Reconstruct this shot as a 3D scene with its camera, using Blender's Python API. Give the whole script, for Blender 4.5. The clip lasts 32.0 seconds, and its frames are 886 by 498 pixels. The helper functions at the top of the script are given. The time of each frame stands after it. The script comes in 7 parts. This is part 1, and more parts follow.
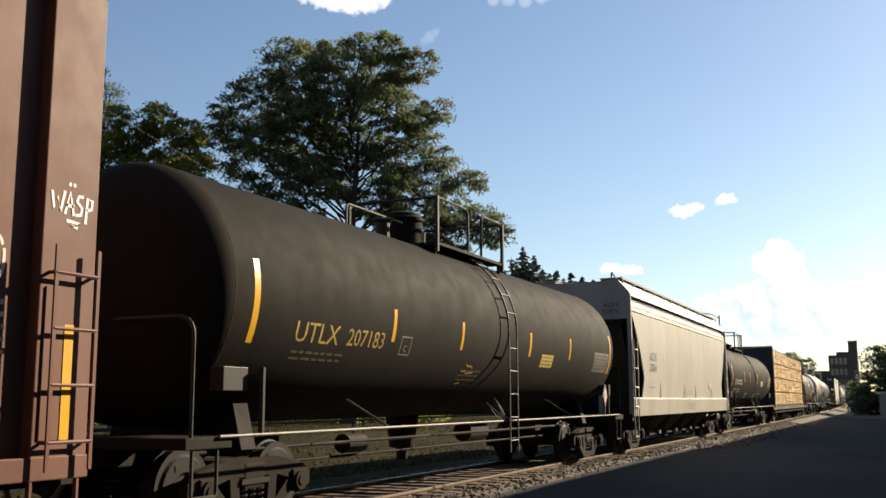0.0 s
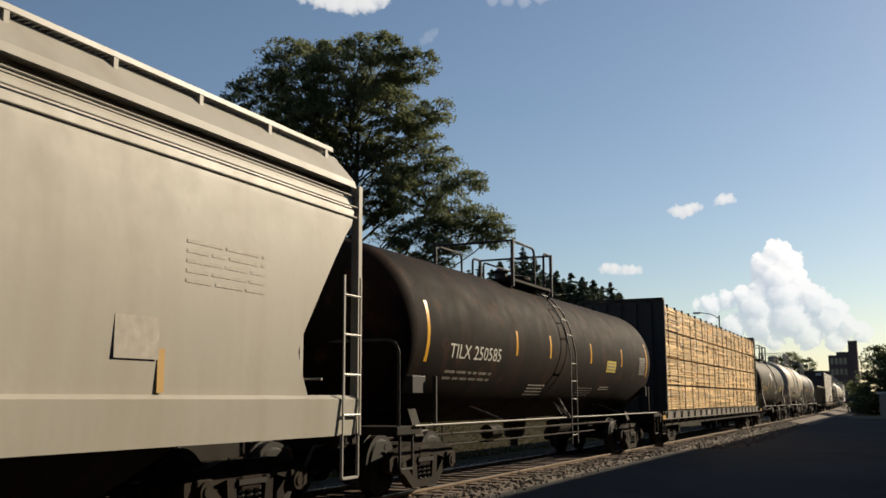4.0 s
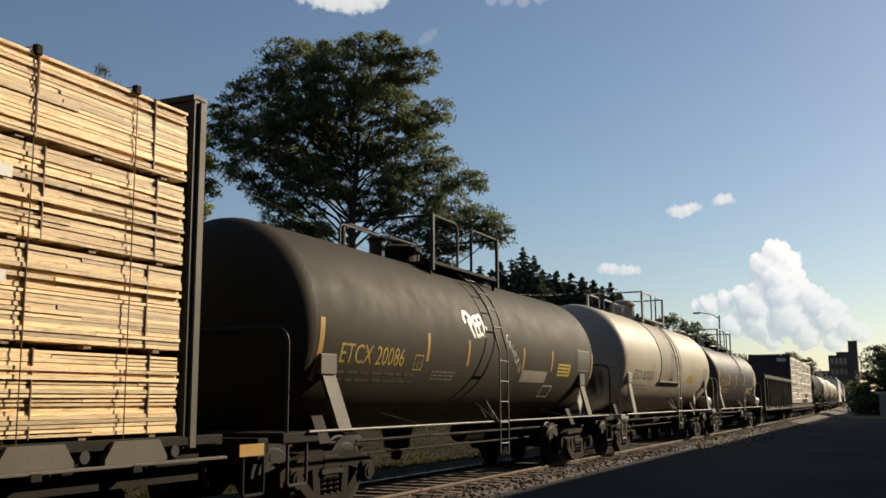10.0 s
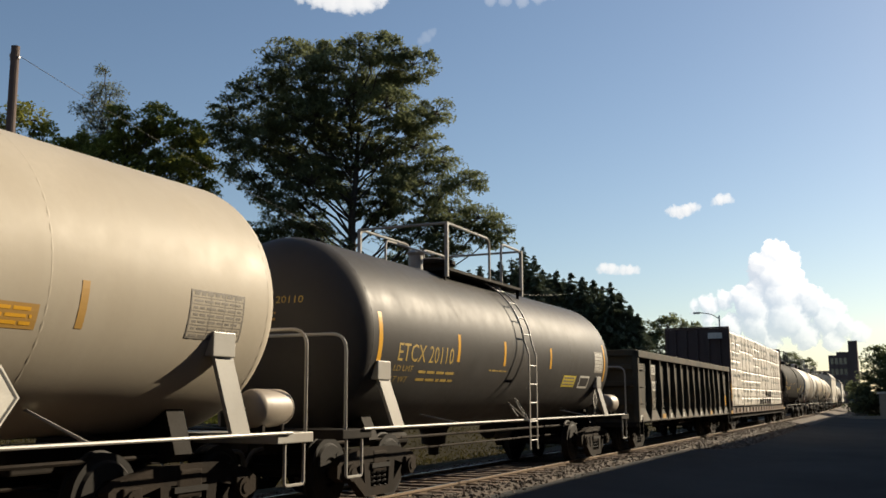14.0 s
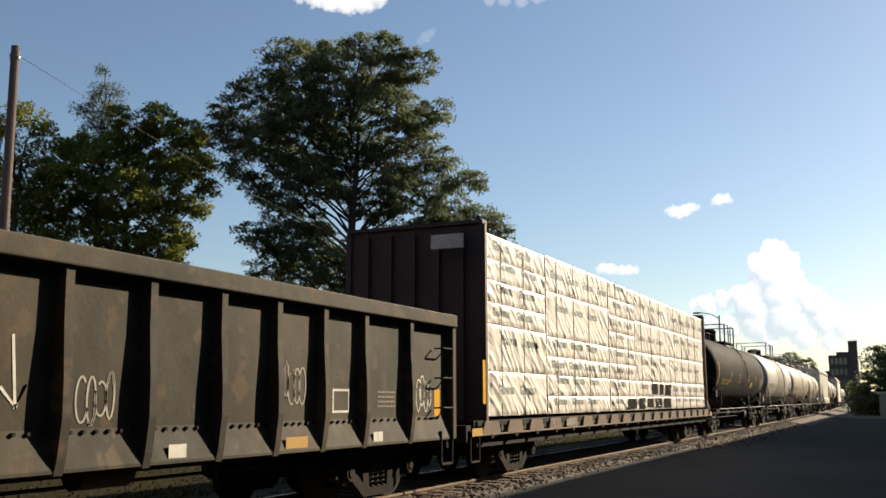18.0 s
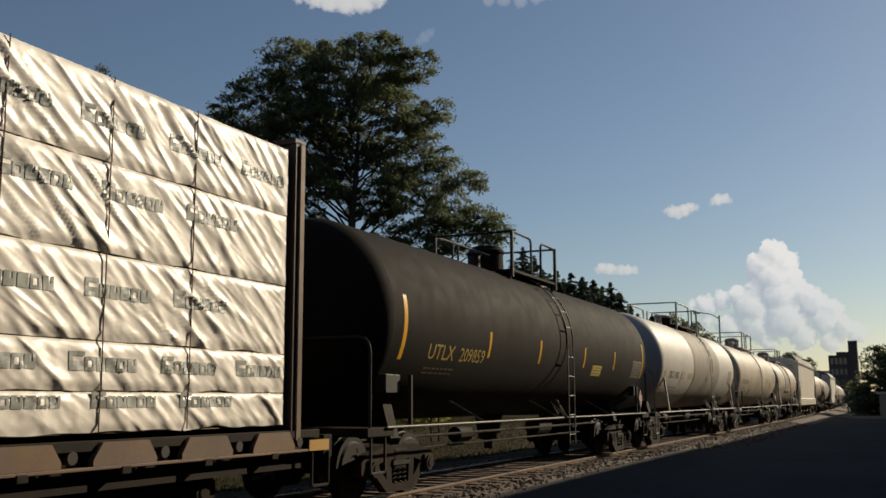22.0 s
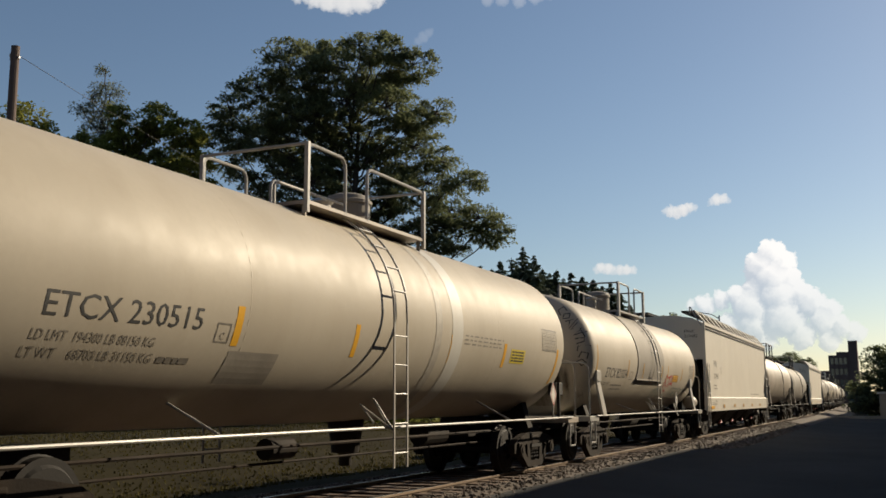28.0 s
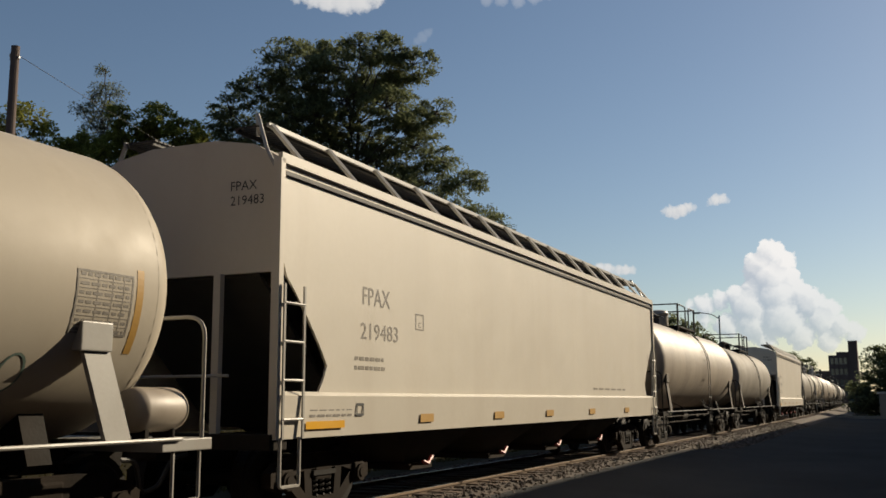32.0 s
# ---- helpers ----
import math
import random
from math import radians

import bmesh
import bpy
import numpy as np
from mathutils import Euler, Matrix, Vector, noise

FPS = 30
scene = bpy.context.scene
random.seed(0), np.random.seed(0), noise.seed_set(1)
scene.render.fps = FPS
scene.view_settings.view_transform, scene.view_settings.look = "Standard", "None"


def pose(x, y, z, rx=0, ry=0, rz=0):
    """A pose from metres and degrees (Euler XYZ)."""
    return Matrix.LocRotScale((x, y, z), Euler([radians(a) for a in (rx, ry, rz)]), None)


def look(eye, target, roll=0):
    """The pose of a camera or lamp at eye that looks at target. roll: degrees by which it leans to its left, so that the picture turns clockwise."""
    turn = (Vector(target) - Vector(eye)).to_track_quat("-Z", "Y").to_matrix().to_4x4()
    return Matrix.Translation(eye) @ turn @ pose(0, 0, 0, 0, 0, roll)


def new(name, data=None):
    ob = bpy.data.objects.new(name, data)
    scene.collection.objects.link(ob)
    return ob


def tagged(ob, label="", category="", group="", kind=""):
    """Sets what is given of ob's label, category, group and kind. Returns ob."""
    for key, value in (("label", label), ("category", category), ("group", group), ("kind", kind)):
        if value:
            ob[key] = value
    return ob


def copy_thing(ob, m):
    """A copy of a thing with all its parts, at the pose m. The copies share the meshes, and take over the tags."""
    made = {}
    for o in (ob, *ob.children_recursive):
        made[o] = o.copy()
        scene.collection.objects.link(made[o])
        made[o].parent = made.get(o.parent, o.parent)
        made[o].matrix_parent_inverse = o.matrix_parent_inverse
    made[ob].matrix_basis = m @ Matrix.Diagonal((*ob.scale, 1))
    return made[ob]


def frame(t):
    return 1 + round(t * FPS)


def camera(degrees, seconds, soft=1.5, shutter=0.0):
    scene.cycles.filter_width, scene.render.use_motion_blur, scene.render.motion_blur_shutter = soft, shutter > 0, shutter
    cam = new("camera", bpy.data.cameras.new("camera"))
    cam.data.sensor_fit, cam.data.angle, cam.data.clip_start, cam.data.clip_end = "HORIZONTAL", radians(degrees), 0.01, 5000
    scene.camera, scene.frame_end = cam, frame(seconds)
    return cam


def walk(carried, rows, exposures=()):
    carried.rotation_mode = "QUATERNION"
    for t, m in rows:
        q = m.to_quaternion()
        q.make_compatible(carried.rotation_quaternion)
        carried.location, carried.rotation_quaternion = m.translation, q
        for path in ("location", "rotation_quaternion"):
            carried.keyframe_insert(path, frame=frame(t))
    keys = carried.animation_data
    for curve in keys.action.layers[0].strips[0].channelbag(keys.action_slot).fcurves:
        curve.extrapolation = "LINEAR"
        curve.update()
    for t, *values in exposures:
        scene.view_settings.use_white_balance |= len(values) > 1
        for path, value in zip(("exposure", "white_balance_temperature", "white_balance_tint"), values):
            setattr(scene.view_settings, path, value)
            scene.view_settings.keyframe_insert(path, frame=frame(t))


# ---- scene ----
cam = camera(48.40, 32.0, soft=1.6)
EYE = (0.0, 0.0, 1.403)
VIEW = Matrix.Translation(EYE) @ pose(0, 0, 0, 0, 0, 24.418) @ pose(0, 0, 0, 98.766, 0, 0) @ pose(0, 0, 0, 0, 0, -0.236)
walk(cam, [(0.0, VIEW), (32.0, VIEW)], exposures=[(0, 0.82, 6400, 10), (1, 0.88, 6400, 10), (2, 0.6, 6400, 10), (3, 0.05, 6400, 10), (4.5, 0.4, 6400, 10), (6, 0.82, 6400, 10), (7, 0.15, 6400, 10), (8, -0.2, 6400, 10), (9, -0.32, 6400, 10), (10, 0.16, 6400, 10), (11, 0.6, 6400, 10), (12, 0.6, 6400, 10), (13, 0.38, 6400, 10), (14, 0.42, 6400, 10), (17, 0.8, 6400, 10), (18, 0.62, 6400, 10), (19, -0.05, 6400, 10), (20, -0.52, 6400, 10), (21, -0.58, 6400, 10), (22, -0.22, 6400, 10), (23, 0.72, 6400, 10), (24, 0.8, 6400, 10), (25, 0.52, 6400, 10), (28, 0.15, 6400, 10), (29, 0.15, 6400, 10), (30, 0.18, 6400, 10), (31, 0.25, 6400, 10), (32, -0.02, 6400, 10)])

# ---- daylight: low late-afternoon sun from ahead on the right ----
SUN = Vector((1.0, 1.8, 0.98)).normalized()
world = bpy.data.worlds.new("sky")
world.use_nodes = True
scene.world = world
wn = world.node_tree.nodes
sky = wn.new("ShaderNodeTexSky")
sky.sky_type = "NISHITA"
sky.sun_disc = False
sky.sun_elevation = math.asin(SUN.z)
sky.sun_rotation = math.atan2(SUN.x, SUN.y)
sky.air_density, sky.dust_density, sky.ozone_density = 1.0, 0.45, 1.3
world.node_tree.links.new(sky.outputs[0], wn["Background"].inputs[0])
wn["Background"].inputs[1].default_value = 0.075
sun = new("sun", bpy.data.lights.new("sun", "SUN"))
sun.data.energy, sun.data.angle, sun.data.color = 6.0, radians(0.53), (1.0, 0.84, 0.61)
sun.matrix_world = look(SUN * 100, (0, 0, 0))

# ---- the line: track centre, its gentle bend, and how far the train has rolled ----
XC, BEND, BEND_FROM = -7.858, 0.883e-4, 25.0


def track_x(y):
    return XC - BEND * max(0.0, y - BEND_FROM) ** 2


def rolled(t):
    u = t - 16
    return 7.134 * u - 0.018428 * u ** 2 + 0.00047 * u ** 3 + 0.0000113 * u ** 4


def on_track(s, t):
    y = s - rolled(t)
    return pose(track_x(y), y, 0, 0, 0, math.degrees(math.atan(2 * BEND * max(0.0, y - BEND_FROM))))


# ---- materials ----
def surface(name, col, rough=0.6, metal=0.0, var=0.18, big=0.6, fine=25.0, bump=0.15, grime=None, streak=0.0, spec=0.5, island=0.0, obj=0.0, worn=None, worn_at=0.66, stretch=(1, 1, 0.12), coat=0.0):
    """A two-scale procedural surface: broad tone change, fine grain and bump, dirt that runs down, worn spots."""
    m = bpy.data.materials.new(name)
    m.use_nodes = True
    nt = m.node_tree
    n, l = nt.nodes, nt.links
    bsdf = n["Principled BSDF"]
    tc = n.new("ShaderNodeTexCoord")
    where = tc.outputs["Object"]
    if obj:
        shift = n.new("ShaderNodeVectorMath")
        shift.operation = "MULTIPLY_ADD"
        l.new(n.new("ShaderNodeObjectInfo").outputs["Random"], shift.inputs[0])
        shift.inputs[1].default_value = (37, 53, 71)
        l.new(where, shift.inputs[2])
        where = shift.outputs[0]

    def noise_tex(scale, detail, vec=None):
        t = n.new("ShaderNodeTexNoise")
        t.inputs["Scale"].default_value, t.inputs["Detail"].default_value = scale, detail
        l.new(vec or where, t.inputs["Vector"])
        return t.outputs["Fac"]

    def ramp(fac, a, b):
        r = n.new("ShaderNodeMapRange")
        r.inputs["From Min"].default_value, r.inputs["From Max"].default_value = a, b
        l.new(fac, r.inputs["Value"])
        return r.outputs[0]

    def mix(fac, a, b, mode="MIX"):
        x = n.new("ShaderNodeMix")
        x.data_type, x.blend_type = "RGBA", mode
        if isinstance(fac, float):
            x.inputs[0].default_value = fac
        else:
            l.new(fac, x.inputs[0])
        for i, v in ((6, a), (7, b)):
            if isinstance(v, tuple):
                x.inputs[i].default_value = (*v[:3], 1)
            else:
                l.new(v, x.inputs[i])
        return x.outputs[2]

    lo, hi = tuple(c * (1 - var) for c in col), tuple(min(1, c * (1 + var)) for c in col)
    c = mix(ramp(noise_tex(big, 4), 0.3, 0.7), lo, hi)
    grain = noise_tex(fine, 5)
    c = mix(ramp(grain, 0.25, 0.75), c, mix(0.5, c, lo), "MIX")
    if worn:
        c = mix(ramp(noise_tex(big * 4, 8), worn_at, worn_at + 0.06), c, worn)
    if grime:
        mp = n.new("ShaderNodeMapping")
        mp.inputs["Scale"].default_value = stretch
        l.new(where, mp.inputs["Vector"])
        s = ramp(noise_tex(1.7, 7, mp.outputs[0]), 0.45, 0.8)
        k = n.new("ShaderNodeMath")
        k.operation = "MULTIPLY"
        l.new(s, k.inputs[0])
        k.inputs[1].default_value = streak
        c = mix(k.outputs[0], c, grime)
    if island or obj:
        if island:
            g = n.new("ShaderNodeNewGeometry").outputs["Random Per Island"]
        else:
            g = n.new("ShaderNodeObjectInfo").outputs["Random"]
        amount = island or obj
        r = n.new("ShaderNodeMapRange")
        r.inputs["To Min"].default_value, r.inputs["To Max"].default_value = 1 - amount, 1 + amount
        l.new(g, r.inputs["Value"])
        hsv = n.new("ShaderNodeHueSaturation")
        l.new(r.outputs[0], hsv.inputs["Value"])
        l.new(c, hsv.inputs["Color"])
        c = hsv.outputs[0]
    l.new(c, bsdf.inputs["Base Color"])
    rr = n.new("ShaderNodeMapRange")
    rr.inputs["To Min"].default_value, rr.inputs["To Max"].default_value = max(0.02, rough - 0.1), min(1, rough + 0.12)
    l.new(noise_tex(big * 5, 4), rr.inputs["Value"])
    l.new(rr.outputs[0], bsdf.inputs["Roughness"])
    bsdf.inputs["Metallic"].default_value = metal
    bsdf.inputs["Specular IOR Level"].default_value = spec
    bsdf.inputs["Coat Weight"].default_value = coat
    if bump:
        b = n.new("ShaderNodeBump")
        b.inputs["Strength"].default_value, b.inputs["Distance"].default_value = bump, 0.02
        l.new(grain, b.inputs["Height"])
        l.new(b.outputs[0], bsdf.inputs["Normal"])
    return m


def soot_surface(name, col):
    """Greasy dirt that thins out to clear at its ragged rim."""
    m = bpy.data.materials.new(name)
    m.use_nodes = True
    n, l = m.node_tree.nodes, m.node_tree.links
    bsdf = n["Principled BSDF"]
    bsdf.inputs["Base Color"].default_value = (*col, 1)
    bsdf.inputs["Roughness"].default_value = 0.8
    bsdf.inputs["Specular IOR Level"].default_value = 0.2
    tc = n.new("ShaderNodeTexCoord")
    grad = n.new("ShaderNodeVectorMath")
    grad.operation = "MULTIPLY"
    l.new(tc.outputs["Generated"], grad.inputs[0])
    grad.inputs[1].default_value = (1, 0, 1)
    dist = n.new("ShaderNodeVectorMath")
    dist.operation = "DISTANCE"
    l.new(grad.outputs[0], dist.inputs[0])
    dist.inputs[1].default_value = (0.5, 0, 0.42)
    nz = n.new("ShaderNodeTexNoise")
    nz.inputs["Scale"].default_value, nz.inputs["Detail"].default_value = 2.2, 5
    mp = n.new("ShaderNodeMapping")
    mp.inputs["Scale"].default_value = (2.2, 1, 0.5)
    l.new(tc.outputs["Object"], mp.inputs["Vector"])
    l.new(mp.outputs[0], nz.inputs["Vector"])
    add = n.new("ShaderNodeMath")
    add.operation = "ADD"
    l.new(dist.outputs["Value"], add.inputs[0])
    l.new(nz.outputs["Fac"], add.inputs[1])
    r = n.new("ShaderNodeMapRange")
    r.interpolation_type = "SMOOTHSTEP"
    r.inputs["From Min"].default_value, r.inputs["From Max"].default_value = 1.0, 0.55
    r.inputs["To Max"].default_value = 0.93
    l.new(add.outputs[0], r.inputs["Value"])
    l.new(r.outputs[0], bsdf.inputs["Alpha"])
    return m


def leaf_surface(name, col, glow=0.35, spec=0.3):
    """Leaves: diffuse with light shining through, tone by clump."""
    m = bpy.data.materials.new(name)
    m.use_nodes = True
    n, l = m.node_tree.nodes, m.node_tree.links
    out = n["Material Output"]
    bsdf = n["Principled BSDF"]
    g = n.new("ShaderNodeNewGeometry")
    r = n.new("ShaderNodeMapRange")
    r.inputs["To Min"].default_value, r.inputs["To Max"].default_value = 0.6, 1.45
    l.new(g.outputs["Random Per Island"], r.inputs["Value"])
    tc = n.new("ShaderNodeTexCoord")
    nz = n.new("ShaderNodeTexNoise")
    nz.inputs["Scale"].default_value = 0.35
    l.new(tc.outputs["Object"], nz.inputs["Vector"])
    mx = n.new("ShaderNodeMix")
    mx.data_type = "RGBA"
    l.new(nz.outputs["Fac"], mx.inputs[0])
    mx.inputs[6].default_value = (*col, 1)
    mx.inputs[7].default_value = (col[0] * 1.25, col[1] * 1.15, col[2] * 0.8, 1)
    hsv = n.new("ShaderNodeHueSaturation")
    l.new(r.outputs[0], hsv.inputs["Value"])
    l.new(mx.outputs[2], hsv.inputs["Color"])
    l.new(hsv.outputs[0], bsdf.inputs["Base Color"])
    bsdf.inputs["Roughness"].default_value = 0.55
    bsdf.inputs["Specular IOR Level"].default_value = spec
    tr = n.new("ShaderNodeBsdfTranslucent")
    l.new(hsv.outputs[0], tr.inputs["Color"])
    ms = n.new("ShaderNodeMixShader")
    ms.inputs[0].default_value = glow
    l.new(bsdf.outputs[0], ms.inputs[1])
    l.new(tr.outputs[0], ms.inputs[2])
    l.new(ms.outputs[0], out.inputs["Surface"])
    return m


M_WRAP = surface("white_lumber_wrap", (0.8, 0.755, 0.68), 0.42, var=0.05, big=1.5, fine=5, bump=0.2, grime=(0.5, 0.46, 0.4), streak=0.5, stretch=(1, 1, 0.5))


def add_folds(m):
    """Tight diagonal folds of stretched film, other ones on each pack."""
    n, l = m.node_tree.nodes, m.node_tree.links
    bsdf = n["Principled BSDF"]
    last = bsdf.inputs["Normal"].links[0].from_socket
    tc, info = n.new("ShaderNodeTexCoord"), n.new("ShaderNodeObjectInfo")
    shift = n.new("ShaderNodeVectorMath")
    shift.operation = "MULTIPLY_ADD"
    l.new(info.outputs["Random"], shift.inputs[0])
    shift.inputs[1].default_value = (31, 47, 59)
    l.new(tc.outputs["Object"], shift.inputs[2])
    for turn, scale, strength, dist in ((-0.72, (1, 1.7, 0.2), 1.0, 0.05), (-0.5, (1, 0.9, 0.13), 0.9, 0.018), (0.9, (1, 0.9, 0.2), 0.7, 0.02)):
        mp = n.new("ShaderNodeMapping")
        mp.vector_type = "TEXTURE"
        mp.inputs["Rotation"].default_value = (turn, 0, 0)
        mp.inputs["Scale"].default_value = scale
        l.new(shift.outputs[0], mp.inputs["Vector"])
        t = n.new("ShaderNodeTexNoise")
        t.noise_type = "RIDGED_MULTIFRACTAL"
        t.inputs["Scale"].default_value, t.inputs["Detail"].default_value = 1.3, 2.5
        l.new(mp.outputs[0], t.inputs["Vector"])
        b = n.new("ShaderNodeBump")
        b.inputs["Strength"].default_value, b.inputs["Distance"].default_value = strength, dist
        l.new(t.outputs["Fac"], b.inputs["Height"])
        l.new(last, b.inputs["Normal"])
        last = b.outputs[0]
    l.new(last, bsdf.inputs["Normal"])


add_folds(M_WRAP)
M_PRINT = surface("grey_green_print", (0.3, 0.32, 0.29), 0.5, var=0.3, big=6, fine=40, bump=0.0)
RUST = (0.075, 0.035, 0.02)
SOOT = (0.02, 0.018, 0.016)
M_BLACK = surface("black_tank_paint", (0.018, 0.016, 0.013), 0.74, var=0.2, grime=(0.028, 0.023, 0.017), streak=0.6, spec=0.06, fine=14, bump=0.04)
M_BROWNBLACK = surface("brown_black_tank_paint", (0.0105, 0.0075, 0.006), 0.72, var=0.3, grime=(0.032, 0.015, 0.009), streak=0.75, worn=(0.03, 0.014, 0.009), worn_at=0.57, spec=0.05, fine=14, bump=0.04)
M_GREYBLACK = surface("weathered_grey_black_paint", (0.052, 0.045, 0.031), 0.66, var=0.2, grime=(0.06, 0.048, 0.036), streak=0.6, spec=0.1, fine=14, bump=0.04)
M_CHARCOAL = surface("glossy_charcoal_paint", (0.06, 0.057, 0.054), 0.5, var=0.12, grime=(0.06, 0.05, 0.042), streak=0.3, spec=0.12, fine=10, bump=0.02)
M_CREAM = surface("cream_white_tank_paint", (0.43, 0.385, 0.31), 0.52, var=0.08, spec=0.16, grime=(0.32, 0.27, 0.2), streak=0.4, fine=14, bump=0.03)
M_WHITE = surface("off_white_tank_paint", (0.5, 0.485, 0.44), 0.5, var=0.06, spec=0.25, grime=(0.42, 0.37, 0.3), streak=0.35, fine=14, bump=0.03)
M_TAN = surface("dirty_tan_tank_paint", (0.36, 0.31, 0.25), 0.5, var=0.14, grime=(0.15, 0.12, 0.09), streak=0.6, fine=14, bump=0.04)
M_GREYBAND = surface("grey_coated_steel", (0.28, 0.255, 0.215), 0.68, var=0.16, spec=0.2, grime=(0.14, 0.12, 0.1), streak=0.5, fine=18, bump=0.05)
M_HOPPER = surface("pale_grey_hopper_paint", (0.33, 0.312, 0.268), 0.58, var=0.07, grime=(0.24, 0.205, 0.16), streak=0.7, fine=12, bump=0.05)
M_HOPPER2 = surface("sandy_grey_hopper_paint", (0.56, 0.52, 0.44), 0.5, var=0.05, grime=(0.45, 0.39, 0.31), streak=0.3, fine=12, bump=0.04)
M_GONDOLA = surface("grimy_dark_gondola_paint", (0.056, 0.05, 0.036), 0.72, spec=0.2, var=0.45, big=0.9, grime=(0.085, 0.058, 0.032), streak=0.75, worn=(0.078, 0.056, 0.034), worn_at=0.58, fine=20, bump=0.14)
M_BOXCAR = surface("faded_brown_boxcar_paint", (0.135, 0.06, 0.042), 0.6, var=0.16, spec=0.25, grime=(0.24, 0.13, 0.1), streak=0.5, fine=12, bump=0.05)
M_BULKHEAD = surface("dark_green_bulkhead_steel", (0.022, 0.024, 0.022), 0.6, var=0.2, grime=(0.04, 0.036, 0.03), streak=0.6, bump=0.06)
M_MAROON = surface("dull_maroon_bulkhead_steel", (0.05, 0.03, 0.028), 0.6, var=0.2, grime=(0.04, 0.026, 0.024), streak=0.6, bump=0.06)
M_FRAME = surface("dirty_dark_steel", (0.019, 0.016, 0.013), 0.75, spec=0.12, metal=0.0, var=0.3, grime=(0.028, 0.02, 0.014), streak=0.7, fine=30, bump=0.15)
M_TRUCK = surface("rust_brown_cast_steel", (0.021, 0.016, 0.012), 0.82, spec=0.12, var=0.4, grime=(0.05, 0.034, 0.022), streak=0.6, fine=40, bump=0.2)
M_WHEEL = surface("dark_wheel_steel", (0.015, 0.013, 0.011), 0.65, spec=0.2, var=0.3, fine=40, bump=0.1)
M_PALEIRON = surface("pale_painted_iron", (0.34, 0.33, 0.3), 0.45, var=0.12, grime=(0.25, 0.2, 0.15), streak=0.5, fine=30, bump=0.05)
M_DARKIRON = surface("dark_painted_iron", (0.04, 0.037, 0.034), 0.55, spec=0.25, var=0.2, fine=30, bump=0.05)
M_YELLOW = surface("reflective_yellow_tape", (0.72, 0.38, 0.03), 0.35, var=0.1, fine=60, bump=0.0)
M_NOTICE = surface("lemon_yellow_notice", (0.6, 0.47, 0.04), 0.45, var=0.12, fine=60, bump=0.0)
M_FADED = surface("faded_orange_tape", (0.42, 0.24, 0.05), 0.5, var=0.2, fine=60, bump=0.0)
M_LETTERY = surface("yellow_stencil_paint", (0.44, 0.3, 0.06), 0.5, var=0.35, big=6, fine=50, bump=0.0)
M_LETTERW = surface("white_stencil_paint", (0.6, 0.58, 0.52), 0.5, var=0.2, big=6, fine=50, bump=0.0)
M_LETTERK = surface("black_stencil_paint", (0.045, 0.045, 0.045), 0.5, var=0.3, big=6, fine=50, bump=0.0)
M_LETTERDIM = surface("worn_stencil_paint", (0.2, 0.18, 0.15), 0.6, var=0.35, big=8, fine=50, bump=0.0)
M_REDPAINT = surface("red_spray_paint", (0.4, 0.05, 0.04), 0.5, var=0.25, big=5, fine=50, bump=0.0)
M_GREENPAINT = surface("grey_green_spray_paint", (0.14, 0.2, 0.17), 0.5, var=0.25, big=5, fine=50, bump=0.0)
M_WOOD = surface("sawn_pine_lumber", (0.84, 0.58, 0.29), 0.55, var=0.14, big=1.2, fine=16, bump=0.15, island=0.28, worn=(0.3, 0.16, 0.07), worn_at=0.7)
M_BOARD = surface("sawn_pine_board", (0.98, 0.63, 0.33), 0.48, var=0.3, big=2.2, fine=14, bump=0.3, obj=0.42, worn=(0.36, 0.19, 0.06), worn_at=0.57)
M_SOOT = soot_surface("greasy_brown_soot", (0.06, 0.045, 0.032))
M_GLINT = surface("worn_bare_bar", (0.12, 0.108, 0.09), 0.55, spec=0.3, var=0.2, fine=30, bump=0.03)
M_SILL = surface("dusty_brown_sill_paint", (0.1, 0.082, 0.06), 0.65, var=0.3, grime=(0.05, 0.04, 0.03), streak=0.6, bump=0.08)
M_RUSTSILL = surface("faded_orange_brown_sill", (0.11, 0.066, 0.04), 0.65, var=0.3, big=1.2, grime=(0.2, 0.11, 0.03), streak=0.6, stretch=(1, 1, 1), bump=0.08)
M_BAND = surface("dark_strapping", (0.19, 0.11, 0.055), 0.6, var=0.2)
M_PANEL = surface("dark_data_panel_paint", (0.055, 0.05, 0.042), 0.6, var=0.25, spec=0.2, bump=0.0)
M_SPRAY = surface("fresh_white_spray_paint", (0.86, 0.85, 0.82), 0.4, var=0.08, big=6, fine=50, bump=0.0)
M_GHOST = surface("ghost_of_yellow_stencil", (0.085, 0.062, 0.028), 0.6, var=0.35, big=8, fine=50, bump=0.0)
M_FAINT = surface("faint_worn_stencil", (0.33, 0.3, 0.25), 0.6, var=0.2, big=8, fine=50, bump=0.0)
M_CLEAR = surface("clear_film_over_dark_timber", (0.06, 0.055, 0.05), 0.16, var=0.4, big=5, fine=9, bump=0.35, spec=0.8)
M_TAG = surface("white_paper_tag", (0.75, 0.74, 0.72), 0.6, var=0.05)
M_RAIL = surface("rail_steel_rusty_web", (0.2, 0.14, 0.088), 0.55, metal=0.2, var=0.2, fine=30, bump=0.1)
M_RAILTOP = surface("polished_rail_head", (0.55, 0.5, 0.45), 0.28, metal=0.9, var=0.1, fine=30, bump=0.02)
M_TIE = surface("creosoted_timber", (0.09, 0.055, 0.035), 0.85, var=0.3, fine=18, bump=0.3, obj=0.3)
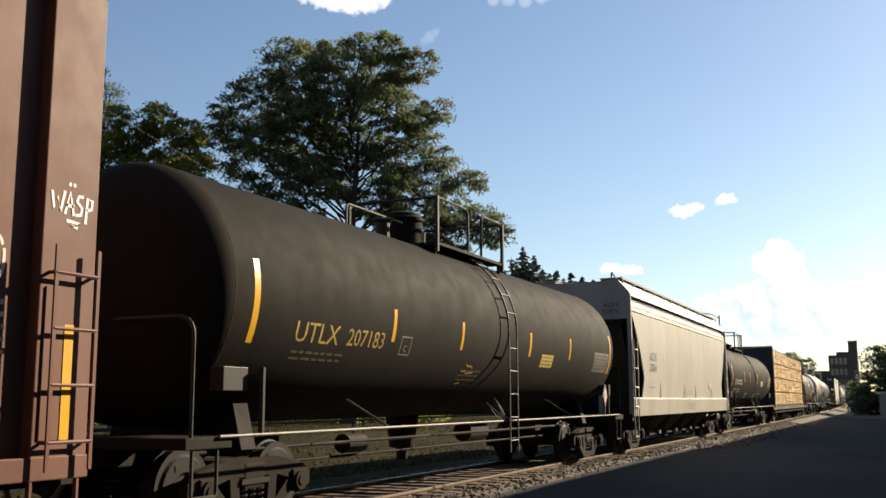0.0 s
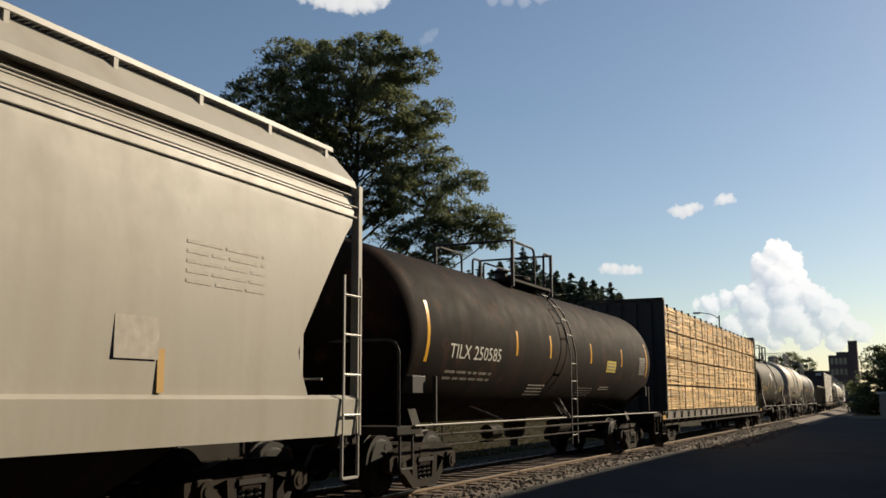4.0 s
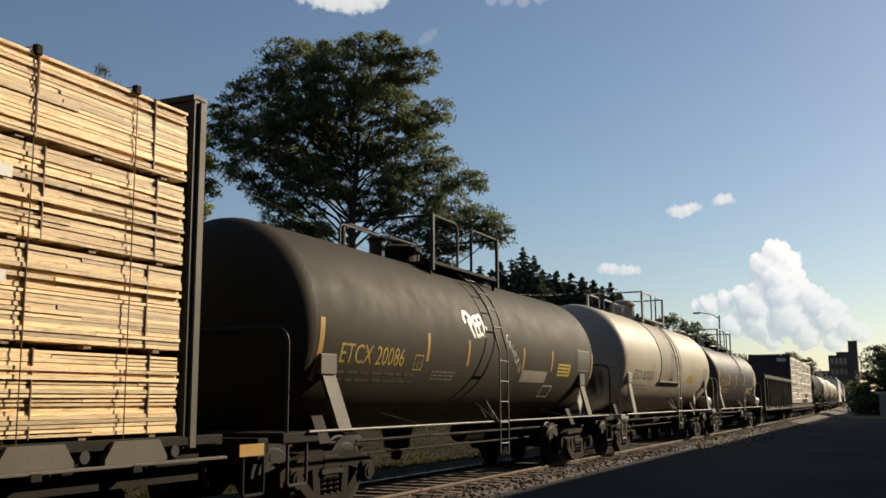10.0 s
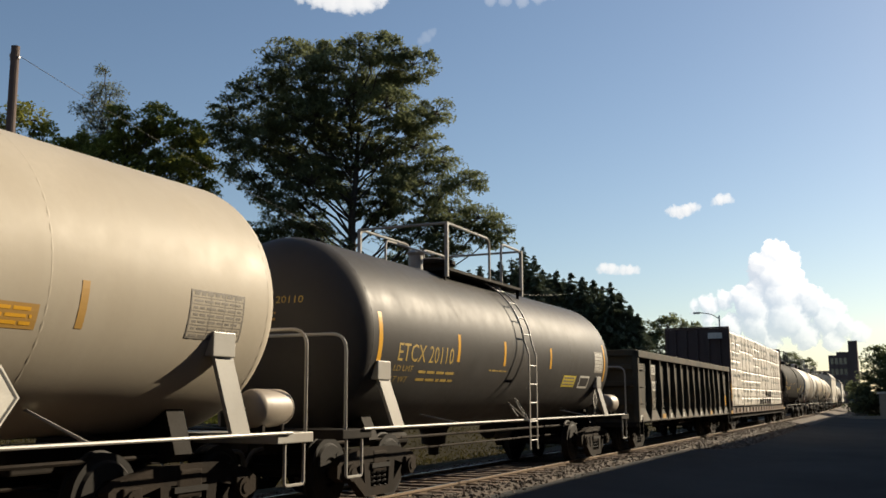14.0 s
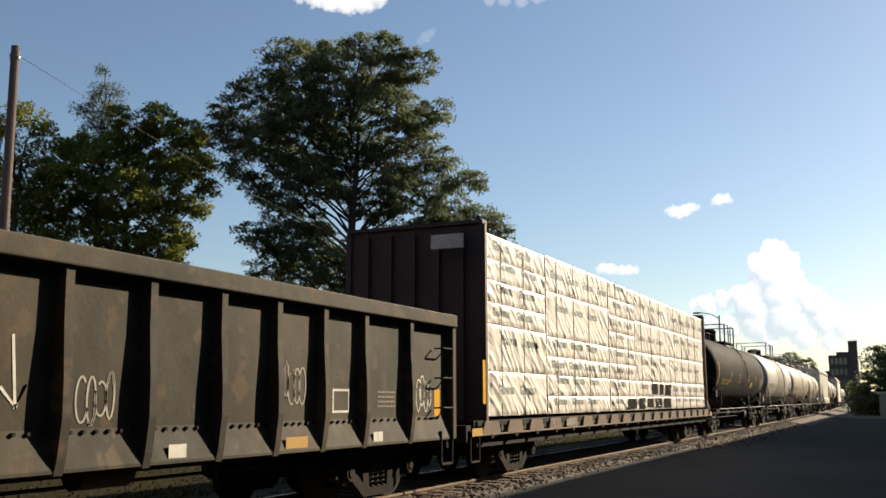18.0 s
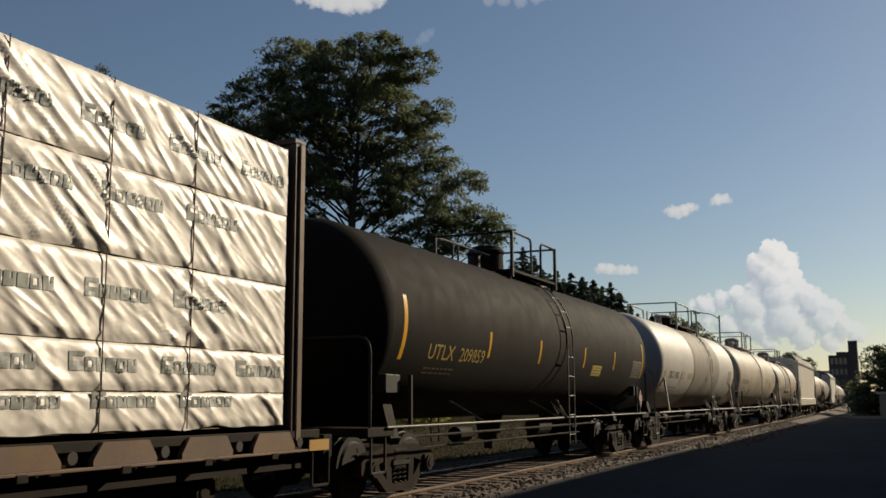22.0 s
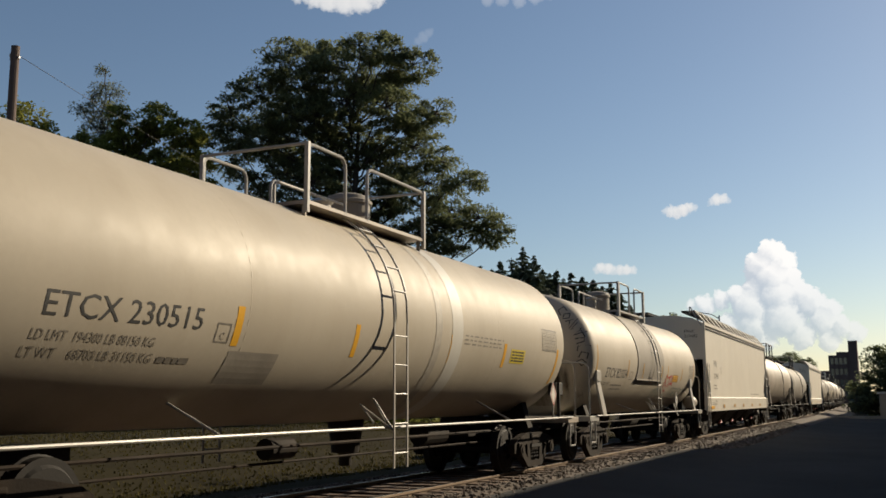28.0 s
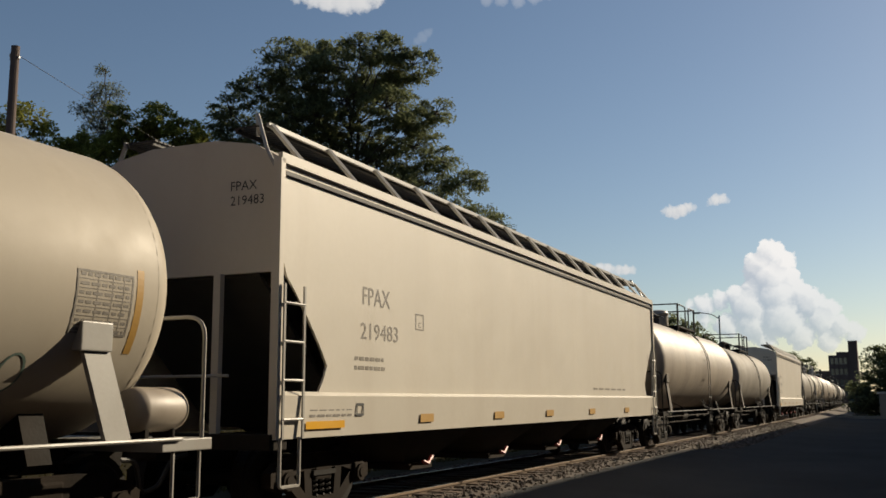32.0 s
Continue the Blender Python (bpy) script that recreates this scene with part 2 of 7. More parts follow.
M_BALLAST = surface("crushed_stone_ballast", (0.085, 0.063, 0.044), 0.9, var=0.35, big=2.0, fine=14, bump=1.0, worn=(0.1, 0.065, 0.045), worn_at=0.56)
M_STONE = surface("ballast_stone", (0.082, 0.062, 0.046), 0.85, var=0.2, big=4, fine=30, bump=0.3, island=0.5)
M_ASPHALT = surface("old_asphalt", (0.048, 0.048, 0.047), 0.97, var=0.22, big=0.25, fine=45, bump=0.4, spec=0.1, worn=(0.05, 0.05, 0.048), worn_at=0.62)
M_GRASS = surface("dry_grassy_soil", (0.03, 0.025, 0.012), 0.95, spec=0.05, var=0.35, big=0.3, fine=6, bump=0.6)
M_BLADE = leaf_surface("grass_blades", (0.05, 0.045, 0.018), 0.3, 0.02)
M_BARK = surface("grey_brown_bark", (0.05, 0.042, 0.034), 0.9, var=0.3, big=2, fine=14, bump=0.6)
M_LEAF = leaf_surface("maple_leaves", (0.14, 0.165, 0.1), 0.55)
M_LEAF2 = leaf_surface("yellow_green_leaves", (0.2, 0.215, 0.06), 0.5)
M_LEAF3 = leaf_surface("dusty_green_leaves", (0.2, 0.22, 0.066), 0.58)
M_FEATHER = leaf_surface("grey_green_needles", (0.135, 0.16, 0.13), 0.45)
M_NEEDLE = leaf_surface("spruce_needles", (0.09, 0.115, 0.09), 0.25)
M_POLE = surface("weathered_pole_timber", (0.12, 0.085, 0.07), 0.85, var=0.2, grime=(0.06, 0.045, 0.04), streak=0.7, fine=20, bump=0.3)
M_GALV = surface("galvanised_steel", (0.35, 0.35, 0.34), 0.45, metal=0.6, var=0.1)
M_WIRE = surface("bare_wire", (0.14, 0.13, 0.12), 0.5, metal=0.3, var=0.1)
M_BRICK = surface("dark_red_brick", (0.085, 0.058, 0.055), 0.85, var=0.2, big=0.3, fine=8, bump=0.2)
M_TEAL = surface("teal_painted_metal", (0.07, 0.125, 0.12), 0.6, var=0.12)
M_CREAMWALL = surface("cream_masonry", (0.38, 0.33, 0.26), 0.8, var=0.1, big=0.8)
M_CONCRETE = surface("pale_concrete", (0.36, 0.33, 0.28), 0.85, var=0.18, big=0.8, fine=14, bump=0.3)
M_GLASS = surface("dark_window_glass", (0.03, 0.035, 0.04), 0.08, var=0.1, bump=0.0, spec=0.8)
# near-black colour that puts the end bay's shade into the slope sheets
M_SHADED_SLOPE = surface("steel_darkened_as_shade", (0.03, 0.028, 0.026), 0.8, var=0.2)
M_LENS = surface("lamp_lens_plastic", (0.6, 0.6, 0.55), 0.3, var=0.05)


# ---- mesh helpers ----
def part(name, bm, mat, parent, label="", smooth=False):
    me = bpy.data.meshes.new(name)
    bm.to_mesh(me)
    bm.free()
    me.materials.append(mat)
    if smooth:
        me.polygons.foreach_set("use_smooth", [True] * len(me.polygons))
    ob = new(name, me)
    ob.parent = parent
    if label:
        ob["label"] = label
    return ob


def thing(name, label, category, group="", kind=""):
    return tagged(new(name), label, category, group, kind)


def box(bm, x0, x1, y0, y1, z0, z1, bevel=0.0):
    vs = [bm.verts.new(p) for p in ((x0, y0, z0), (x1, y0, z0), (x1, y1, z0), (x0, y1, z0), (x0, y0, z1), (x1, y0, z1), (x1, y1, z1), (x0, y1, z1))]
    fs = [bm.faces.new([vs[i] for i in f]) for f in ((0, 3, 2, 1), (4, 5, 6, 7), (0, 1, 5, 4), (1, 2, 6, 5), (2, 3, 7, 6), (3, 0, 4, 7))]
    if bevel:
        es = list({e for f in fs for e in f.edges})
        bmesh.ops.bevel(bm, geom=es, offset=bevel, segments=2, profile=0.6, affect="EDGES")
    return bm


def B(*a, **k):
    return box(bmesh.new(), *a, **k)


def frames_along(pts):
    """Tangent frames along a polyline, without twist."""
    pts = [Vector(p) for p in pts]
    out, up = [], None
    for i, p in enumerate(pts):
        t = (pts[min(i + 1, len(pts) - 1)] - pts[max(i - 1, 0)]).normalized()
        if up is None:
            up = Vector((0, 0, 1)) if abs(t.z) < 0.9 else Vector((1, 0, 0))
        side = t.cross(up).normalized()
        up = side.cross(t).normalized()
        out.append((p, side, up))
    return out


def tube(bm, pts, r, seg=8, r2=None, closed_ends=True):
    """A round bar along a polyline; r2: its radius at the end."""
    rings = []
    fr = frames_along(pts)
    for i, (p, a, b) in enumerate(fr):
        k = r if r2 is None else r + (r2 - r) * i / (len(fr) - 1)
        rings.append([bm.verts.new(p + k * (math.cos(q) * a + math.sin(q) * b)) for q in (2 * math.pi * j / seg for j in range(seg))])
    for u, v in zip(rings, rings[1:]):
        for j in range(seg):
            bm.faces.new((u[j], u[(j + 1) % seg], v[(j + 1) % seg], v[j]))
    if closed_ends:
        bm.faces.new(rings[0][::-1])
        bm.faces.new(rings[-1])
    return bm


def T(*a, **k):
    return tube(bmesh.new(), *a, **k)


def rounded(pts, r=0.12, n=4):
    """A polyline with its corners rounded."""
    pts = [Vector(p) for p in pts]
    out = [pts[0]]
    for a, b, c in zip(pts, pts[1:], pts[2:]):
        d1, d2 = (a - b), (c - b)
        k = min(r, d1.length * 0.45, d2.length * 0.45)
        p, q = b + d1.normalized() * k, b + d2.normalized() * k
        for i in range(n + 1):
            t = i / n
            out.append(p * (1 - t) ** 2 + b * 2 * t * (1 - t) + q * t * t)
    return out + [pts[-1]]


def prism(bm, outline, axis, a, b):
    """A flat outline pushed along an axis: 'x' (outline in y, z), 'y' (x, z) or 'z' (x, y)."""
    def at(u, v, w):
        return {"x": (w, u, v), "y": (u, w, v), "z": (u, v, w)}[axis]
    p, q = [bm.verts.new(at(u, v, a)) for u, v in outline], [bm.verts.new(at(u, v, b)) for u, v in outline]
    n = len(outline)
    for i in range(n):
        bm.faces.new((p[i], p[(i + 1) % n], q[(i + 1) % n], q[i]))
    bm.faces.new(p[::-1])
    bm.faces.new(q)
    bmesh.ops.recalc_face_normals(bm, faces=bm.faces)
    return bm


def P(*a):
    return prism(bmesh.new(), *a)


def lathe_y(bm, prof, seg=56, zc=0.0, xc=0.0, a0=0.0, a1=2 * math.pi):
    """Turns a profile of (y, radius) round an axis along y."""
    full = abs(a1 - a0 - 2 * math.pi) < 1e-6
    n = seg if full else seg + 1
    rings = [[bm.verts.new((xc + r * math.cos(a0 + (a1 - a0) * j / seg), y, zc + r * math.sin(a0 + (a1 - a0) * j / seg))) for j in range(n)] for y, r in prof]
    for u, v in zip(rings, rings[1:]):
        for j in range(seg):
            k = (j + 1) % n
            bm.faces.new((u[j], v[j], v[k], u[k]))
    return bm


def lathe_z(bm, prof, seg=24, x=0.0, y=0.0):
    rings = [[bm.verts.new((x + r * math.cos(2 * math.pi * j / seg), y + r * math.sin(2 * math.pi * j / seg), z)) for j in range(seg)] for z, r in prof]
    for u, v in zip(rings, rings[1:]):
        for j in range(seg):
            bm.faces.new((u[j], u[(j + 1) % seg], v[(j + 1) % seg], v[j]))
    bm.faces.new(rings[-1])
    bm.faces.new(rings[0][::-1])
    return bm


def lettering(text, size, squeeze=1.0):
    """The built-in font as flat triangles: u to the right, v up, from the lower left corner."""
    cu = bpy.data.curves.new("stencil", "FONT")
    cu.body, cu.size, cu.resolution_u = text, size * 1.38, 2
    ob = bpy.data.objects.new("stencil", cu)
    me = ob.to_mesh()
    vs = [(v.co.x * squeeze, v.co.y) for v in me.vertices]
    fs = [tuple(p.vertices) for p in me.polygons]
    ob.to_mesh_clear()
    bpy.data.objects.remove(ob)
    bpy.data.curves.remove(cu)
    u0, v0 = min(v[0] for v in vs), min(v[1] for v in vs)
    return [(u - u0, v - v0) for u, v in vs], fs


def flat_bm(vs, fs, cut=0.0):
    bm = bmesh.new()
    vv = [bm.verts.new((u, v, 0)) for u, v in vs]
    for f in fs:
        bm.faces.new([vv[i] for i in f])
    if cut:
        top = max(v for _, v in vs)
        k = cut
        while k < top:
            bmesh.ops.bisect_plane(bm, geom=list(bm.verts) + list(bm.edges) + list(bm.faces), plane_co=(0, k, 0), plane_no=(0, 1, 0))
            k += cut
    return bm


def bars(w, h, lines, fill=0.6, words=3, seed=1):
    """Unreadable lines of lettering: short bars in rows, u to the right and v up."""
    rnd = random.Random(seed)
    vs, fs = [], []
    step = h / lines
    for i in range(lines):
        u, v = 0.0, h - (i + 1) * step + step * (1 - fill) / 2
        while u < w * 0.97:
            k = min(w - u, w / words * rnd.uniform(0.35, 1.0))
            n = len(vs)
            vs += [(u, v), (u + k, v), (u + k, v + step * fill), (u, v + step * fill)]
            fs.append((n, n + 1, n + 2, n + 3))
            u += k + w * 0.04
    return vs, fs


def on_side(bm, y, z, x):
    """Lays a flat drawing on a wall that faces +x: u runs along +y, v up."""
    for v in bm.verts:
        v.co = (x, y + v.co.x, z + v.co.y)
    return bm


def on_tank(bm, y, z, r, zc, lift=0.002):
    """Wraps a flat drawing round a tank's near side; z is the height of its lower edge."""
    a0 = math.asin(max(-0.99, min(0.99, (z - zc) / r)))
    for v in bm.verts:
        a = a0 + v.co.y / r
        v.co = ((r + lift) * math.cos(a), y + v.co.x, zc + (r + lift) * math.sin(a))
    return bm


def on_end(bm, x, z, y):
    """Lays a flat drawing on a wall that faces -y: u runs along +x."""
    for v in bm.verts:
        v.co = (x + v.co.x, y, z + v.co.y)
    return bm


def rect(w, h):
    return [(0, 0), (w, 0), (w, h), (0, h)], [(0, 1, 2, 3)]


def hollow(w, h, t):
    vs = [(0, 0), (w, 0), (w, h), (0, h), (t, t), (w - t, t), (w - t, h - t), (t, h - t)]
    return vs, [(0, 1, 5, 4), (1, 2, 6, 5), (2, 3, 7, 6), (3, 0, 4, 7)]


def stroke_line(pts, w):
    """A painted stroke along (u, v) points."""
    vs, fs = [], []
    pts = [Vector((*p, 0)) for p in pts]
    for i, p in enumerate(pts):
        d = (pts[min(i + 1, len(pts) - 1)] - pts[max(0, i - 1)]).normalized()
        k = Vector((-d.y, d.x, 0)) * w / 2
        vs += [tuple((p + k)[:2]), tuple((p - k)[:2])]
    for i in range(len(pts) - 1):
        fs.append((2 * i, 2 * i + 1, 2 * i + 3, 2 * i + 2))
    return vs, fs


def strokes(paths, w):
    """Several painted strokes as one drawing."""
    vs, fs = [], []
    for p in paths:
        a, b = stroke_line(p, w)
        fs += [tuple(i + len(vs) for i in f) for f in b]
        vs += a
    return vs, fs


def mesh_grid(w, h, nu, nv):
    """A flat drawing of nu by nv fields, fine enough to bend over a dished end."""
    vs = [(w * i / nu, h * j / nv) for i in range(nu + 1) for j in range(nv + 1)]
    fs = [(i * (nv + 1) + j, (i + 1) * (nv + 1) + j, (i + 1) * (nv + 1) + j + 1, i * (nv + 1) + j + 1) for i in range(nu) for j in range(nv)]
    return vs, fs


def scribble(w, h, n, thick, seed):
    """A looping spray-paint scrawl that spells nothing."""
    rnd = random.Random(seed)
    vs, fs = [], []
    for k in range(n):
        cu, cv = w * (k + 0.5) / n, h * rnd.uniform(0.4, 0.6)
        ru, rv, ph, turn = w / n * rnd.uniform(0.4, 0.7), h * rnd.uniform(0.3, 0.5), rnd.uniform(0, 6), rnd.uniform(0.8, 1.6)
        pts = [(cu + ru * math.cos(ph + turn * 2 * math.pi * i / 16) + 0.1 * w / n * i / 16, cv + rv * math.sin(ph + turn * 2 * math.pi * i / 16)) for i in range(17)]
        a, b = stroke_line(pts, thick)
        fs += [tuple(i + len(vs) for i in f) for f in b]
        vs += a
    return vs, fs


# ---- running gear shared by all wagons ----
GAUGE_X, WHEEL_R, AXLE = 0.75, 0.457, 0.89
SPINNING = []
WHEEL_MESH = {}


def wheel_mesh():
    if "wheel" not in WHEEL_MESH:
        bm = bmesh.new()
        prof = [(0.0, 0.09), (0.0, 0.16), (0.03, 0.2), (0.03, 0.36), (0.0, 0.39), (0.0, WHEEL_R), (-0.1, WHEEL_R + 0.004), (-0.115, WHEEL_R + 0.025), (-0.14, WHEEL_R + 0.025), (-0.14, 0.38), (-0.09, 0.34), (-0.09, 0.2), (-0.14, 0.16), (-0.14, 0.09)]
        for sgn in (1, -1):
            rings = [[bm.verts.new((sgn * (GAUGE_X + 0.035 + x), r * math.cos(2 * math.pi * j / 32), r * math.sin(2 * math.pi * j / 32))) for j in range(32)] for x, r in prof]
            for u, v in zip(rings, rings[1:]):
                for j in range(32):
                    bm.faces.new((u[j], u[(j + 1) % 32], v[(j + 1) % 32], v[j]) if sgn > 0 else (v[j], v[(j + 1) % 32], u[(j + 1) % 32], u[j]))
            # web holes and chalk marks make the turning readable
            for q in range(3):
                a = 2 * math.pi * q / 3
                c = Vector((sgn * (GAUGE_X + 0.069), 0.28 * math.cos(a), 0.28 * math.sin(a)))
                box(bm, c.x - 0.004, c.x + 0.004, c.y - 0.03, c.y + 0.03, c.z - 0.03, c.z + 0.03)
        tube(bm, [(-1.08, 0, 0), (1.08, 0, 0)], 0.085, 12)
        me = bpy.data.meshes.new("wheelset")
        bm.to_mesh(me)
        bm.free()
        me.materials.append(M_WHEEL)
        WHEEL_MESH["wheel"] = me

        # cast side frame: arched top chord, bowed bottom chord, two windows, spring opening
        bm = bmesh.new()
        for o in ([(-1.18, 0.56), (-1.18, 0.4), (-1.02, 0.34), (-0.76, 0.34), (-0.72, 0.5), (-0.45, 0.56), (0.45, 0.56), (0.72, 0.5), (0.76, 0.34), (1.02, 0.34), (1.18, 0.4), (1.18, 0.56), (1.02, 0.66), (0.5, 0.76), (-0.5, 0.76), (-1.02, 0.66)],
                  [(-0.78, 0.36), (-0.42, 0.1), (0.42, 0.1), (0.78, 0.36), (0.68, 0.48), (0.36, 0.22), (-0.36, 0.22), (-0.68, 0.48)],
                  [(-0.42, 0.2), (-0.26, 0.2), (-0.3, 0.6), (-0.46, 0.6)], [(0.26, 0.2), (0.42, 0.2), (0.46, 0.6), (0.3, 0.6)]):
            prism(bm, o, "x", 0.96, 1.09)
        for y in (-AXLE, AXLE):
            box(bm, 0.93, 1.13, y - 0.13, y + 0.13, 0.33, 0.59, 0.02)
            tube(bm, [(1.08, y, 0.457), (1.16, y, 0.457)], 0.11, 16)
            tube(bm, [(1.16, y, 0.457), (1.175, y, 0.457)], 0.06, 12)
        me = bpy.data.meshes.new("side_frame")
        bm.to_mesh(me)
        bm.free()
        me.materials.append(M_TRUCK)
        WHEEL_MESH["frame"] = me
        bm = bmesh.new()
        for y in (-0.16, 0.0, 0.16):
            pts = [(1.02 + 0.065 * math.cos(a), y + 0.065 * math.sin(a), 0.22 + 0.26 * a / (2 * math.pi * 4)) for a in (2 * math.pi * i / 8 for i in range(33))]
            tube(bm, pts, 0.017, 5)
        box(bm, 0.93, 1.12, -0.27, 0.27, 0.48, 0.54)
        me = bpy.data.meshes.new("spring_nest")
        bm.to_mesh(me)
        bm.free()
        me.materials.append(M_WHEEL)
        WHEEL_MESH["spring"] = me
        bm = bmesh.new()
        box(bm, -1.1, 1.1, -0.2, 0.2, 0.42, 0.72, 0.03)
        lathe_z(bm, [(0.7, 0.22), (0.86, 0.22)])
        me = bpy.data.meshes.new("truck_bolster")
        bm.to_mesh(me)
        bm.free()
        me.materials.append(M_TRUCK)
        WHEEL_MESH["bolster"] = me
    return WHEEL_MESH


def truck(car, y, spin=True):
    w = wheel_mesh()
    bol = new("truck_bolster", w["bolster"])
    bol.parent = car
    bol.location = (0, y, 0)
    for turn in (0, math.pi):
        for key, nm in (("frame", "side_frame"), ("spring", "spring_nest")):
            o = new(nm, w[key])
            o.parent = bol
            o.rotation_euler = (0, 0, turn)
    for k in (-AXLE, AXLE):
        o = new("wheelset", w["wheel"])
        o.parent = car
        o.location = (0, y + k, WHEEL_R)
        if spin:
            SPINNING.append((o, y + k))


def coupler(car, y, out):
    """The knuckle coupler and the air hose at one end; out is -1 or 1."""
    bm = bmesh.new()
    ys = sorted((y, y + out * 0.32))
    box(bm, -0.08, 0.08, ys[0], ys[1], 0.8, 0.98)
    yk = sorted((y + out * 0.3, y + out * 0.62))
    box(bm, -0.16, 0.13, yk[0], yk[1], 0.74, 1.03, 0.04)
    part("coupler", bm, M_TRUCK, car)
    part("air_hose", T(rounded([(0.3, y, 0.8), (0.3, y + out * 0.25, 0.78), (0.24, y + out * 0.4, 0.45), (0.12, y + out * 0.6, 0.4)], 0.15), 0.028, 7), M_DARKIRON, car)


def ladder(car, name, x, y0, y1, z0, z1, rungs, mat, r=0.017, label=""):
    bm = bmesh.new()
    for y in (y0, y1):
        box(bm, x - 0.01, x + 0.01, y - 0.018, y + 0.018, z0, z1)
    for i in range(rungs):
        z = z0 + (z1 - z0) * (i + 0.5) / rungs
        tube(bm, [(x, y0, z), (x, y1, z)], r, 6)
    return part(name, bm, mat, car, label)


def paint(car, name, drawing, mat, y, z, x=None, tank=None, cut=0.08, label="", parent=None):
    bm = flat_bm(*drawing, cut=cut if tank else 0.0)
    if tank:
        on_tank(bm, y, z, *tank)
    else:
        on_side(bm, y, z, x)
    return part(name, bm, mat, parent or car, label)


def end_platform(car, y, out, mat, rail_mat, tall=1.25):
    """Plank, side sills, bent grab rail and stirrup step at one end of a tank car."""
    ya, yb = sorted((y, y - out * 0.75))
    part("end_platform", B(-1.5, 1.5, ya, yb, 0.93, 1.05, 0.012), mat, car)
    part("draft_sill", B(-0.32, 0.32, *sorted((y + out * 0.02, y - out * 3.4)), 0.72, 0.99, 0.02), M_FRAME, car)
    part("grab_rail", T(rounded([(1.46, y - out * 0.12, 1.02), (1.46, y - out * 0.12, 1.02 + tall), (-1.46, y - out * 0.12, 1.02 + tall), (-1.46, y - out * 0.12, 1.02)], 0.22, 5), 0.022, 7), rail_mat, car)
    for sx in (1, -1):
        x = sx * 1.46
        part("stirrup_step", T(rounded([(x, y - out * 0.15, 0.98), (x, y - out * 0.15, 0.45), (x, y - out * 0.55, 0.45), (x, y - out * 0.55, 0.98)], 0.05), 0.02, 6), rail_mat, car)


def head_bulge(r, R):
    """How far a dished tank head stands out at radius r."""
    return 0.46 * R * max(0.0, 1 - (r / R) ** 2.3) ** 0.56


def head_mark(car, drawing, mat, t0, R, zc, x, z, label="", name="head_lettering"):
    """Paint on the tank head that meets the low end of the train; x, z from the axis."""
    bm = flat_bm(*drawing, cut=0.06)
    for v in bm.verts:
        u, w = v.co.x + x, v.co.y + z
        v.co = (u, t0 - head_bulge(math.hypot(u, w), R) - 0.006, zc + w)
    return part(name, bm, mat, car, label)


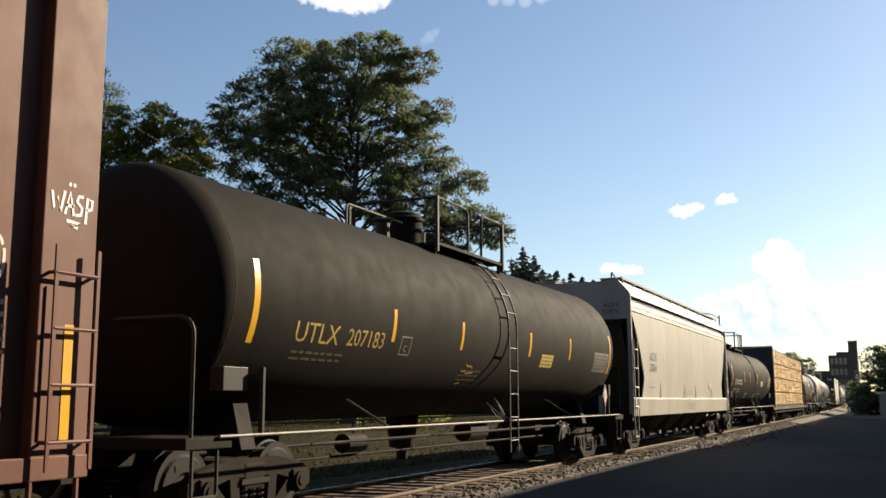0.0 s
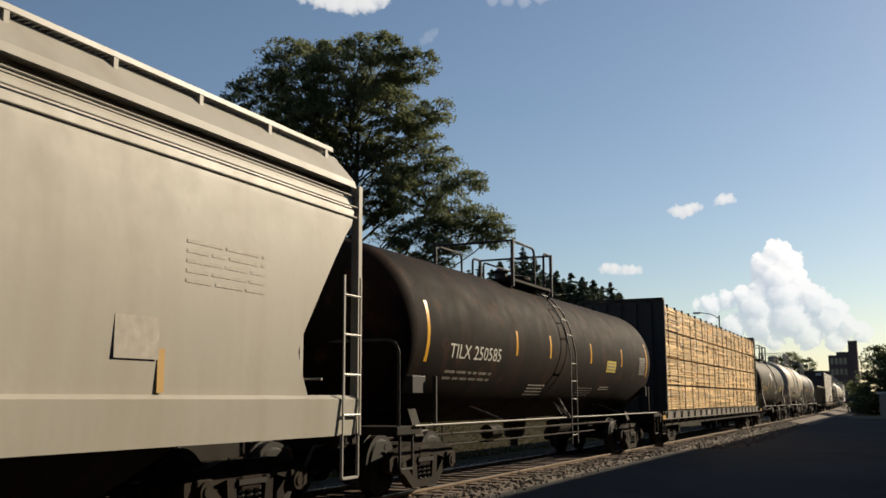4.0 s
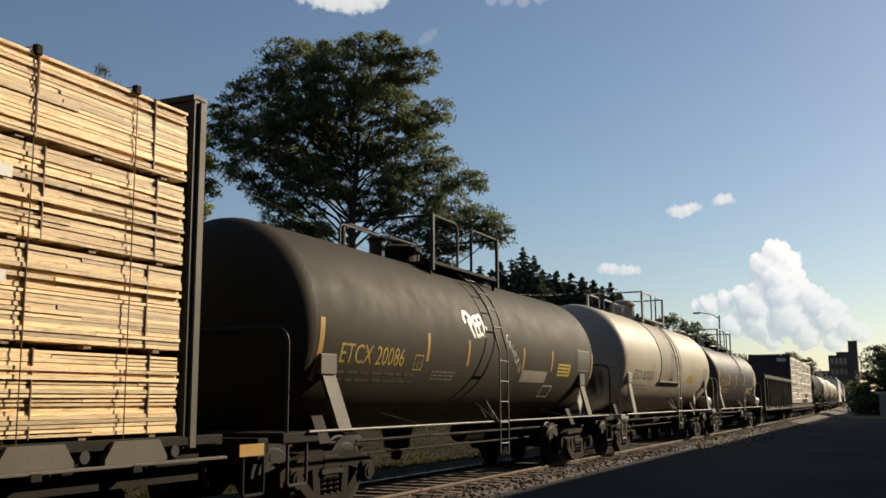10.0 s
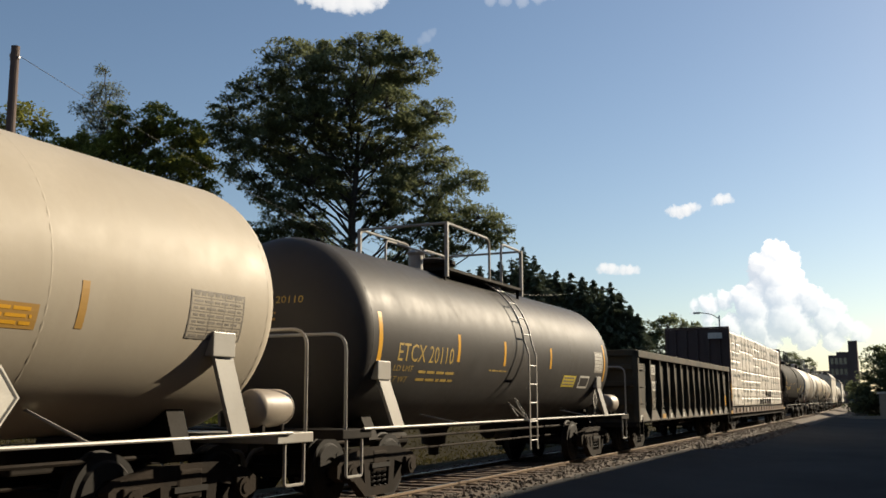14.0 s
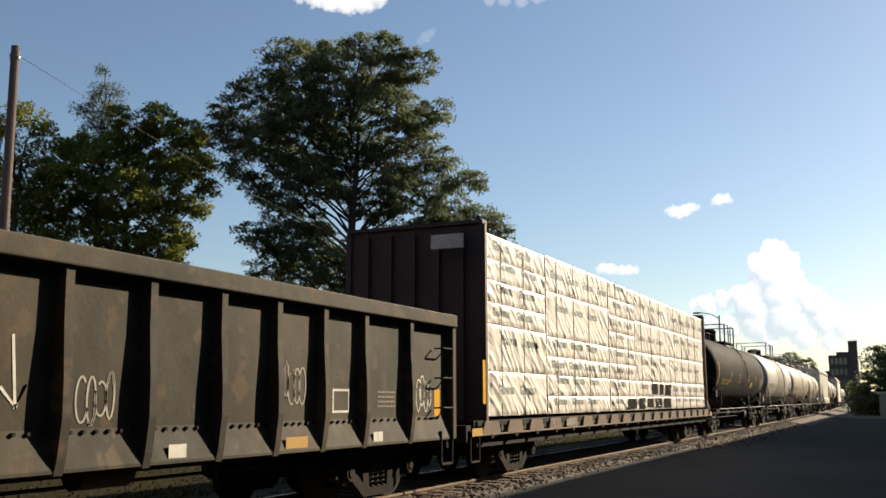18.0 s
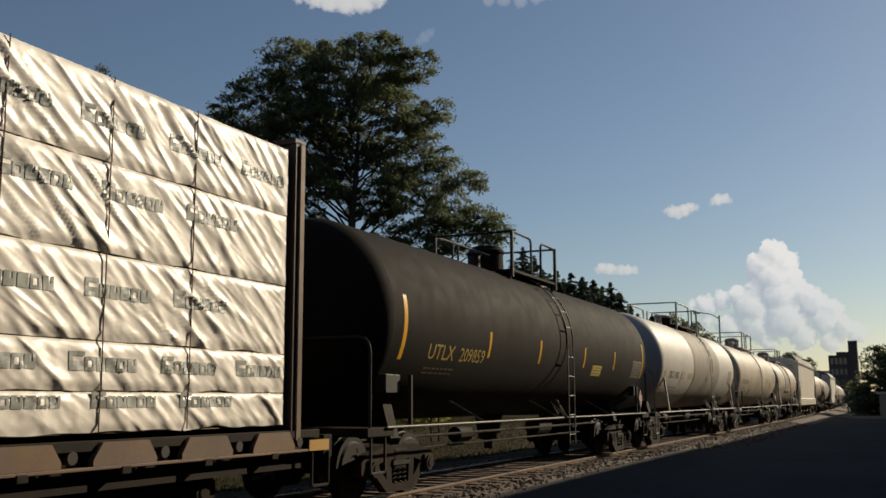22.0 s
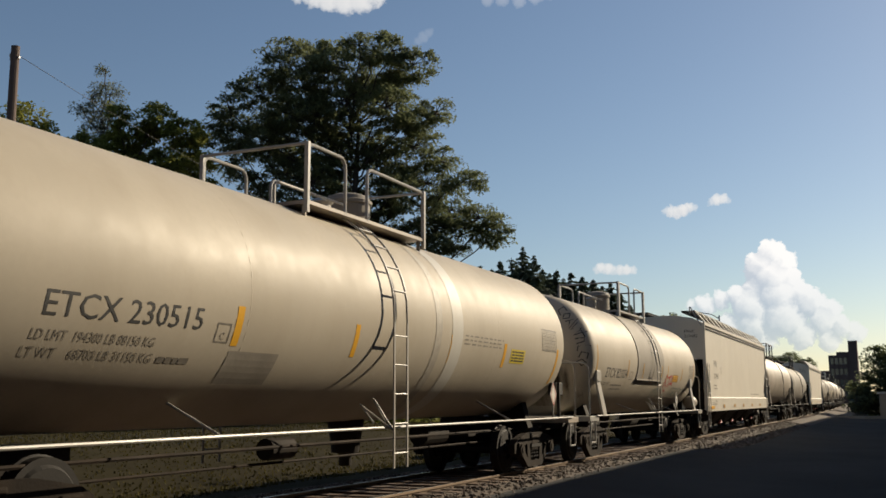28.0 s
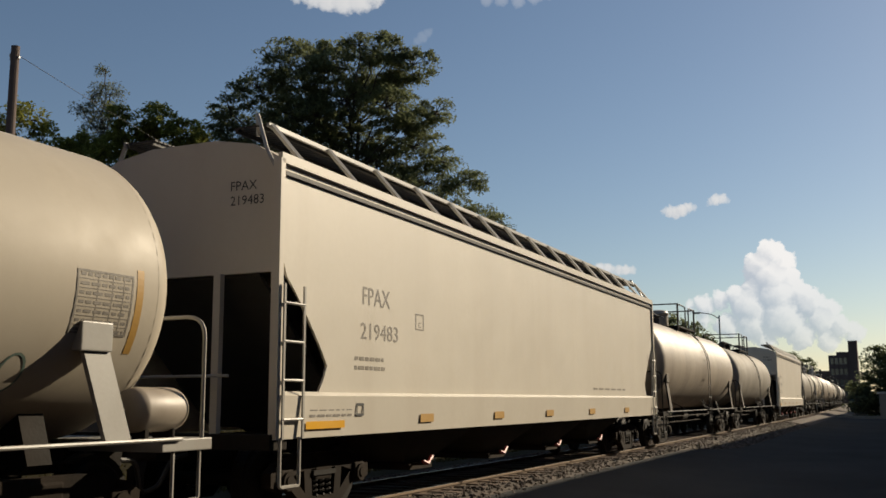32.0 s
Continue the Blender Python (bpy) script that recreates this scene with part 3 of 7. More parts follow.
def tank_car(s0, s1, t0, t1, R, zc, body, frame_mat, rail_mat, label, lad, dome, platform, brackets=True, bar_mat=None, dome_style="low", cylinder_at=None, group="freight wagons", spin=True, patch=None, band=None, post=0.028, slim=0.16):
    """s0..s1: end sills along the train, t0..t1: the shell's straight part; lad: ladder place; dome: manway; platform: walkway stretch."""
    sc = (s0 + s1) / 2
    car = thing("tank_car", label, "tank car", group)
    t0, t1, lad, dome = t0 - sc, t1 - sc, lad - sc, dome - sc
    p0, p1 = platform[0] - sc, platform[1] - sc
    e0, e1 = s0 - sc, s1 - sc
    prof = [(t0 - head_bulge(R * math.sin(a), R), max(0.004, R * math.sin(a))) for a in (math.pi / 2 * i / 14 for i in range(15))]
    n = 6
    prof += [(t0 + (t1 - t0) * i / n, R) for i in range(1, n)]
    prof += [(t1 + head_bulge(R * math.cos(a), R), max(0.004, R * math.cos(a))) for a in (math.pi / 2 * i / 14 for i in range(15))]
    bm = bmesh.new()
    lathe_y(bm, prof, 64, zc)
    bmesh.ops.recalc_face_normals(bm, faces=bm.faces)
    shell = part("tank_shell", bm, body, car, smooth=True)
    for y in [t0, t1] + [t0 + (t1 - t0) * k / 4 for k in range(1, 4)]:
        bm = bmesh.new()
        lathe_y(bm, [(y - 0.016, R - 0.001), (y - 0.007, R + 0.0014), (y + 0.007, R + 0.0014), (y + 0.016, R - 0.001)], 56, zc)
        part("weld_seam", bm, body, shell, smooth=True)
    if band:
        b0, b1, bmat, blab = band[0] - sc, band[1] - sc, band[2], band[3]
        bm = bmesh.new()
        lathe_y(bm, [(b0, R + 0.012), (b1, R + 0.012)], 64, zc)
        part("centre_band", bm, bmat, shell, blab, smooth=True)
    if patch:
        b0, b1, zlow, pmat, plab = patch[0] - sc, patch[1] - sc, patch[2], patch[3], patch[4]
        a = math.asin((zlow - zc) / R)
        bm = bmesh.new()
        lathe_y(bm, [(b0, R + 0.022), (b1, R + 0.022)], 36, zc, 0, a, math.pi - a)
        part("spill_jacket", bm, pmat, shell, plab, smooth=True)
        for q in (b0, b1):
            bm = bmesh.new()
            lathe_y(bm, [(q, R - 0.002), (q, R + 0.022)], 36, zc, 0, a, math.pi - a)
            part("jacket_edge", bm, pmat, shell)
        for sgn in (1, -1):
            aa = a
            part("jacket_lip", B(*sorted((sgn * (R * math.cos(aa) - 0.005), sgn * (R * math.cos(aa) + 0.06))), b0 - 0.05, b1 + 0.05, zlow - 0.02, zlow + 0.015), pmat, shell)
    # running boards of bar, with stays up to the shell
    for sx in (1, -1):
        x = sx * 1.52
        part("side_handrail", T([(x, e0 + 0.5, 1.05), (x, e1 - 0.5, 1.05)], 0.019, 8), bar_mat or rail_mat, car)
        k = max(3, int((e1 - e0) / 3.6))
        for i in range(1, k):
            y = e0 + (e1 - e0) * i / k
            if abs(y - lad) < 0.5:
                continue
            zt = zc - R * 0.8
            part("rail_stay", T([(x, y, 1.05), (sx * (math.sqrt(max(0, R * R - (zt - zc) ** 2)) - 0.02), y - 0.12, zt)], 0.016, 6), bar_mat or rail_mat, car)
    for out, y in ((-1, e0), (1, e1)):
        end_platform(car, y, out, frame_mat, rail_mat)
        coupler(car, y, out)
        tr = y - out * 1.75
        truck(car, tr, spin)
        # saddle over the truck
        half = [(-1.0, 0.86), (-0.9, 0.78), (0.9, 0.78), (1.0, 0.86), (0.85, zc - R * 0.8), (0.6, zc - R * 0.93), (0, zc - R * 1.02), (-0.6, zc - R * 0.93), (-0.85, zc - R * 0.8)]
        part("saddle", P(half, "y", tr - 0.14, tr + 0.14), M_FRAME, car)
        if brackets:
            yb = t0 + 0.35 if out < 0 else t1 - 0.75
            for sx in (1, -1):
                zt = zc - R * 0.36
                xt = math.sqrt(R * R - (zt - zc) ** 2)
                bm = bmesh.new()
                a1, a2 = (yb - slim, yb + slim), (yb + 0.28 - slim, yb + 0.28 + slim)
                vs = []
                for th in (0.0, -0.05):
                    vs += [bm.verts.new((sx * (xt + 0.03 + th), a1[0], zt)), bm.verts.new((sx * (xt + 0.03 + th), a1[1], zt)), bm.verts.new((sx * (1.5 + th), a2[1], 1.02)), bm.verts.new((sx * (1.5 + th), a2[0], 1.02))]
                for f in ((0, 1, 2, 3), (7, 6, 5, 4), (0, 4, 5, 1), (1, 5, 6, 2), (2, 6, 7, 3), (3, 7, 4, 0)):
                    bm.faces.new([vs[i] for i in f])
                bmesh.ops.recalc_face_normals(bm, faces=bm.faces)
                arm = part("sill_bracket", bm, rail_mat if rail_mat is not M_DARKIRON else M_SILL, car)
                if slim > 0.1:
                    part("bracket_pad", B(*sorted((sx * (xt - 0.04), sx * (xt + 0.075))), yb - slim - 0.03, yb + slim + 0.03, zt - 0.12, zt + 0.14, 0.012), rail_mat if rail_mat is not M_DARKIRON else M_SILL, arm)
        else:
            for sx in (1, -1):
                yj = y - out * 0.95
                part("jacking_plate", B(*sorted((sx * 1.2, sx * 1.38)), yj - 0.22, yj + 0.22, 1.52, 1.78, 0.01), M_DARKIRON, car)
                part("plate_post", B(*sorted((sx * 1.44, sx * 1.5)), *sorted((yj - out * 0.34, yj - out * 0.38)), 1.02, 1.78), M_DARKIRON, car)
    # bottom outlet and brake rigging under the shell
    bm = bmesh.new()
    lathe_z(bm, [(0.42, 0.1), (0.6, 0.1), (0.62, 0.22), (0.8, 0.24), (zc - R + 0.05, 0.3)], 18, 0, dome)
    part("outlet_valve", bm, M_FRAME, car)
    part("brake_rod", T([(0.45, e0 + 3.0, 0.62), (0.45, e1 - 3.0, 0.62)], 0.02, 6), M_TRUCK, car)
    part("brake_pipe", T([(0.75, e0 + 1.0, 0.84), (0.75, e1 - 1.0, 0.84)], 0.025, 6), M_TRUCK, car)
    part("air_reservoir", T([(0.2, dome + 2.2, 0.82), (0.2, dome + 3.1, 0.82)], 0.19, 14), M_FRAME, car)
    part("brake_cylinder", T([(0.5, dome - 2.9, 0.8), (0.5, dome - 2.35, 0.8)], 0.14, 14), M_FRAME, car)
    if cylinder_at is not None:
        y = cylinder_at - sc
        bm = bmesh.new()
        lathe_y(bm, [(y - 0.13, 0.01), (y - 0.12, 0.12), (y - 0.08, 0.19), (y - 0.02, 0.215), (y + 0.0, 0.22), (y + 0.5, 0.22), (y + 0.52, 0.215), (y + 0.58, 0.19), (y + 0.62, 0.12), (y + 0.63, 0.01)], 28, 1.33, 1.18)
        bmesh.ops.recalc_face_normals(bm, faces=bm.faces)
        tank = part("end_air_tank", bm, M_TAN if rail_mat is M_PALEIRON else M_FRAME, car, smooth=True)
        for q in (y + 0.06, y + 0.44):
            part("tank_strap", B(1.06, 1.3, q - 0.025, q + 0.025, 1.02, 1.14), M_FRAME, tank)
    # ladder: straight foot, curved rails over the shell
    top = zc + R
    for sx in (1, -1):
        ladder(car, "side_ladder", sx * 1.6, lad - 0.2, lad + 0.2, 0.5, zc - 0.1, 5, rail_mat, 0.012)
        for dy in (-0.2, 0.2):
            pts = [(sx * 1.6, lad + dy, zc - 0.1)] + [(sx * (R + 0.1) * math.cos(a), lad + dy, zc + (R + 0.1) * math.sin(a)) for a in (radians(q) for q in range(8, 66, 6))]
            part("ladder_rail", T(pts, 0.016, 6), rail_mat, car)
        for q in range(12, 64, 13):
            a = radians(q)
            x, z = sx * (R + 0.1) * math.cos(a), zc + (R + 0.1) * math.sin(a)
            part("rung", T([(x, lad - 0.2, z), (x, lad + 0.2, z)], 0.015, 6), rail_mat, car)
        for dy, dz in ((-0.72, 1.36), (-0.38, 1.44)):
            part("ladder_brace", T([(sx * 1.36, lad + dy, dz), (sx * 1.4, lad + dy - 0.02, dz - 0.02), (sx * 1.58, lad - 0.2, 1.02)], 0.014, 6), rail_mat, car)
            part("brace_foot", T([(sx * 1.36, lad + dy, dz), (sx * 1.5, lad + dy + 0.12, 1.12)], 0.014, 6), rail_mat, car)
    # walkway, dome and rails on top
    zt = top - 0.1
    for sx in (1, -1):
        part("top_walkway", B(*sorted((sx * 0.42, sx * 0.88)), p0, p1, zt + 0.02, zt + 0.07), frame_mat, car)
        for y in (p0 + 0.05, p1 - 0.05):
            part("walkway_leg", T([(sx * 0.8, y, zt - 0.28), (sx * 0.8, y, zt + 0.03)], 0.03, 6), frame_mat, car)
        hi = zt + 0.85
        part("safety_rail", T(rounded([(sx * 0.86, p0, zt + 0.05), (sx * 0.86, p0, hi), (sx * 0.86, lad - 0.32, hi), (sx * 0.86, lad - 0.32, zt + 0.05)], 0.16), 0.026, 7), rail_mat, car)
        part("safety_rail", T(rounded([(sx * 0.86, lad + 0.32, zt + 0.05), (sx * 0.86, lad + 0.32, hi), (sx * 0.86, p1, hi), (sx * 0.86, p1, zt + 0.05)], 0.14), 0.026, 7), rail_mat, car)
        part("rail_post", B(*sorted((sx * 0.84, sx * 0.9)), p0 - post, p0 + post, zt - 0.1, hi + 0.02), rail_mat, car)
        part("rail_post", B(*sorted((sx * 0.84, sx * 0.9)), p1 - post, p1 + post, zt - 0.1, hi + 0.02), rail_mat, car)
    for y in (p0, p1):
        part("cross_rail", T([(-0.86, y, zt + 0.85), (0.86, y, zt + 0.85)], 0.024, 7), rail_mat, car)
    dm = bmesh.new()
    if dome_style == "pair":
        lathe_z(dm, [(top - 0.06, 0.3), (top + 0.26, 0.3), (top + 0.28, 0.36), (top + 0.34, 0.34), (top + 0.38, 0.1)], 24, 0, dome + 0.9)
        lathe_z(dm, [(top - 0.06, 0.42), (top + 0.3, 0.42), (top + 0.38, 0.38), (top + 0.44, 0.1)], 28, 0, dome)
    elif dome_style == "tall":
        lathe_z(dm, [(top - 0.06, 0.36), (top + 0.42, 0.36), (top + 0.43, 0.39), (top + 0.48, 0.39), (top + 0.5, 0.36), (top + 0.56, 0.33), (top + 0.6, 0.22), (top + 0.62, 0.08)], 32, 0, dome)
    else:
        lathe_z(dm, [(top - 0.06, 0.34), (top + 0.2, 0.34), (top + 0.2, 0.42), (top + 0.27, 0.42), (top + 0.33, 0.2)], 28, 0, dome)
    part("manway_dome", dm, (M_GREYBAND if body is M_CREAM else body) if dome_style == "tall" else M_FRAME if dome_style == "pair" else frame_mat, car, smooth=False)
    bm = bmesh.new()
    lathe_z(bm, [(top - 0.05, 0.13), (top + 0.25, 0.13), (top + 0.3, 0.18), (top + 0.36, 0.1)], 16, 0.1, dome - 0.95)
    part("relief_valve", bm, rail_mat, car)
    part("top_bar", T(rounded([(0.35, dome - 2.6, top - 0.05), (0.35, dome - 2.6, top + 0.28), (0.35, dome - 0.7, top + 0.28)], 0.1), 0.02, 6), rail_mat, car)
    return car, sc


def stripe(car, sc, s, z, h, w, R, zc, mat=None):
    paint(car, "reflector_strip", rect(w, h), mat or M_YELLOW, s - sc, z, tank=(R, zc), cut=0.06)


def bulkhead_end(car, y, out, mat, top, light):
    """The tall end of a centre-beam flat: a panelled slab that leans in at its outer face, with corner posts and ribs."""
    o = [(y + out * 0.16, 1.0), (y + out * 0.12, top), (y, top), (y, 1.0)]
    part("bulkhead_panel", P(o, "x", -1.3, 1.3), mat, car)
    for sx in (1, -1):
        part("corner_post", P([(y + out * 0.2, 0.95), (y + out * 0.17, top + 0.03), (y, top + 0.03), (y, 0.95)], "x", *sorted((sx * 1.3, sx * 1.38))), mat, car)
        part("post_flange", B(*sorted((sx * 1.38, sx * 1.41)), *sorted((y + out * 0.16, y + out * 0.07)), 0.95, top), light, car)
    for k in range(-2, 3):
        part("bulkhead_rib", P([(y + out * 0.24, 1.0), (y + out * 0.2, top - 0.1), (y + out * 0.11, top - 0.1), (y + out * 0.11, 1.0)], "x", k * 0.48 - 0.05, k * 0.48 + 0.05), mat, car)
    part("bulkhead_cap", B(-1.38, 1.38, *sorted((y - out * 0.02, y + out * 0.2)), top + 0.01, top + 0.07), mat, car)


def centerbeam(s0, s1, l0, l1, mat, light, label, hole):
    """A centre-beam flat: deep side sills with cut-outs, a truss down the middle, high ends."""
    sc = (s0 + s1) / 2
    car = thing("centerbeam_flatcar", label, "flatcar", "freight wagons")
    a, b = l0 - sc, l1 - sc
    e0, e1 = s0 - sc, s1 - sc
    part("deck", B(-1.4, 1.4, a - 0.6, b + 0.6, 0.98, 1.06), M_FRAME, car)
    for sx in (1, -1):
        x0, x1 = sorted((sx * 1.36, sx * 1.44))
        part("side_sill_top", B(*sorted((sx * 1.3, sx * 1.37)), a - 0.7, b + 0.7, 0.96, 1.07, 0.01), M_FRAME, car)
        part("side_sill_flange", B(x0, x1, a - 0.7, b + 0.7, 0.815, 0.845, 0.006), light, car)
        y = hole - sc + 0.595
        while y > a + 0.6:
            y -= 1.19
        while y < b:
            lo, hi = max(a - 0.6, y - 0.41), min(b + 0.6, y + 0.41)
            plate = part("sill_plate", P([(lo, 0.847), (hi, 0.847), (min(hi, y + 0.41), 0.9), (min(hi, y + 0.3), 1.055), (max(lo, y - 0.3), 1.055), (max(lo, y - 0.41), 0.9)], "x", x0 + 0.012 * (sx > 0), x1 - 0.012 * (sx < 0)), light, car)
            part("winch", T([(sx * 1.3, y + 0.56, 0.93), (sx * 1.415, y + 0.56, 0.93)], 0.06, 10), M_DARKIRON, car)
            part("stake_pocket", B(*sorted((sx * 1.34, sx * 1.452)), y - 0.06, y + 0.06, 0.76, 0.83, 0.01), M_FRAME, plate)
            y += 1.19
        part("side_sill_web", B(*sorted((sx * 1.2, sx * 1.3)), a - 0.4, b + 0.4, 0.62, 0.96), M_FRAME, car)
    part("centre_sill", B(-0.35, 0.35, e0 + 0.1, e1 - 0.1, 0.62, 0.97), M_FRAME, car)
    part("centre_beam_chord", B(-0.09, 0.09, a, b, 4.3, 4.48), mat, car)
    for i in range(13):
        y = a + (b - a) * i / 12
        part("centre_post", B(-0.07, 0.07, y - 0.09, y + 0.09, 1.06, 4.3), mat, car)
    bulkhead_end(car, a - 0.05, -1, mat, 4.52, light)
    bulkhead_end(car, b + 0.05, 1, mat, 4.52, light)
    for out, y in ((-1, e0), (1, e1)):
        coupler(car, y, out)
        truck(car, y - out * 3.1)
        part("end_sill", B(-1.4, 1.4, *sorted((y, y - out * 0.2)), 0.72, 1.0, 0.01), M_FRAME, car)
        for sx in (1, -1):
            part("stirrup_step", T(rounded([(sx * 1.42, y - out * 0.12, 0.8), (sx * 1.42, y - out * 0.12, 0.4), (sx * 1.42, y - out * 0.5, 0.4), (sx * 1.42, y - out * 0.5, 0.8)], 0.05), 0.02, 6), M_FRAME, car)
            part("sill_marker", B(*sorted((sx * 1.441, sx * 1.449)), *sorted((y - out * 0.15, y - out * 0.6)), 0.82, 0.95), M_FADED, car)
    return car, sc


def hopper_car(s0, s1, R_top, body, roof_mat, label, style, z_eave, z_roof, z_sill):
    """A covered hopper: bulged or flat sides, cut-away ends under slope sheets, roof walk, outlet gates."""
    sc = (s0 + s1) / 2
    car = thing("covered_hopper", label, "hopper car", "freight wagons")
    a, b = s0 - sc, s1 - sc
    W = 1.53
    # side sheets; the lower end corners are cut away in a curve above the trucks
    cutz = 3.75 if style == "round" else 2.9
    cutw = 1.3 if style == "round" else 1.0
    for sx in (1, -1):
        bm = bmesh.new()
        cols, rows = 40, 16
        grid = []
        for i in range(cols + 1):
            u = i / cols
            col = []
            for j in range(rows + 1):
                v = j / rows
                z = z_sill + (z_eave - z_sill) * v
                k = max(0.0, (cutz - z) / (cutz - z_sill))
                inset = cutw * min(1.0, k * 1.35) ** 0.85 if k > 0 else 0.0
                if k > 0.8:
                    inset *= 1 - 0.2 * (k - 0.8) / 0.2
                y0, y1 = a + 0.16 + inset, b - 0.16 - inset
                y = y0 + (y1 - y0) * u
                bow = (0.04 * math.sin(math.pi * min(1, v * 1.02)) if style == "round" else 0.0)
                x = W - 0.05 + bow - (0.16 * max(0, (v - 0.88) / 0.12) ** 1.6 if style == "round" else 0)
                col.append(bm.verts.new((sx * x, y, z)))
            grid.append(col)
        back = [[bm.verts.new((v.co.x - sx * 0.03, v.co.y, v.co.z)) for v in col] for col in grid]
        for g, flip in ((grid, sx < 0), (back, sx > 0)):
            for i in range(cols):
                for j in range(rows):
                    f = (g[i][j], g[i + 1][j], g[i + 1][j + 1], g[i][j + 1])
                    bm.faces.new(f[::-1] if flip else f)
        for k in (0, cols):
            for j in range(rows):
                q = [bm.verts.new(v.co) for v in (grid[k][j], grid[k][j + 1], back[k][j + 1], back[k][j])]
                bm.faces.new(q)
        sheet = part("side_sheet", bm, body, car, smooth=style == "round")
        part("side_sill", P([(W - 0.13, 0.98), (W - 0.02, 0.98), (W + 0.01, z_sill - 0.03), (W - 0.06, z_sill + 0.02), (W - 0.13, z_sill + 0.02)] if sx > 0 else [(-W + 0.13, 0.98), (-W + 0.02, 0.98), (-W - 0.01, z_sill - 0.03), (-W + 0.06, z_sill + 0.02), (-W + 0.13, z_sill + 0.02)], "y", a + 0.05, b - 0.05), body, car)
        if style == "round":
            for z in (z_eave - 0.42, z_eave - 0.28, z_eave - 0.12):
                part("roof_rib", T([(sx * (W - 0.02 - (0.05 if z > z_eave - 0.2 else 0.0)), a + 0.1, z), (sx * (W - 0.02 - (0.05 if z > z_eave - 0.2 else 0.0)), b - 0.1, z)], 0.011, 6), body, car)
        else:
            part("eave_angle", B(*sorted((sx * (W - 0.06), sx * (W + 0.0))), a + 0.02, b - 0.02, z_eave - 0.03, z_eave + 0.09), body, car)
            part("eave_lip", B(*sorted((sx * (W - 0.052), sx * (W - 0.015))), a + 0.12, b - 0.05, z_eave - 0.16, z_eave - 0.11), M_DARKIRON, car)
        # corner posts and end ladders
        for out, y in ((-1, a), (1, b)):
            part("corner_post", B(*sorted((sx * (W - 0.11), sx * (W + 0.0))), *sorted((y, y - out * 0.09)), 0.98, z_eave + 0.02), body, car)
            ladder(car, "corner_ladder", sx * (W + 0.03), *sorted((y - out * 0.08, y - out * 0.5)), 0.98, 3.0 if style == "round" else 2.75, 4, M_PALEIRON)
            part("stirrup_step", T(rounded([(sx * W, y - out * 0.08, 1.0), (sx * W, y - out * 0.08, 0.45), (sx * W, y - out * 0.48, 0.45), (sx * W, y - out * 0.48, 1.0)], 0.04), 0.022, 6), M_PALEIRON, car)
    # roof
    roof = [(-W + 0.1, z_eave), (-W + 0.02, z_eave - 0.02), (-W + 0.1, z_eave + 0.06), (-1.05, z_eave + (z_roof - z_eave) * 0.62), (-0.5, z_roof - 0.06), (0.5, z_roof - 0.06), (1.05, z_eave + (z_roof - z_eave) * 0.62), (W - 0.1, z_eave + 0.06), (W - 0.02, z_eave - 0.02), (W - 0.1, z_eave)]
    if style == "round":
        roof = [(-W + 0.1, z_eave), (-W + 0.02, z_eave - 0.02), (-W + 0.06, z_eave + 0.08), (-1.16, z_roof + 0.06), (-0.5, z_roof + 0.02), (0.5, z_roof + 0.02), (1.16, z_roof + 0.06), (W - 0.06, z_eave + 0.08), (W - 0.02, z_eave - 0.02), (W - 0.1, z_eave)]
    part("roof_sheet", P(roof, "y", a + 0.12, b - 0.12), roof_mat, car)
    part("hatch_trough", B(-0.3, 0.3, a + 1.0, b - 1.0, z_roof - 0.07, z_roof + 0.03, 0.02), roof_mat, car)
    zw = z_roof + 0.06
    for sx in (1, -1):
        bm = bmesh.new()
        y = a + 0.3
        while y < b - 0.3:
            box(bm, *sorted((sx * 0.62, sx * (1.2 if style == "round" else 1.1))), y, y + 0.062, zw + 0.05, zw + 0.07)
            y += 0.085
        part("roof_walk_grating", bm, M_DARKIRON if style == "flat" else roof_mat, car)
        for x in (0.66, 1.06):
            part("walk_runner", B(*sorted((sx * (x - 0.015), sx * (x + 0.015))), a + 0.3, b - 0.3, zw + 0.0, zw + 0.05), M_DARKIRON if style == "flat" else roof_mat, car)
        n = 13 if style == "round" else 15
        for i in range(n):
            y = a + 0.45 + (b - a - 0.9) * i / (n - 1)
            if style == "round":
                part("walk_bracket", B(*sorted((sx * 1.2, sx * 1.235)), y - 0.03, y + 0.03, z_eave + 0.3, zw + 0.09), roof_mat, car)
            else:
                part("walk_bracket", T([(sx * 1.14, y - 0.1, zw + 0.06), (sx * (W - 0.04), y + 0.05, z_eave + 0.08)], 0.034, 4), M_WHITE, car)
        part("walk_edge", B(*sorted((sx * (1.2 if style == "round" else 1.1), sx * (1.24 if style == "round" else 1.14))), a + 0.3, b - 0.3, zw + 0.03, zw + 0.085), M_PALEIRON, car)
    for out, y in ((-1, a), (1, b)):
        part("roof_grab", T(rounded([(0.95, y - out * 0.35, z_roof), (0.95, y - out * 0.3, z_roof + 0.32), (1.3, y - out * 0.05, z_eave + 0.12), (W - 0.05, y - out * 0.03, z_eave - 0.15)], 0.12), 0.024, 6), M_PALEIRON, car)
        # end sheet over the slope sheet, and the open bay below
        low = 3.58 if style == "round" else 2.9
        part("end_sheet", P([(-W + 0.1, low), (W - 0.1, low), (W - 0.1, z_eave), (1.05, z_eave + (z_roof - z_eave) * 0.6), (-1.05, z_eave + (z_roof - z_eave) * 0.6), (-W + 0.1, z_eave)], "y", *sorted((y - out * 0.1, y - out * 0.16))), body, car)
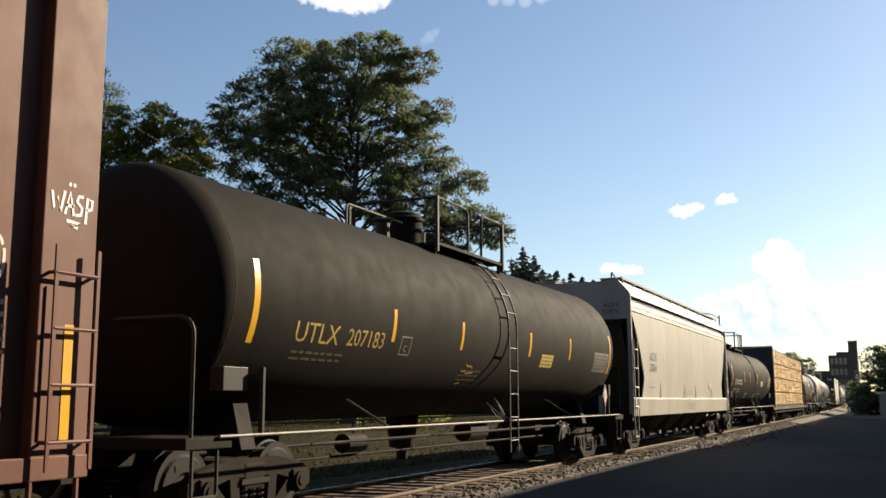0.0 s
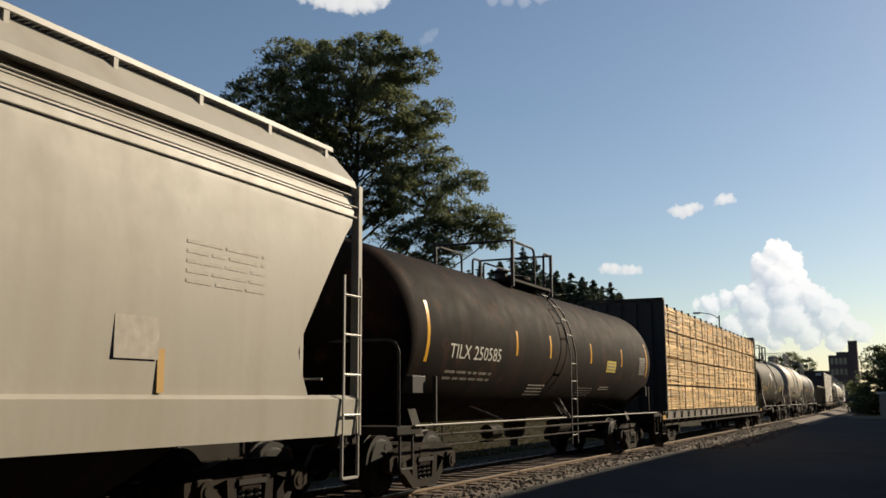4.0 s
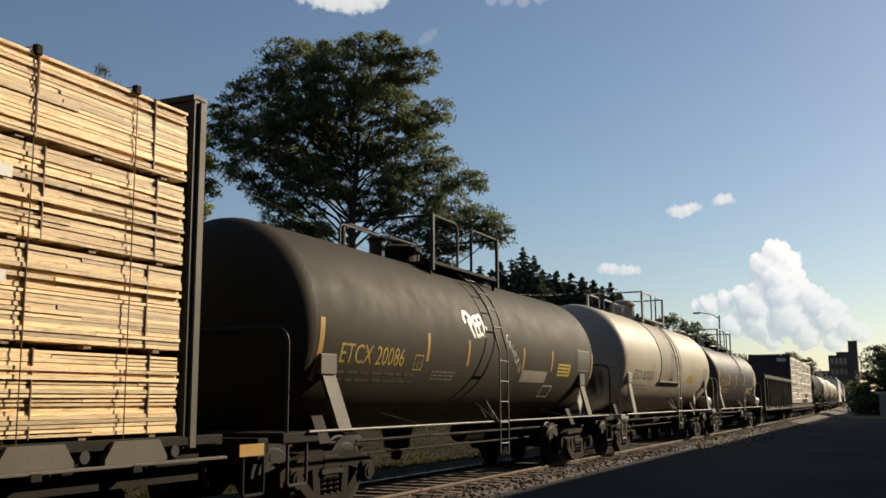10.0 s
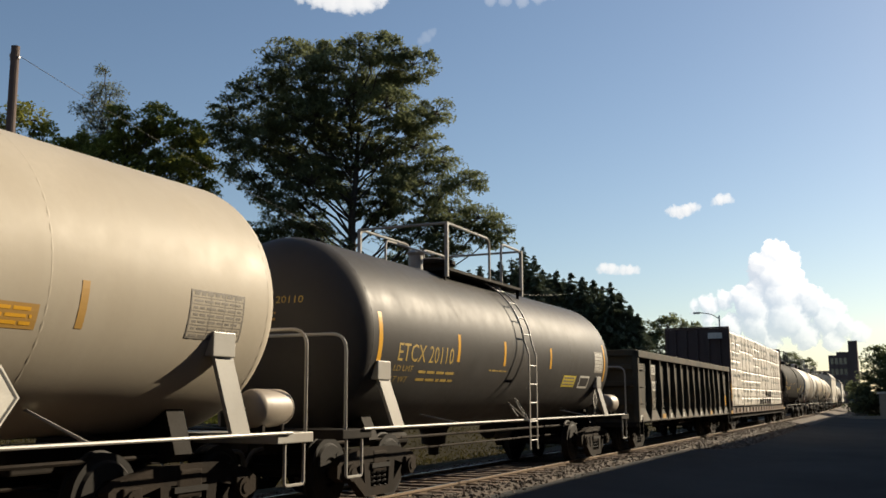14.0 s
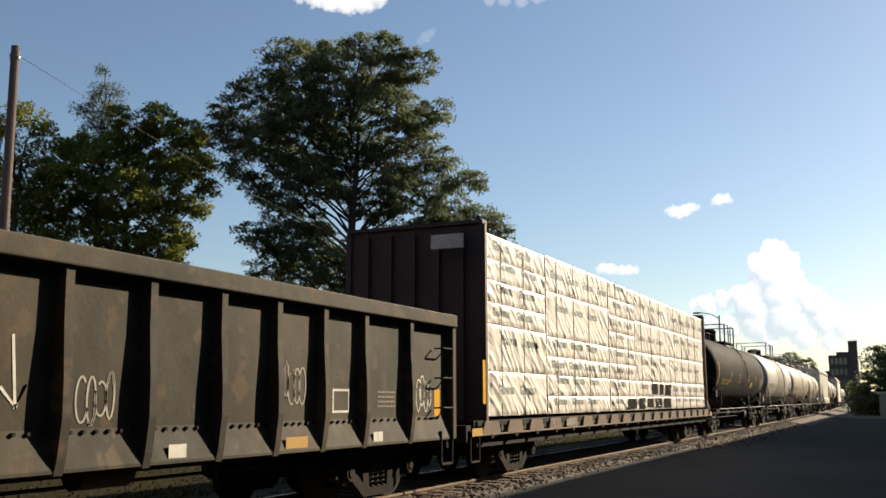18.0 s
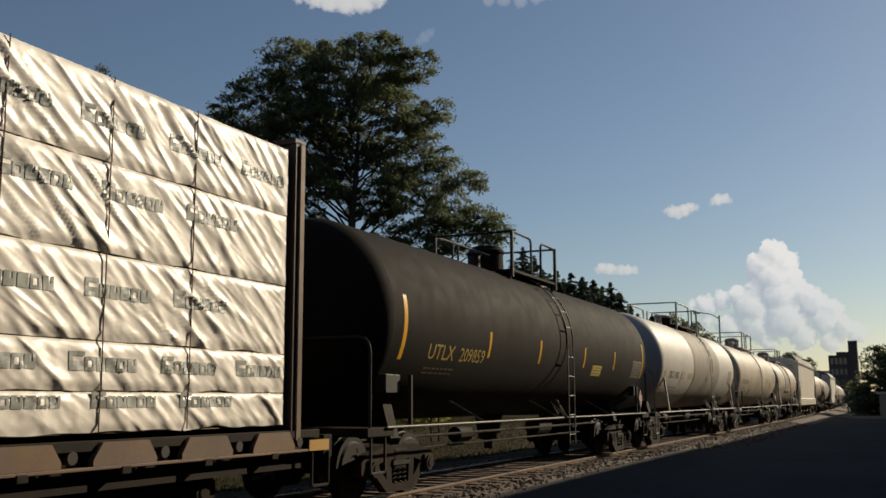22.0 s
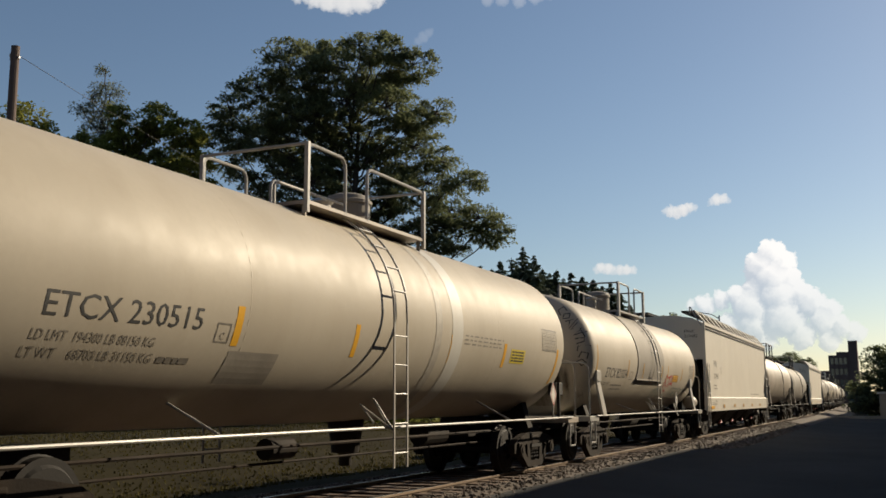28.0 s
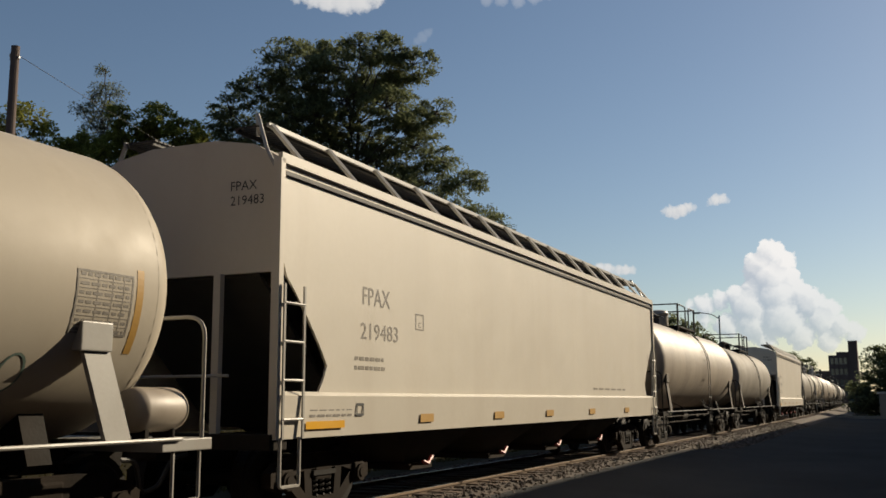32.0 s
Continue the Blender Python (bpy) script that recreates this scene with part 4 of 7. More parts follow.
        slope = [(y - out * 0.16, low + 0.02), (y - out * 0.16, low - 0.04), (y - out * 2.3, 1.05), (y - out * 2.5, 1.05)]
        # coloured dark in place of the shade under the pale end sheet
        part("slope_sheet", P(slope, "x", -W + 0.38, W - 0.38), M_SHADED_SLOPE, car)
        for x in (-0.62, 0.62):
            part("end_post", B(x - 0.05, x + 0.05, *sorted((y - out * 0.05, y - out * 0.13)), 1.0, low), body, car)
        part("end_sill", B(-W + 0.05, W - 0.05, *sorted((y + out * 0.05, y - out * 0.3)), 0.86, 1.04, 0.012), M_FRAME, car)
        part("end_grab", T([(-0.9, y + out * 0.06, 1.7), (0.9, y + out * 0.06, 1.7)], 0.02, 6), M_PALEIRON, car)
        coupler(car, y, out)
        truck(car, y - out * 1.75)
        part("centre_sill", B(-0.3, 0.3, *sorted((y, y - out * 4)), 0.72, 1.0), M_FRAME, car)
    # hopper funnels and gates
    gates = 4
    for i in range(gates):
        y = a + 3.2 + (b - a - 6.4) * (i + 0.5) / gates
        w = (b - a - 6.4) / gates / 2 - 0.05
        bm = bmesh.new()
        top = [bm.verts.new(p) for p in ((-1.35, y - w, 1.02), (1.35, y - w, 1.02), (1.35, y + w, 1.02), (-1.35, y + w, 1.02))]
        bot = [bm.verts.new(p) for p in ((-0.9, y - 0.35, 0.45), (0.9, y - 0.35, 0.45), (0.9, y + 0.35, 0.45), (-0.9, y + 0.35, 0.45))]
        for k in range(4):
            bm.faces.new((top[k], bot[k], bot[(k + 1) % 4], top[(k + 1) % 4]))
        bm.faces.new(bot[::-1])
        bm.faces.new(top)
        bmesh.ops.recalc_face_normals(bm, faces=bm.faces)
        fun = part("hopper_funnel", bm, M_FRAME, car)
        part("outlet_gate", B(-1.0, 1.0, y - 0.4, y + 0.4, 0.36, 0.45), M_TRUCK, fun)
        part("gate_shaft", T([(0.95, y - 0.3, 0.44), (1.28, y - 0.3, 0.46)], 0.025, 6), M_TRUCK, fun)
        if style == "flat":
            part("gate_lever", T([(1.24, y - 0.42, 0.5), (1.26, y - 0.3, 0.46), (1.24, y - 0.1, 0.56)], 0.03, 6), M_REDPAINT, fun)
        else:
            part("capstan", T([(1.26, y - 0.3, 0.46), (1.31, y - 0.3, 0.46)], 0.06, 10), M_PALEIRON, fun)
    return car, sc


def gondola(s0, s1, label):
    sc = (s0 + s1) / 2
    car = thing("gondola_car", label, "gondola car", "freight wagons")
    a, b = s0 - sc, s1 - sc
    W, zt, zb = 1.5, 2.72, 0.82
    part("floor_plate", B(-1.34, 1.34, a + 0.2, b - 0.2, 1.05, 1.15), M_GONDOLA, car)
    posts = [a + 0.1, 13.85 - sc] + [15.17 + 1.06 * i - sc for i in range(7)] + [22.62 - sc, 23.65 - sc, 24.66 - sc, 25.7 - sc, 27.05 - sc, b - 0.1]
    rivet_me = bpy.data.meshes.new("rivet")
    bm = T([(-0.012, 0, 0), (0.012, 0, 0)], 0.02, 6)
    bm.to_mesh(rivet_me)
    bm.free()
    rivet_me.materials.append(M_FRAME)
    stake = [(1.36, zb - 0.02), (1.5, zb - 0.02), (1.53, zb + 0.12), (1.565, zb + 0.45), (1.56, 1.6), (1.53, 2.1), (1.525, zt - 0.16), (1.36, zt - 0.16)]
    side = [(1.36, zb), (1.5, zb), (1.5, zb + 0.03), (1.43, 1.13), (1.42, 1.18), (1.42, zt - 0.1), (1.36, zt - 0.1)]
    for sx in (1, -1):
        part("top_chord", B(*sorted((sx * (W - 0.14), sx * (W + 0.07))), a, b, zt - 0.16, zt + 0.03, 0.015), M_GONDOLA, car)
        for p, q in zip(posts, posts[1:]):
            part("side_panel", P([(sx * u, v) for u, v in side], "y", p, q), M_GONDOLA, car)
        for p, q in zip(posts[1:-1], posts[2:]):
            part("side_stake", P([(sx * u, v) for u, v in stake], "y", p - 0.045, p + 0.055), M_GONDOLA, car)
            for k in range(6):
                r = new("rivet", rivet_me)
                r.parent = car
                r.location = (sx * 1.44, p + 0.1 + (q - p - 0.15) * (k + 0.5) / 6, 1.15)
    for out, y in ((-1, a), (1, b)):
        part("end_panel", B(-W + 0.14, W - 0.14, *sorted((y - out * 0.1, y - out * 0.2)), zb, zt), M_GONDOLA, car)
        part("end_chord", B(-W, W, *sorted((y, y - out * 0.18)), zt - 0.12, zt + 0.05, 0.015), M_GONDOLA, car)
        for z in (1.35, 1.85, 2.3):
            part("end_rib", B(-W + 0.12, W - 0.12, *sorted((y + out * 0.02, y - out * 0.1)), z - 0.07, z + 0.07, 0.02), M_GONDOLA, car)
        part("end_sill", B(-W + 0.02, W - 0.02, *sorted((y, y - out * 0.25)), 0.68, zb - 0.005, 0.01), M_FRAME, car)
        for sx in (1, -1):
            part("corner_post", B(*sorted((sx * (W - 0.12), sx * (W + 0.04))), *sorted((y, y - out * 0.12)), zb, zt, 0.01), M_GONDOLA, car)
            for z in (1.3, 1.75, 2.2):
                part("grab_iron", T(rounded([(sx * (W - 0.05), y - out * 0.2, z), (sx * (W + 0.09), y - out * 0.2, z), (sx * (W + 0.09), y - out * 0.62, z), (sx * (W - 0.05), y - out * 0.62, z)], 0.05), 0.014, 6), M_FRAME, car)
            part("stirrup_step", T(rounded([(sx * W, y - out * 0.1, 0.95), (sx * W, y - out * 0.1, 0.45), (sx * W, y - out * 0.5, 0.45), (sx * W, y - out * 0.5, 0.95)], 0.04), 0.022, 6), M_FRAME, car)
        coupler(car, y, out)
        truck(car, y - out * 1.75)
    part("centre_sill", B(-0.3, 0.3, a + 0.1, b - 0.1, 0.66, 1.05), M_FRAME, car)
    part("brake_cylinder", T([(0.7, 1.0, 0.72), (0.7, 1.7, 0.72)], 0.15, 14), M_FRAME, car)
    part("brake_rod", T([(0.55, a + 3, 0.6), (0.55, b - 3, 0.6)], 0.022, 6), M_TRUCK, car)
    return car, sc


def boxcar(s0, s1, label):
    sc = (s0 + s1) / 2
    car = thing("boxcar", label, "boxcar", "freight wagons")
    a, b = s0 - sc, s1 - sc
    W, zb, zt = 1.53, 0.95, 5.05
    for sx in (1, -1):
        part("side_wall", B(*sorted((sx * (W - 0.17), sx * (W - 0.1))), a, b - 0.1, zb, zt), M_BOXCAR, car)
        part("end_side_panel", B(*sorted((sx * (W - 0.1), sx * (W + 0.02))), b - 0.62, b - 0.02, zb, zt - 0.02, 0.01), M_BOXCAR, car)
        part("ladder_recess_plate", B(*sorted((sx * (W + 0.02), sx * (W + 0.035))), b - 0.56, b - 0.36, 1.1, 2.35), M_BOXCAR, car)
    part("roof_sheet", P([(-W, zt), (0, zt + 0.18), (W, zt), (W, zt + 0.05), (0, zt + 0.23), (-W, zt + 0.05)], "y", a, b), M_BOXCAR, car)
    part("end_wall", B(-W + 0.03, W - 0.03, b - 0.12, b - 0.05, zb, zt), M_BOXCAR, car)
    part("end_wall", B(-W + 0.03, W - 0.03, a, a + 0.08, zb, zt), M_BOXCAR, car)
    for k in range(8):
        z = zb + 0.4 + k * 0.48
        part("end_rib", P([(b - 0.06, z - 0.14), (b + 0.04, z), (b - 0.06, z + 0.14)], "x", -W + 0.15, W - 0.15), M_BOXCAR, car)
    for sx in (1, -1):
        for y in (b - 1.9, b - 3.2, b - 4.5, b - 5.8):
            part("side_post", B(*sorted((sx * (W - 0.04), sx * (W + 0.035))), y - 0.07, y + 0.07, zb, zt - 0.05, 0.008), M_BOXCAR, car)
        part("side_sill", B(*sorted((sx * (W - 0.06), sx * (W + 0.03))), a, b, 0.78, zb + 0.02, 0.01), M_BOXCAR, car)
        lad = ladder(car, "corner_ladder", sx * (W + 0.1), b - 0.53, b - 0.06, 0.85, 2.7, 4, M_BOXCAR)
        for z in (1.08, 2.47):
            for q in (b - 0.53, b - 0.06):
                part("stand_off", T([(sx * (W + 0.0), q, z), (sx * (W + 0.1), q, z)], 0.016, 6), M_BOXCAR, lad)
        part("stirrup_step", T(rounded([(sx * W, b - 0.1, 0.95), (sx * W, b - 0.1, 0.4), (sx * W, b - 0.6, 0.4), (sx * W, b - 0.6, 0.95)], 0.04), 0.025, 6), M_BOXCAR, car)
    part("floor_frame", B(-1.4, 1.4, a, b, 0.72, 0.95), M_FRAME, car)
    for out, y in ((-1, a), (1, b)):
        coupler(car, y, out)
        truck(car, y - out * 2.3, out > 0)
    return car, sc


# ---- ground, ballast, track ----
def strip_y(y0, y1, n):
    return [y0 + (y1 - y0) * i / n for i in range(n + 1)]


def sheet(name, cols, rows, mat, kind="structure", label="", category=""):
    """A grid of points rows x cols as one mesh."""
    bm = bmesh.new()
    g = [[bm.verts.new(p) for p in r] for r in rows]
    for r, q in zip(g, g[1:]):
        for j in range(len(r) - 1):
            bm.faces.new((r[j], r[j + 1], q[j + 1], q[j]))
    bmesh.ops.recalc_face_normals(bm, faces=bm.faces)
    for f in bm.faces:
        if f.normal.z < 0:
            f.normal_flip()
    return tagged(part(name, bm, mat, None), label, category, "", kind)


G = -0.42
ys = strip_y(-60, 60, 24) + strip_y(80, 400, 16) + [700, 1400, 3000]
sheet("ground", 0, [[(x, y, G + 0.62 * min(1.0, max(0.0, (-13.6 - x) / 5.0)) + 0.06 * noise.noise(Vector((x * 0.2, y * 0.2, 0)))) for x in [-3000, -900, -300, -120, -60, -40, -30, -25, -22, -20, -18.6, -17.2, -16, -14.8, -13.6, -12, -10, -8, -4, 0, 8, 30, 100, 400, 3000]] for y in [-3000, -600, -200] + ys], M_GRASS, label="dry grassy soil beside the railway line", category="ground")
prof = [(-4.4, -0.5), (-3.5, -0.38), (-2.6, -0.26), (-1.6, -0.1), (-1.3, -0.075), (0, -0.09), (1.3, -0.075), (1.6, -0.1), (2.4, -0.26), (3.4, -0.38), (4.2, -0.412)]
sheet("ballast_bed", 0, [[(track_x(y) + x, y, z + 0.025 * noise.noise(Vector((x * 3, y * 1.3, 0)))) for x, z in prof] for y in strip_y(-30, 90, 160) + strip_y(93, 420, 90)], M_BALLAST, label="crushed stone railway ballast, rusty brown by the rails", category="ballast")


def lot_edge(y):
    k = min(1.0, max(0.0, (y - 31) / 4.5))
    return XC + 1.75 + 0.25 * noise.noise(Vector((y * 0.7, 3, 0))) + k * 1.3 - BEND * max(0, y - 25) ** 2


sheet("pavement", 0, [[(lot_edge(y) + (9.0 - lot_edge(y)) * k, y, -0.12 - 0.22 * min(1, k * 6) if y < 33 else -0.2 - 0.15 * min(1, k * 6)) for k in (0, 0.03, 0.08, 0.15, 0.3, 0.6, 1.0)] for y in strip_y(-30, 110, 180)], M_ASPHALT, label="dark worn asphalt lot beside the track", category="pavement")

rail_prof = [(-0.07, -0.17), (0.07, -0.17), (0.07, -0.155), (0.012, -0.13), (0.012, -0.045), (0.036, -0.035), (0.036, -0.006), (0.026, 0.0), (-0.026, 0.0), (-0.036, -0.006), (-0.036, -0.035), (-0.012, -0.045), (-0.012, -0.13), (-0.07, -0.155)]
track = thing("railway_track", "steel rails on dark timber sleepers", "railway track", kind="structure")
rys = strip_y(-30, 25, 1) + strip_y(30, 420, 60)
for off in (GAUGE_X, -GAUGE_X):
    bm = bmesh.new()
    rings = [[bm.verts.new((track_x(y) + off + u, y, v)) for u, v in rail_prof] for y in rys]
    for r, q in zip(rings, rings[1:]):
        for j in range(len(rail_prof)):
            k = (j + 1) % len(rail_prof)
            bm.faces.new((r[j], r[k], q[k], q[j]))
    bmesh.ops.recalc_face_normals(bm, faces=bm.faces)
    part("rail", bm, M_RAIL, track)
    bm = bmesh.new()
    g = [[bm.verts.new((track_x(y) + off + u, y, 0.0015)) for u in (-0.024, 0.024)] for y in rys]
    for r, q in zip(g, g[1:]):
        bm.faces.new((r[0], r[1], q[1], q[0]))
    part("rail_head", bm, M_RAILTOP, track, "polished running surface")
tie_me = None
rnd = random.Random(5)
for i in range(220):
    y = -6 + i * 0.54
    if tie_me is None:
        ob = part("sleeper", B(-1.3, 1.3, -0.115, 0.115, -0.3, -0.165, 0.008), M_TIE, track)
        tie_me = ob.data
    else:
        ob = new("sleeper", tie_me)
        ob.parent = track
    ob.location = (track_x(y) + rnd.uniform(-0.04, 0.04), y + rnd.uniform(-0.03, 0.03), 0.105 + rnd.uniform(-0.01, 0.01))
    ob.rotation_euler = (0, 0, rnd.uniform(-0.015, 0.015))


def scatter_mesh(name, shape_v, shape_f, places, mat, label="", category="", parent=None, kind="stuff"):
    """Many small copies of one little shape, joined: places are (x, y, z, sx, sy, sz, yaw, pitch)."""
    sv = np.array(shape_v, float)
    pl = np.array(places, float)
    n, k = len(pl), len(sv)
    v = sv[None] * pl[:, None, 3:6]
    cy, sy, cp, sp = np.cos(pl[:, 6]), np.sin(pl[:, 6]), np.cos(pl[:, 7]), np.sin(pl[:, 7])
    x, y, z = v[..., 0], v[..., 1], v[..., 2]
    y, z = y * cp[:, None] - z * sp[:, None], y * sp[:, None] + z * cp[:, None]
    x, y = x * cy[:, None] - y * sy[:, None], x * sy[:, None] + y * cy[:, None]
    v = np.stack([x, y, z], -1) + pl[:, None, :3]
    faces = (np.array(shape_f)[None] + (np.arange(n) * k)[:, None, None]).reshape(-1, len(shape_f[0]))
    me = bpy.data.meshes.new(name)
    me.from_pydata(v.reshape(-1, 3).tolist(), [], faces.tolist())
    me.materials.append(mat)
    ob = new(name, me)
    ob.parent = parent
    return tagged(ob, label, category, "", kind)


rs = np.random.RandomState(3)
OCT_V = [(1, 0, 0.1), (-1, 0.1, 0), (0.1, 1, 0), (0, -1, 0.15), (0, 0.1, 0.9), (0.1, 0, -0.9)]
OCT_F = [(0, 2, 4), (2, 1, 4), (1, 3, 4), (3, 0, 4), (2, 0, 5), (1, 2, 5), (3, 1, 5), (0, 3, 5)]
pl = []
for _ in range(16000):
    y = 9 + 62 * rs.rand() ** 1.6
    x = (1.0 + 2.6 * rs.rand() ** 1.3) if rs.rand() < 0.62 else -(1.0 + 2.2 * rs.rand()) if rs.rand() < 0.85 else rs.uniform(-1, 1)
    z = np.interp(x, [q[0] for q in prof], [q[1] for q in prof])
    s = 0.028 * (0.6 + rs.rand())
    pl.append((track_x(y) + x, y, z + 0.005, s * (0.8 + 0.6 * rs.rand()), s * (0.8 + 0.6 * rs.rand()), s * 0.7, rs.rand() * 6.3, rs.rand() * 1.5))
scatter_mesh("ballast_stones", OCT_V, OCT_F, pl, M_STONE, "loose broken stones on the ballast", "stones")
pl = []
for _ in range(26000):
    y = 8 + 60 * rs.rand()
    x = -12.6 - 18 * rs.rand() ** 1.4
    h = 0.02 + 0.03 * rs.rand()
    pl.append((x, y, G + 0.62 * min(1.0, max(0.0, (-13.6 - x) / 5.0)) + h * 0.3, 0.03, 0.035, h, rs.rand() * 6.3, rs.uniform(-0.6, 0.6)))
scatter_mesh("grass_tufts", [(-1, 0, -0.6), (1, 0, -0.6), (0.6, 0.3, 1), (-0.2, 0.5, 1.0)], [(0, 1, 2, 3)], pl, M_BLADE, "short rough dry grass on the bank", "grass")


# ---- trees ----
def limb(bm, a, b, r0, r1, seed, n=5, wob=0.12):
    rnd = random.Random(seed)
    a, b = Vector(a), Vector(b)
    d = (b - a).length
    pts = [a.lerp(b, i / n) + (Vector((rnd.uniform(-1, 1), rnd.uniform(-1, 1), rnd.uniform(-0.5, 0.5))) * wob * d * (0.3 if i in (0, n) else 0.5) if 0 < i < n else Vector()) for i in range(n + 1)]
    tube(bm, pts, r0, 7, r1)


LEAF_V = [(0, -1, 0), (0.55, 0, 0.22), (0, 1, 0), (-0.55, 0, 0.22)]


def broadleaf(name, x, y, right, lobes, trunk_r, mat, label, seed, per=34, leaf=0.1, clump=0.5, base_z=None, dens=70, deep=2.2, flat=0.45, fork=None):
    """A tree: a trunk with a leader, a limb to each lobe of the crown, twigs to each spray, small leaves in drooping sprays. Lobes: (across, height, radius)."""
    rs = np.random.RandomState(seed)
    z0 = G + 0.3 if base_z is None else base_z
    tree = thing(name, label, "tree", "trees beyond the track")
    tree.location = (x, y, z0)
    right = Vector(right).normalized()
    back = Vector((-right.y, right.x, 0))
    wood = bmesh.new()
    low, high = min(h - r for _, h, r in lobes), max(h for _, h, r in lobes)
    fork = fork or max(1.5, low * 0.9)
    limb(wood, (0, 0, -0.2), (0, 0, fork), trunk_r * 1.25, trunk_r * 0.85, seed, 4, 0.03)
    limb(wood, (0, 0, fork - 0.1), (0.2, 0.1, high * 0.86), trunk_r * 0.85, trunk_r * 0.12, seed + 5, 8, 0.03)
    leaves = []
    for i, (u, h, r) in enumerate(lobes):
        dp = rs.uniform(-deep, deep) * max(0.35, 1 - abs(u) / 9)
        c = right * u + back * dp + Vector((0, 0, h))
        root = max(fork - 0.1, min(high * 0.8, h - 0.75 * math.hypot(u, dp) - 0.8))
        limb(wood, (0, 0, root), c, trunk_r * (0.13 + 0.04 * r), 0.025, seed + i, 6, 0.1)
        k = max(5, int(per * (r / 1.1) ** 2))
        d = rs.normal(size=(k, 3))
        d /= np.linalg.norm(d, axis=1)[:, None]
        cc = np.array(c) + d * r * (0.4 + 0.6 * rs.rand(k, 1) ** 0.5) * np.array((1.05, 1.05, 0.85))
        for q in cc[:: 2]:
            limb(wood, c, q, 0.03, 0.008, seed + int(abs(q[0] * 31)), 3, 0.12)
        for q in cc:
            m = int(dens * (0.6 + 0.8 * rs.rand()))
            size = clump * (0.6 + 0.7 * rs.rand())
            a, rho = rs.rand(m) * 6.2832, size * rs.rand(m) ** 0.6
            w = np.stack([rho * np.cos(a), rho * np.sin(a), rs.normal(size=m) * 0.3 * flat * size - 0.35 * rho ** 2 / size], 1)
            sz = leaf * (0.6 + 0.8 * rs.rand(m))
            leaves.append(np.column_stack([q + w, sz, sz, sz, rs.rand(m) * 6.3, rs.uniform(-0.9, 0.9, m)]))
    part("trunk", wood, M_BARK, tree)
    scatter_mesh("crown", LEAF_V, [(0, 1, 2, 3)], np.concatenate(leaves), mat, parent=tree, kind="")
    return tree


def place(az, d):
    """Ground place d metres off at an azimuth in degrees left of the line, and the direction across the view there."""
    a = radians(az)
    return -math.sin(a) * d, math.cos(a) * d, (math.cos(a), math.sin(a), 0)


x, y, r = place(29.8, 54)
crown_left = [(-3.8, 20.3, 1.1), (-5.2, 18.8, 1.1), (-3.3, 18.8, 1.1), (-4.7, 17.3, 1.2), (-6.7, 17.3, 0.9), (-7.5, 16.2, 0.8), (-6.0, 15.8, 1.1), (-4.5, 15.5, 1.2), (-3.2, 17.0, 1.1), (-6.4, 14.1, 0.7), (-5.2, 13.3, 0.8), (-3.8, 13.8, 1.1), (-2.6, 15.1, 1.2)]
crown_top = [(-1.1, 21.2, 1.0), (-2.5, 21.1, 0.4), (0.3, 20.8, 0.8), (-1.2, 19.6, 0.9), (1.4, 21.2, 0.9), (2.1, 20.6, 0.8), (3.3, 20.1, 1.0), (2.4, 19.0, 1.0), (0.8, 19.3, 1.1), (-0.4, 17.9, 1.2), (-2.0, 16.9, 1.1), (-2.0, 18.7, 0.5)]
crown_right = [(4.7, 17.6, 0.8), (3.5, 17.3, 0.9), (1.8, 17.3, 1.1), (3.4, 15.6, 1.2), (5.0, 15.1, 0.8), (1.5, 14.8, 1.2), (-0.2, 15.7, 1.2), (4.3, 13.9, 1.2), (6.1, 13.6, 0.9), (2.4, 12.9, 1.2), (5.6, 12.3, 1.1), (7.2, 11.7, 0.9), (8.3, 11.4, 0.6), (7.8, 10.6, 0.8), (6.2, 10.8, 1.0), (4.5, 11.3, 1.0)]
crown_low = [(-1.0, 13.8, 1.1), (-2.1, 13.2, 1.1), (0.5, 12.7, 0.8), (-3.8, 11.5, 1.1), (-2.3, 11.6, 0.8), (-5.1, 10.2, 0.9), (-3.5, 10.1, 1.1), (-1.6, 10.1, 1.0), (-4.3, 8.8, 1.0), (-2.8, 8.4, 1.1), (-0.7, 8.9, 1.1), (1.1, 8.0, 1.2), (3.1, 8.9, 1.1), (4.6, 9.4, 0.9), (-1.1, 7.2, 1.1), (2.6, 7.0, 1.2), (4.5, 8.0, 1.0), (2.1, 10.5, 0.7), (0.6, 5.6, 1.3), (-2.6, 5.8, 1.2), (3.4, 5.4, 1.2)]
crown = [(u, h, q * 1.27) for u, h, q in crown_left + crown_top + crown_right + crown_low]
crown += [(u * 0.6, h * 0.96 - 0.2, q * 0.75) for u, h, q in crown if abs(u) > 1.2][::2]
broadleaf("maple_tree", x, y, r, crown, 0.42, M_LEAF, "tall dark green maple with an open crown", 11, per=26, clump=0.5, dens=60, leaf=0.1, flat=0.6, deep=2.8, fork=5.2)
x, y, r = place(42.6, 47)
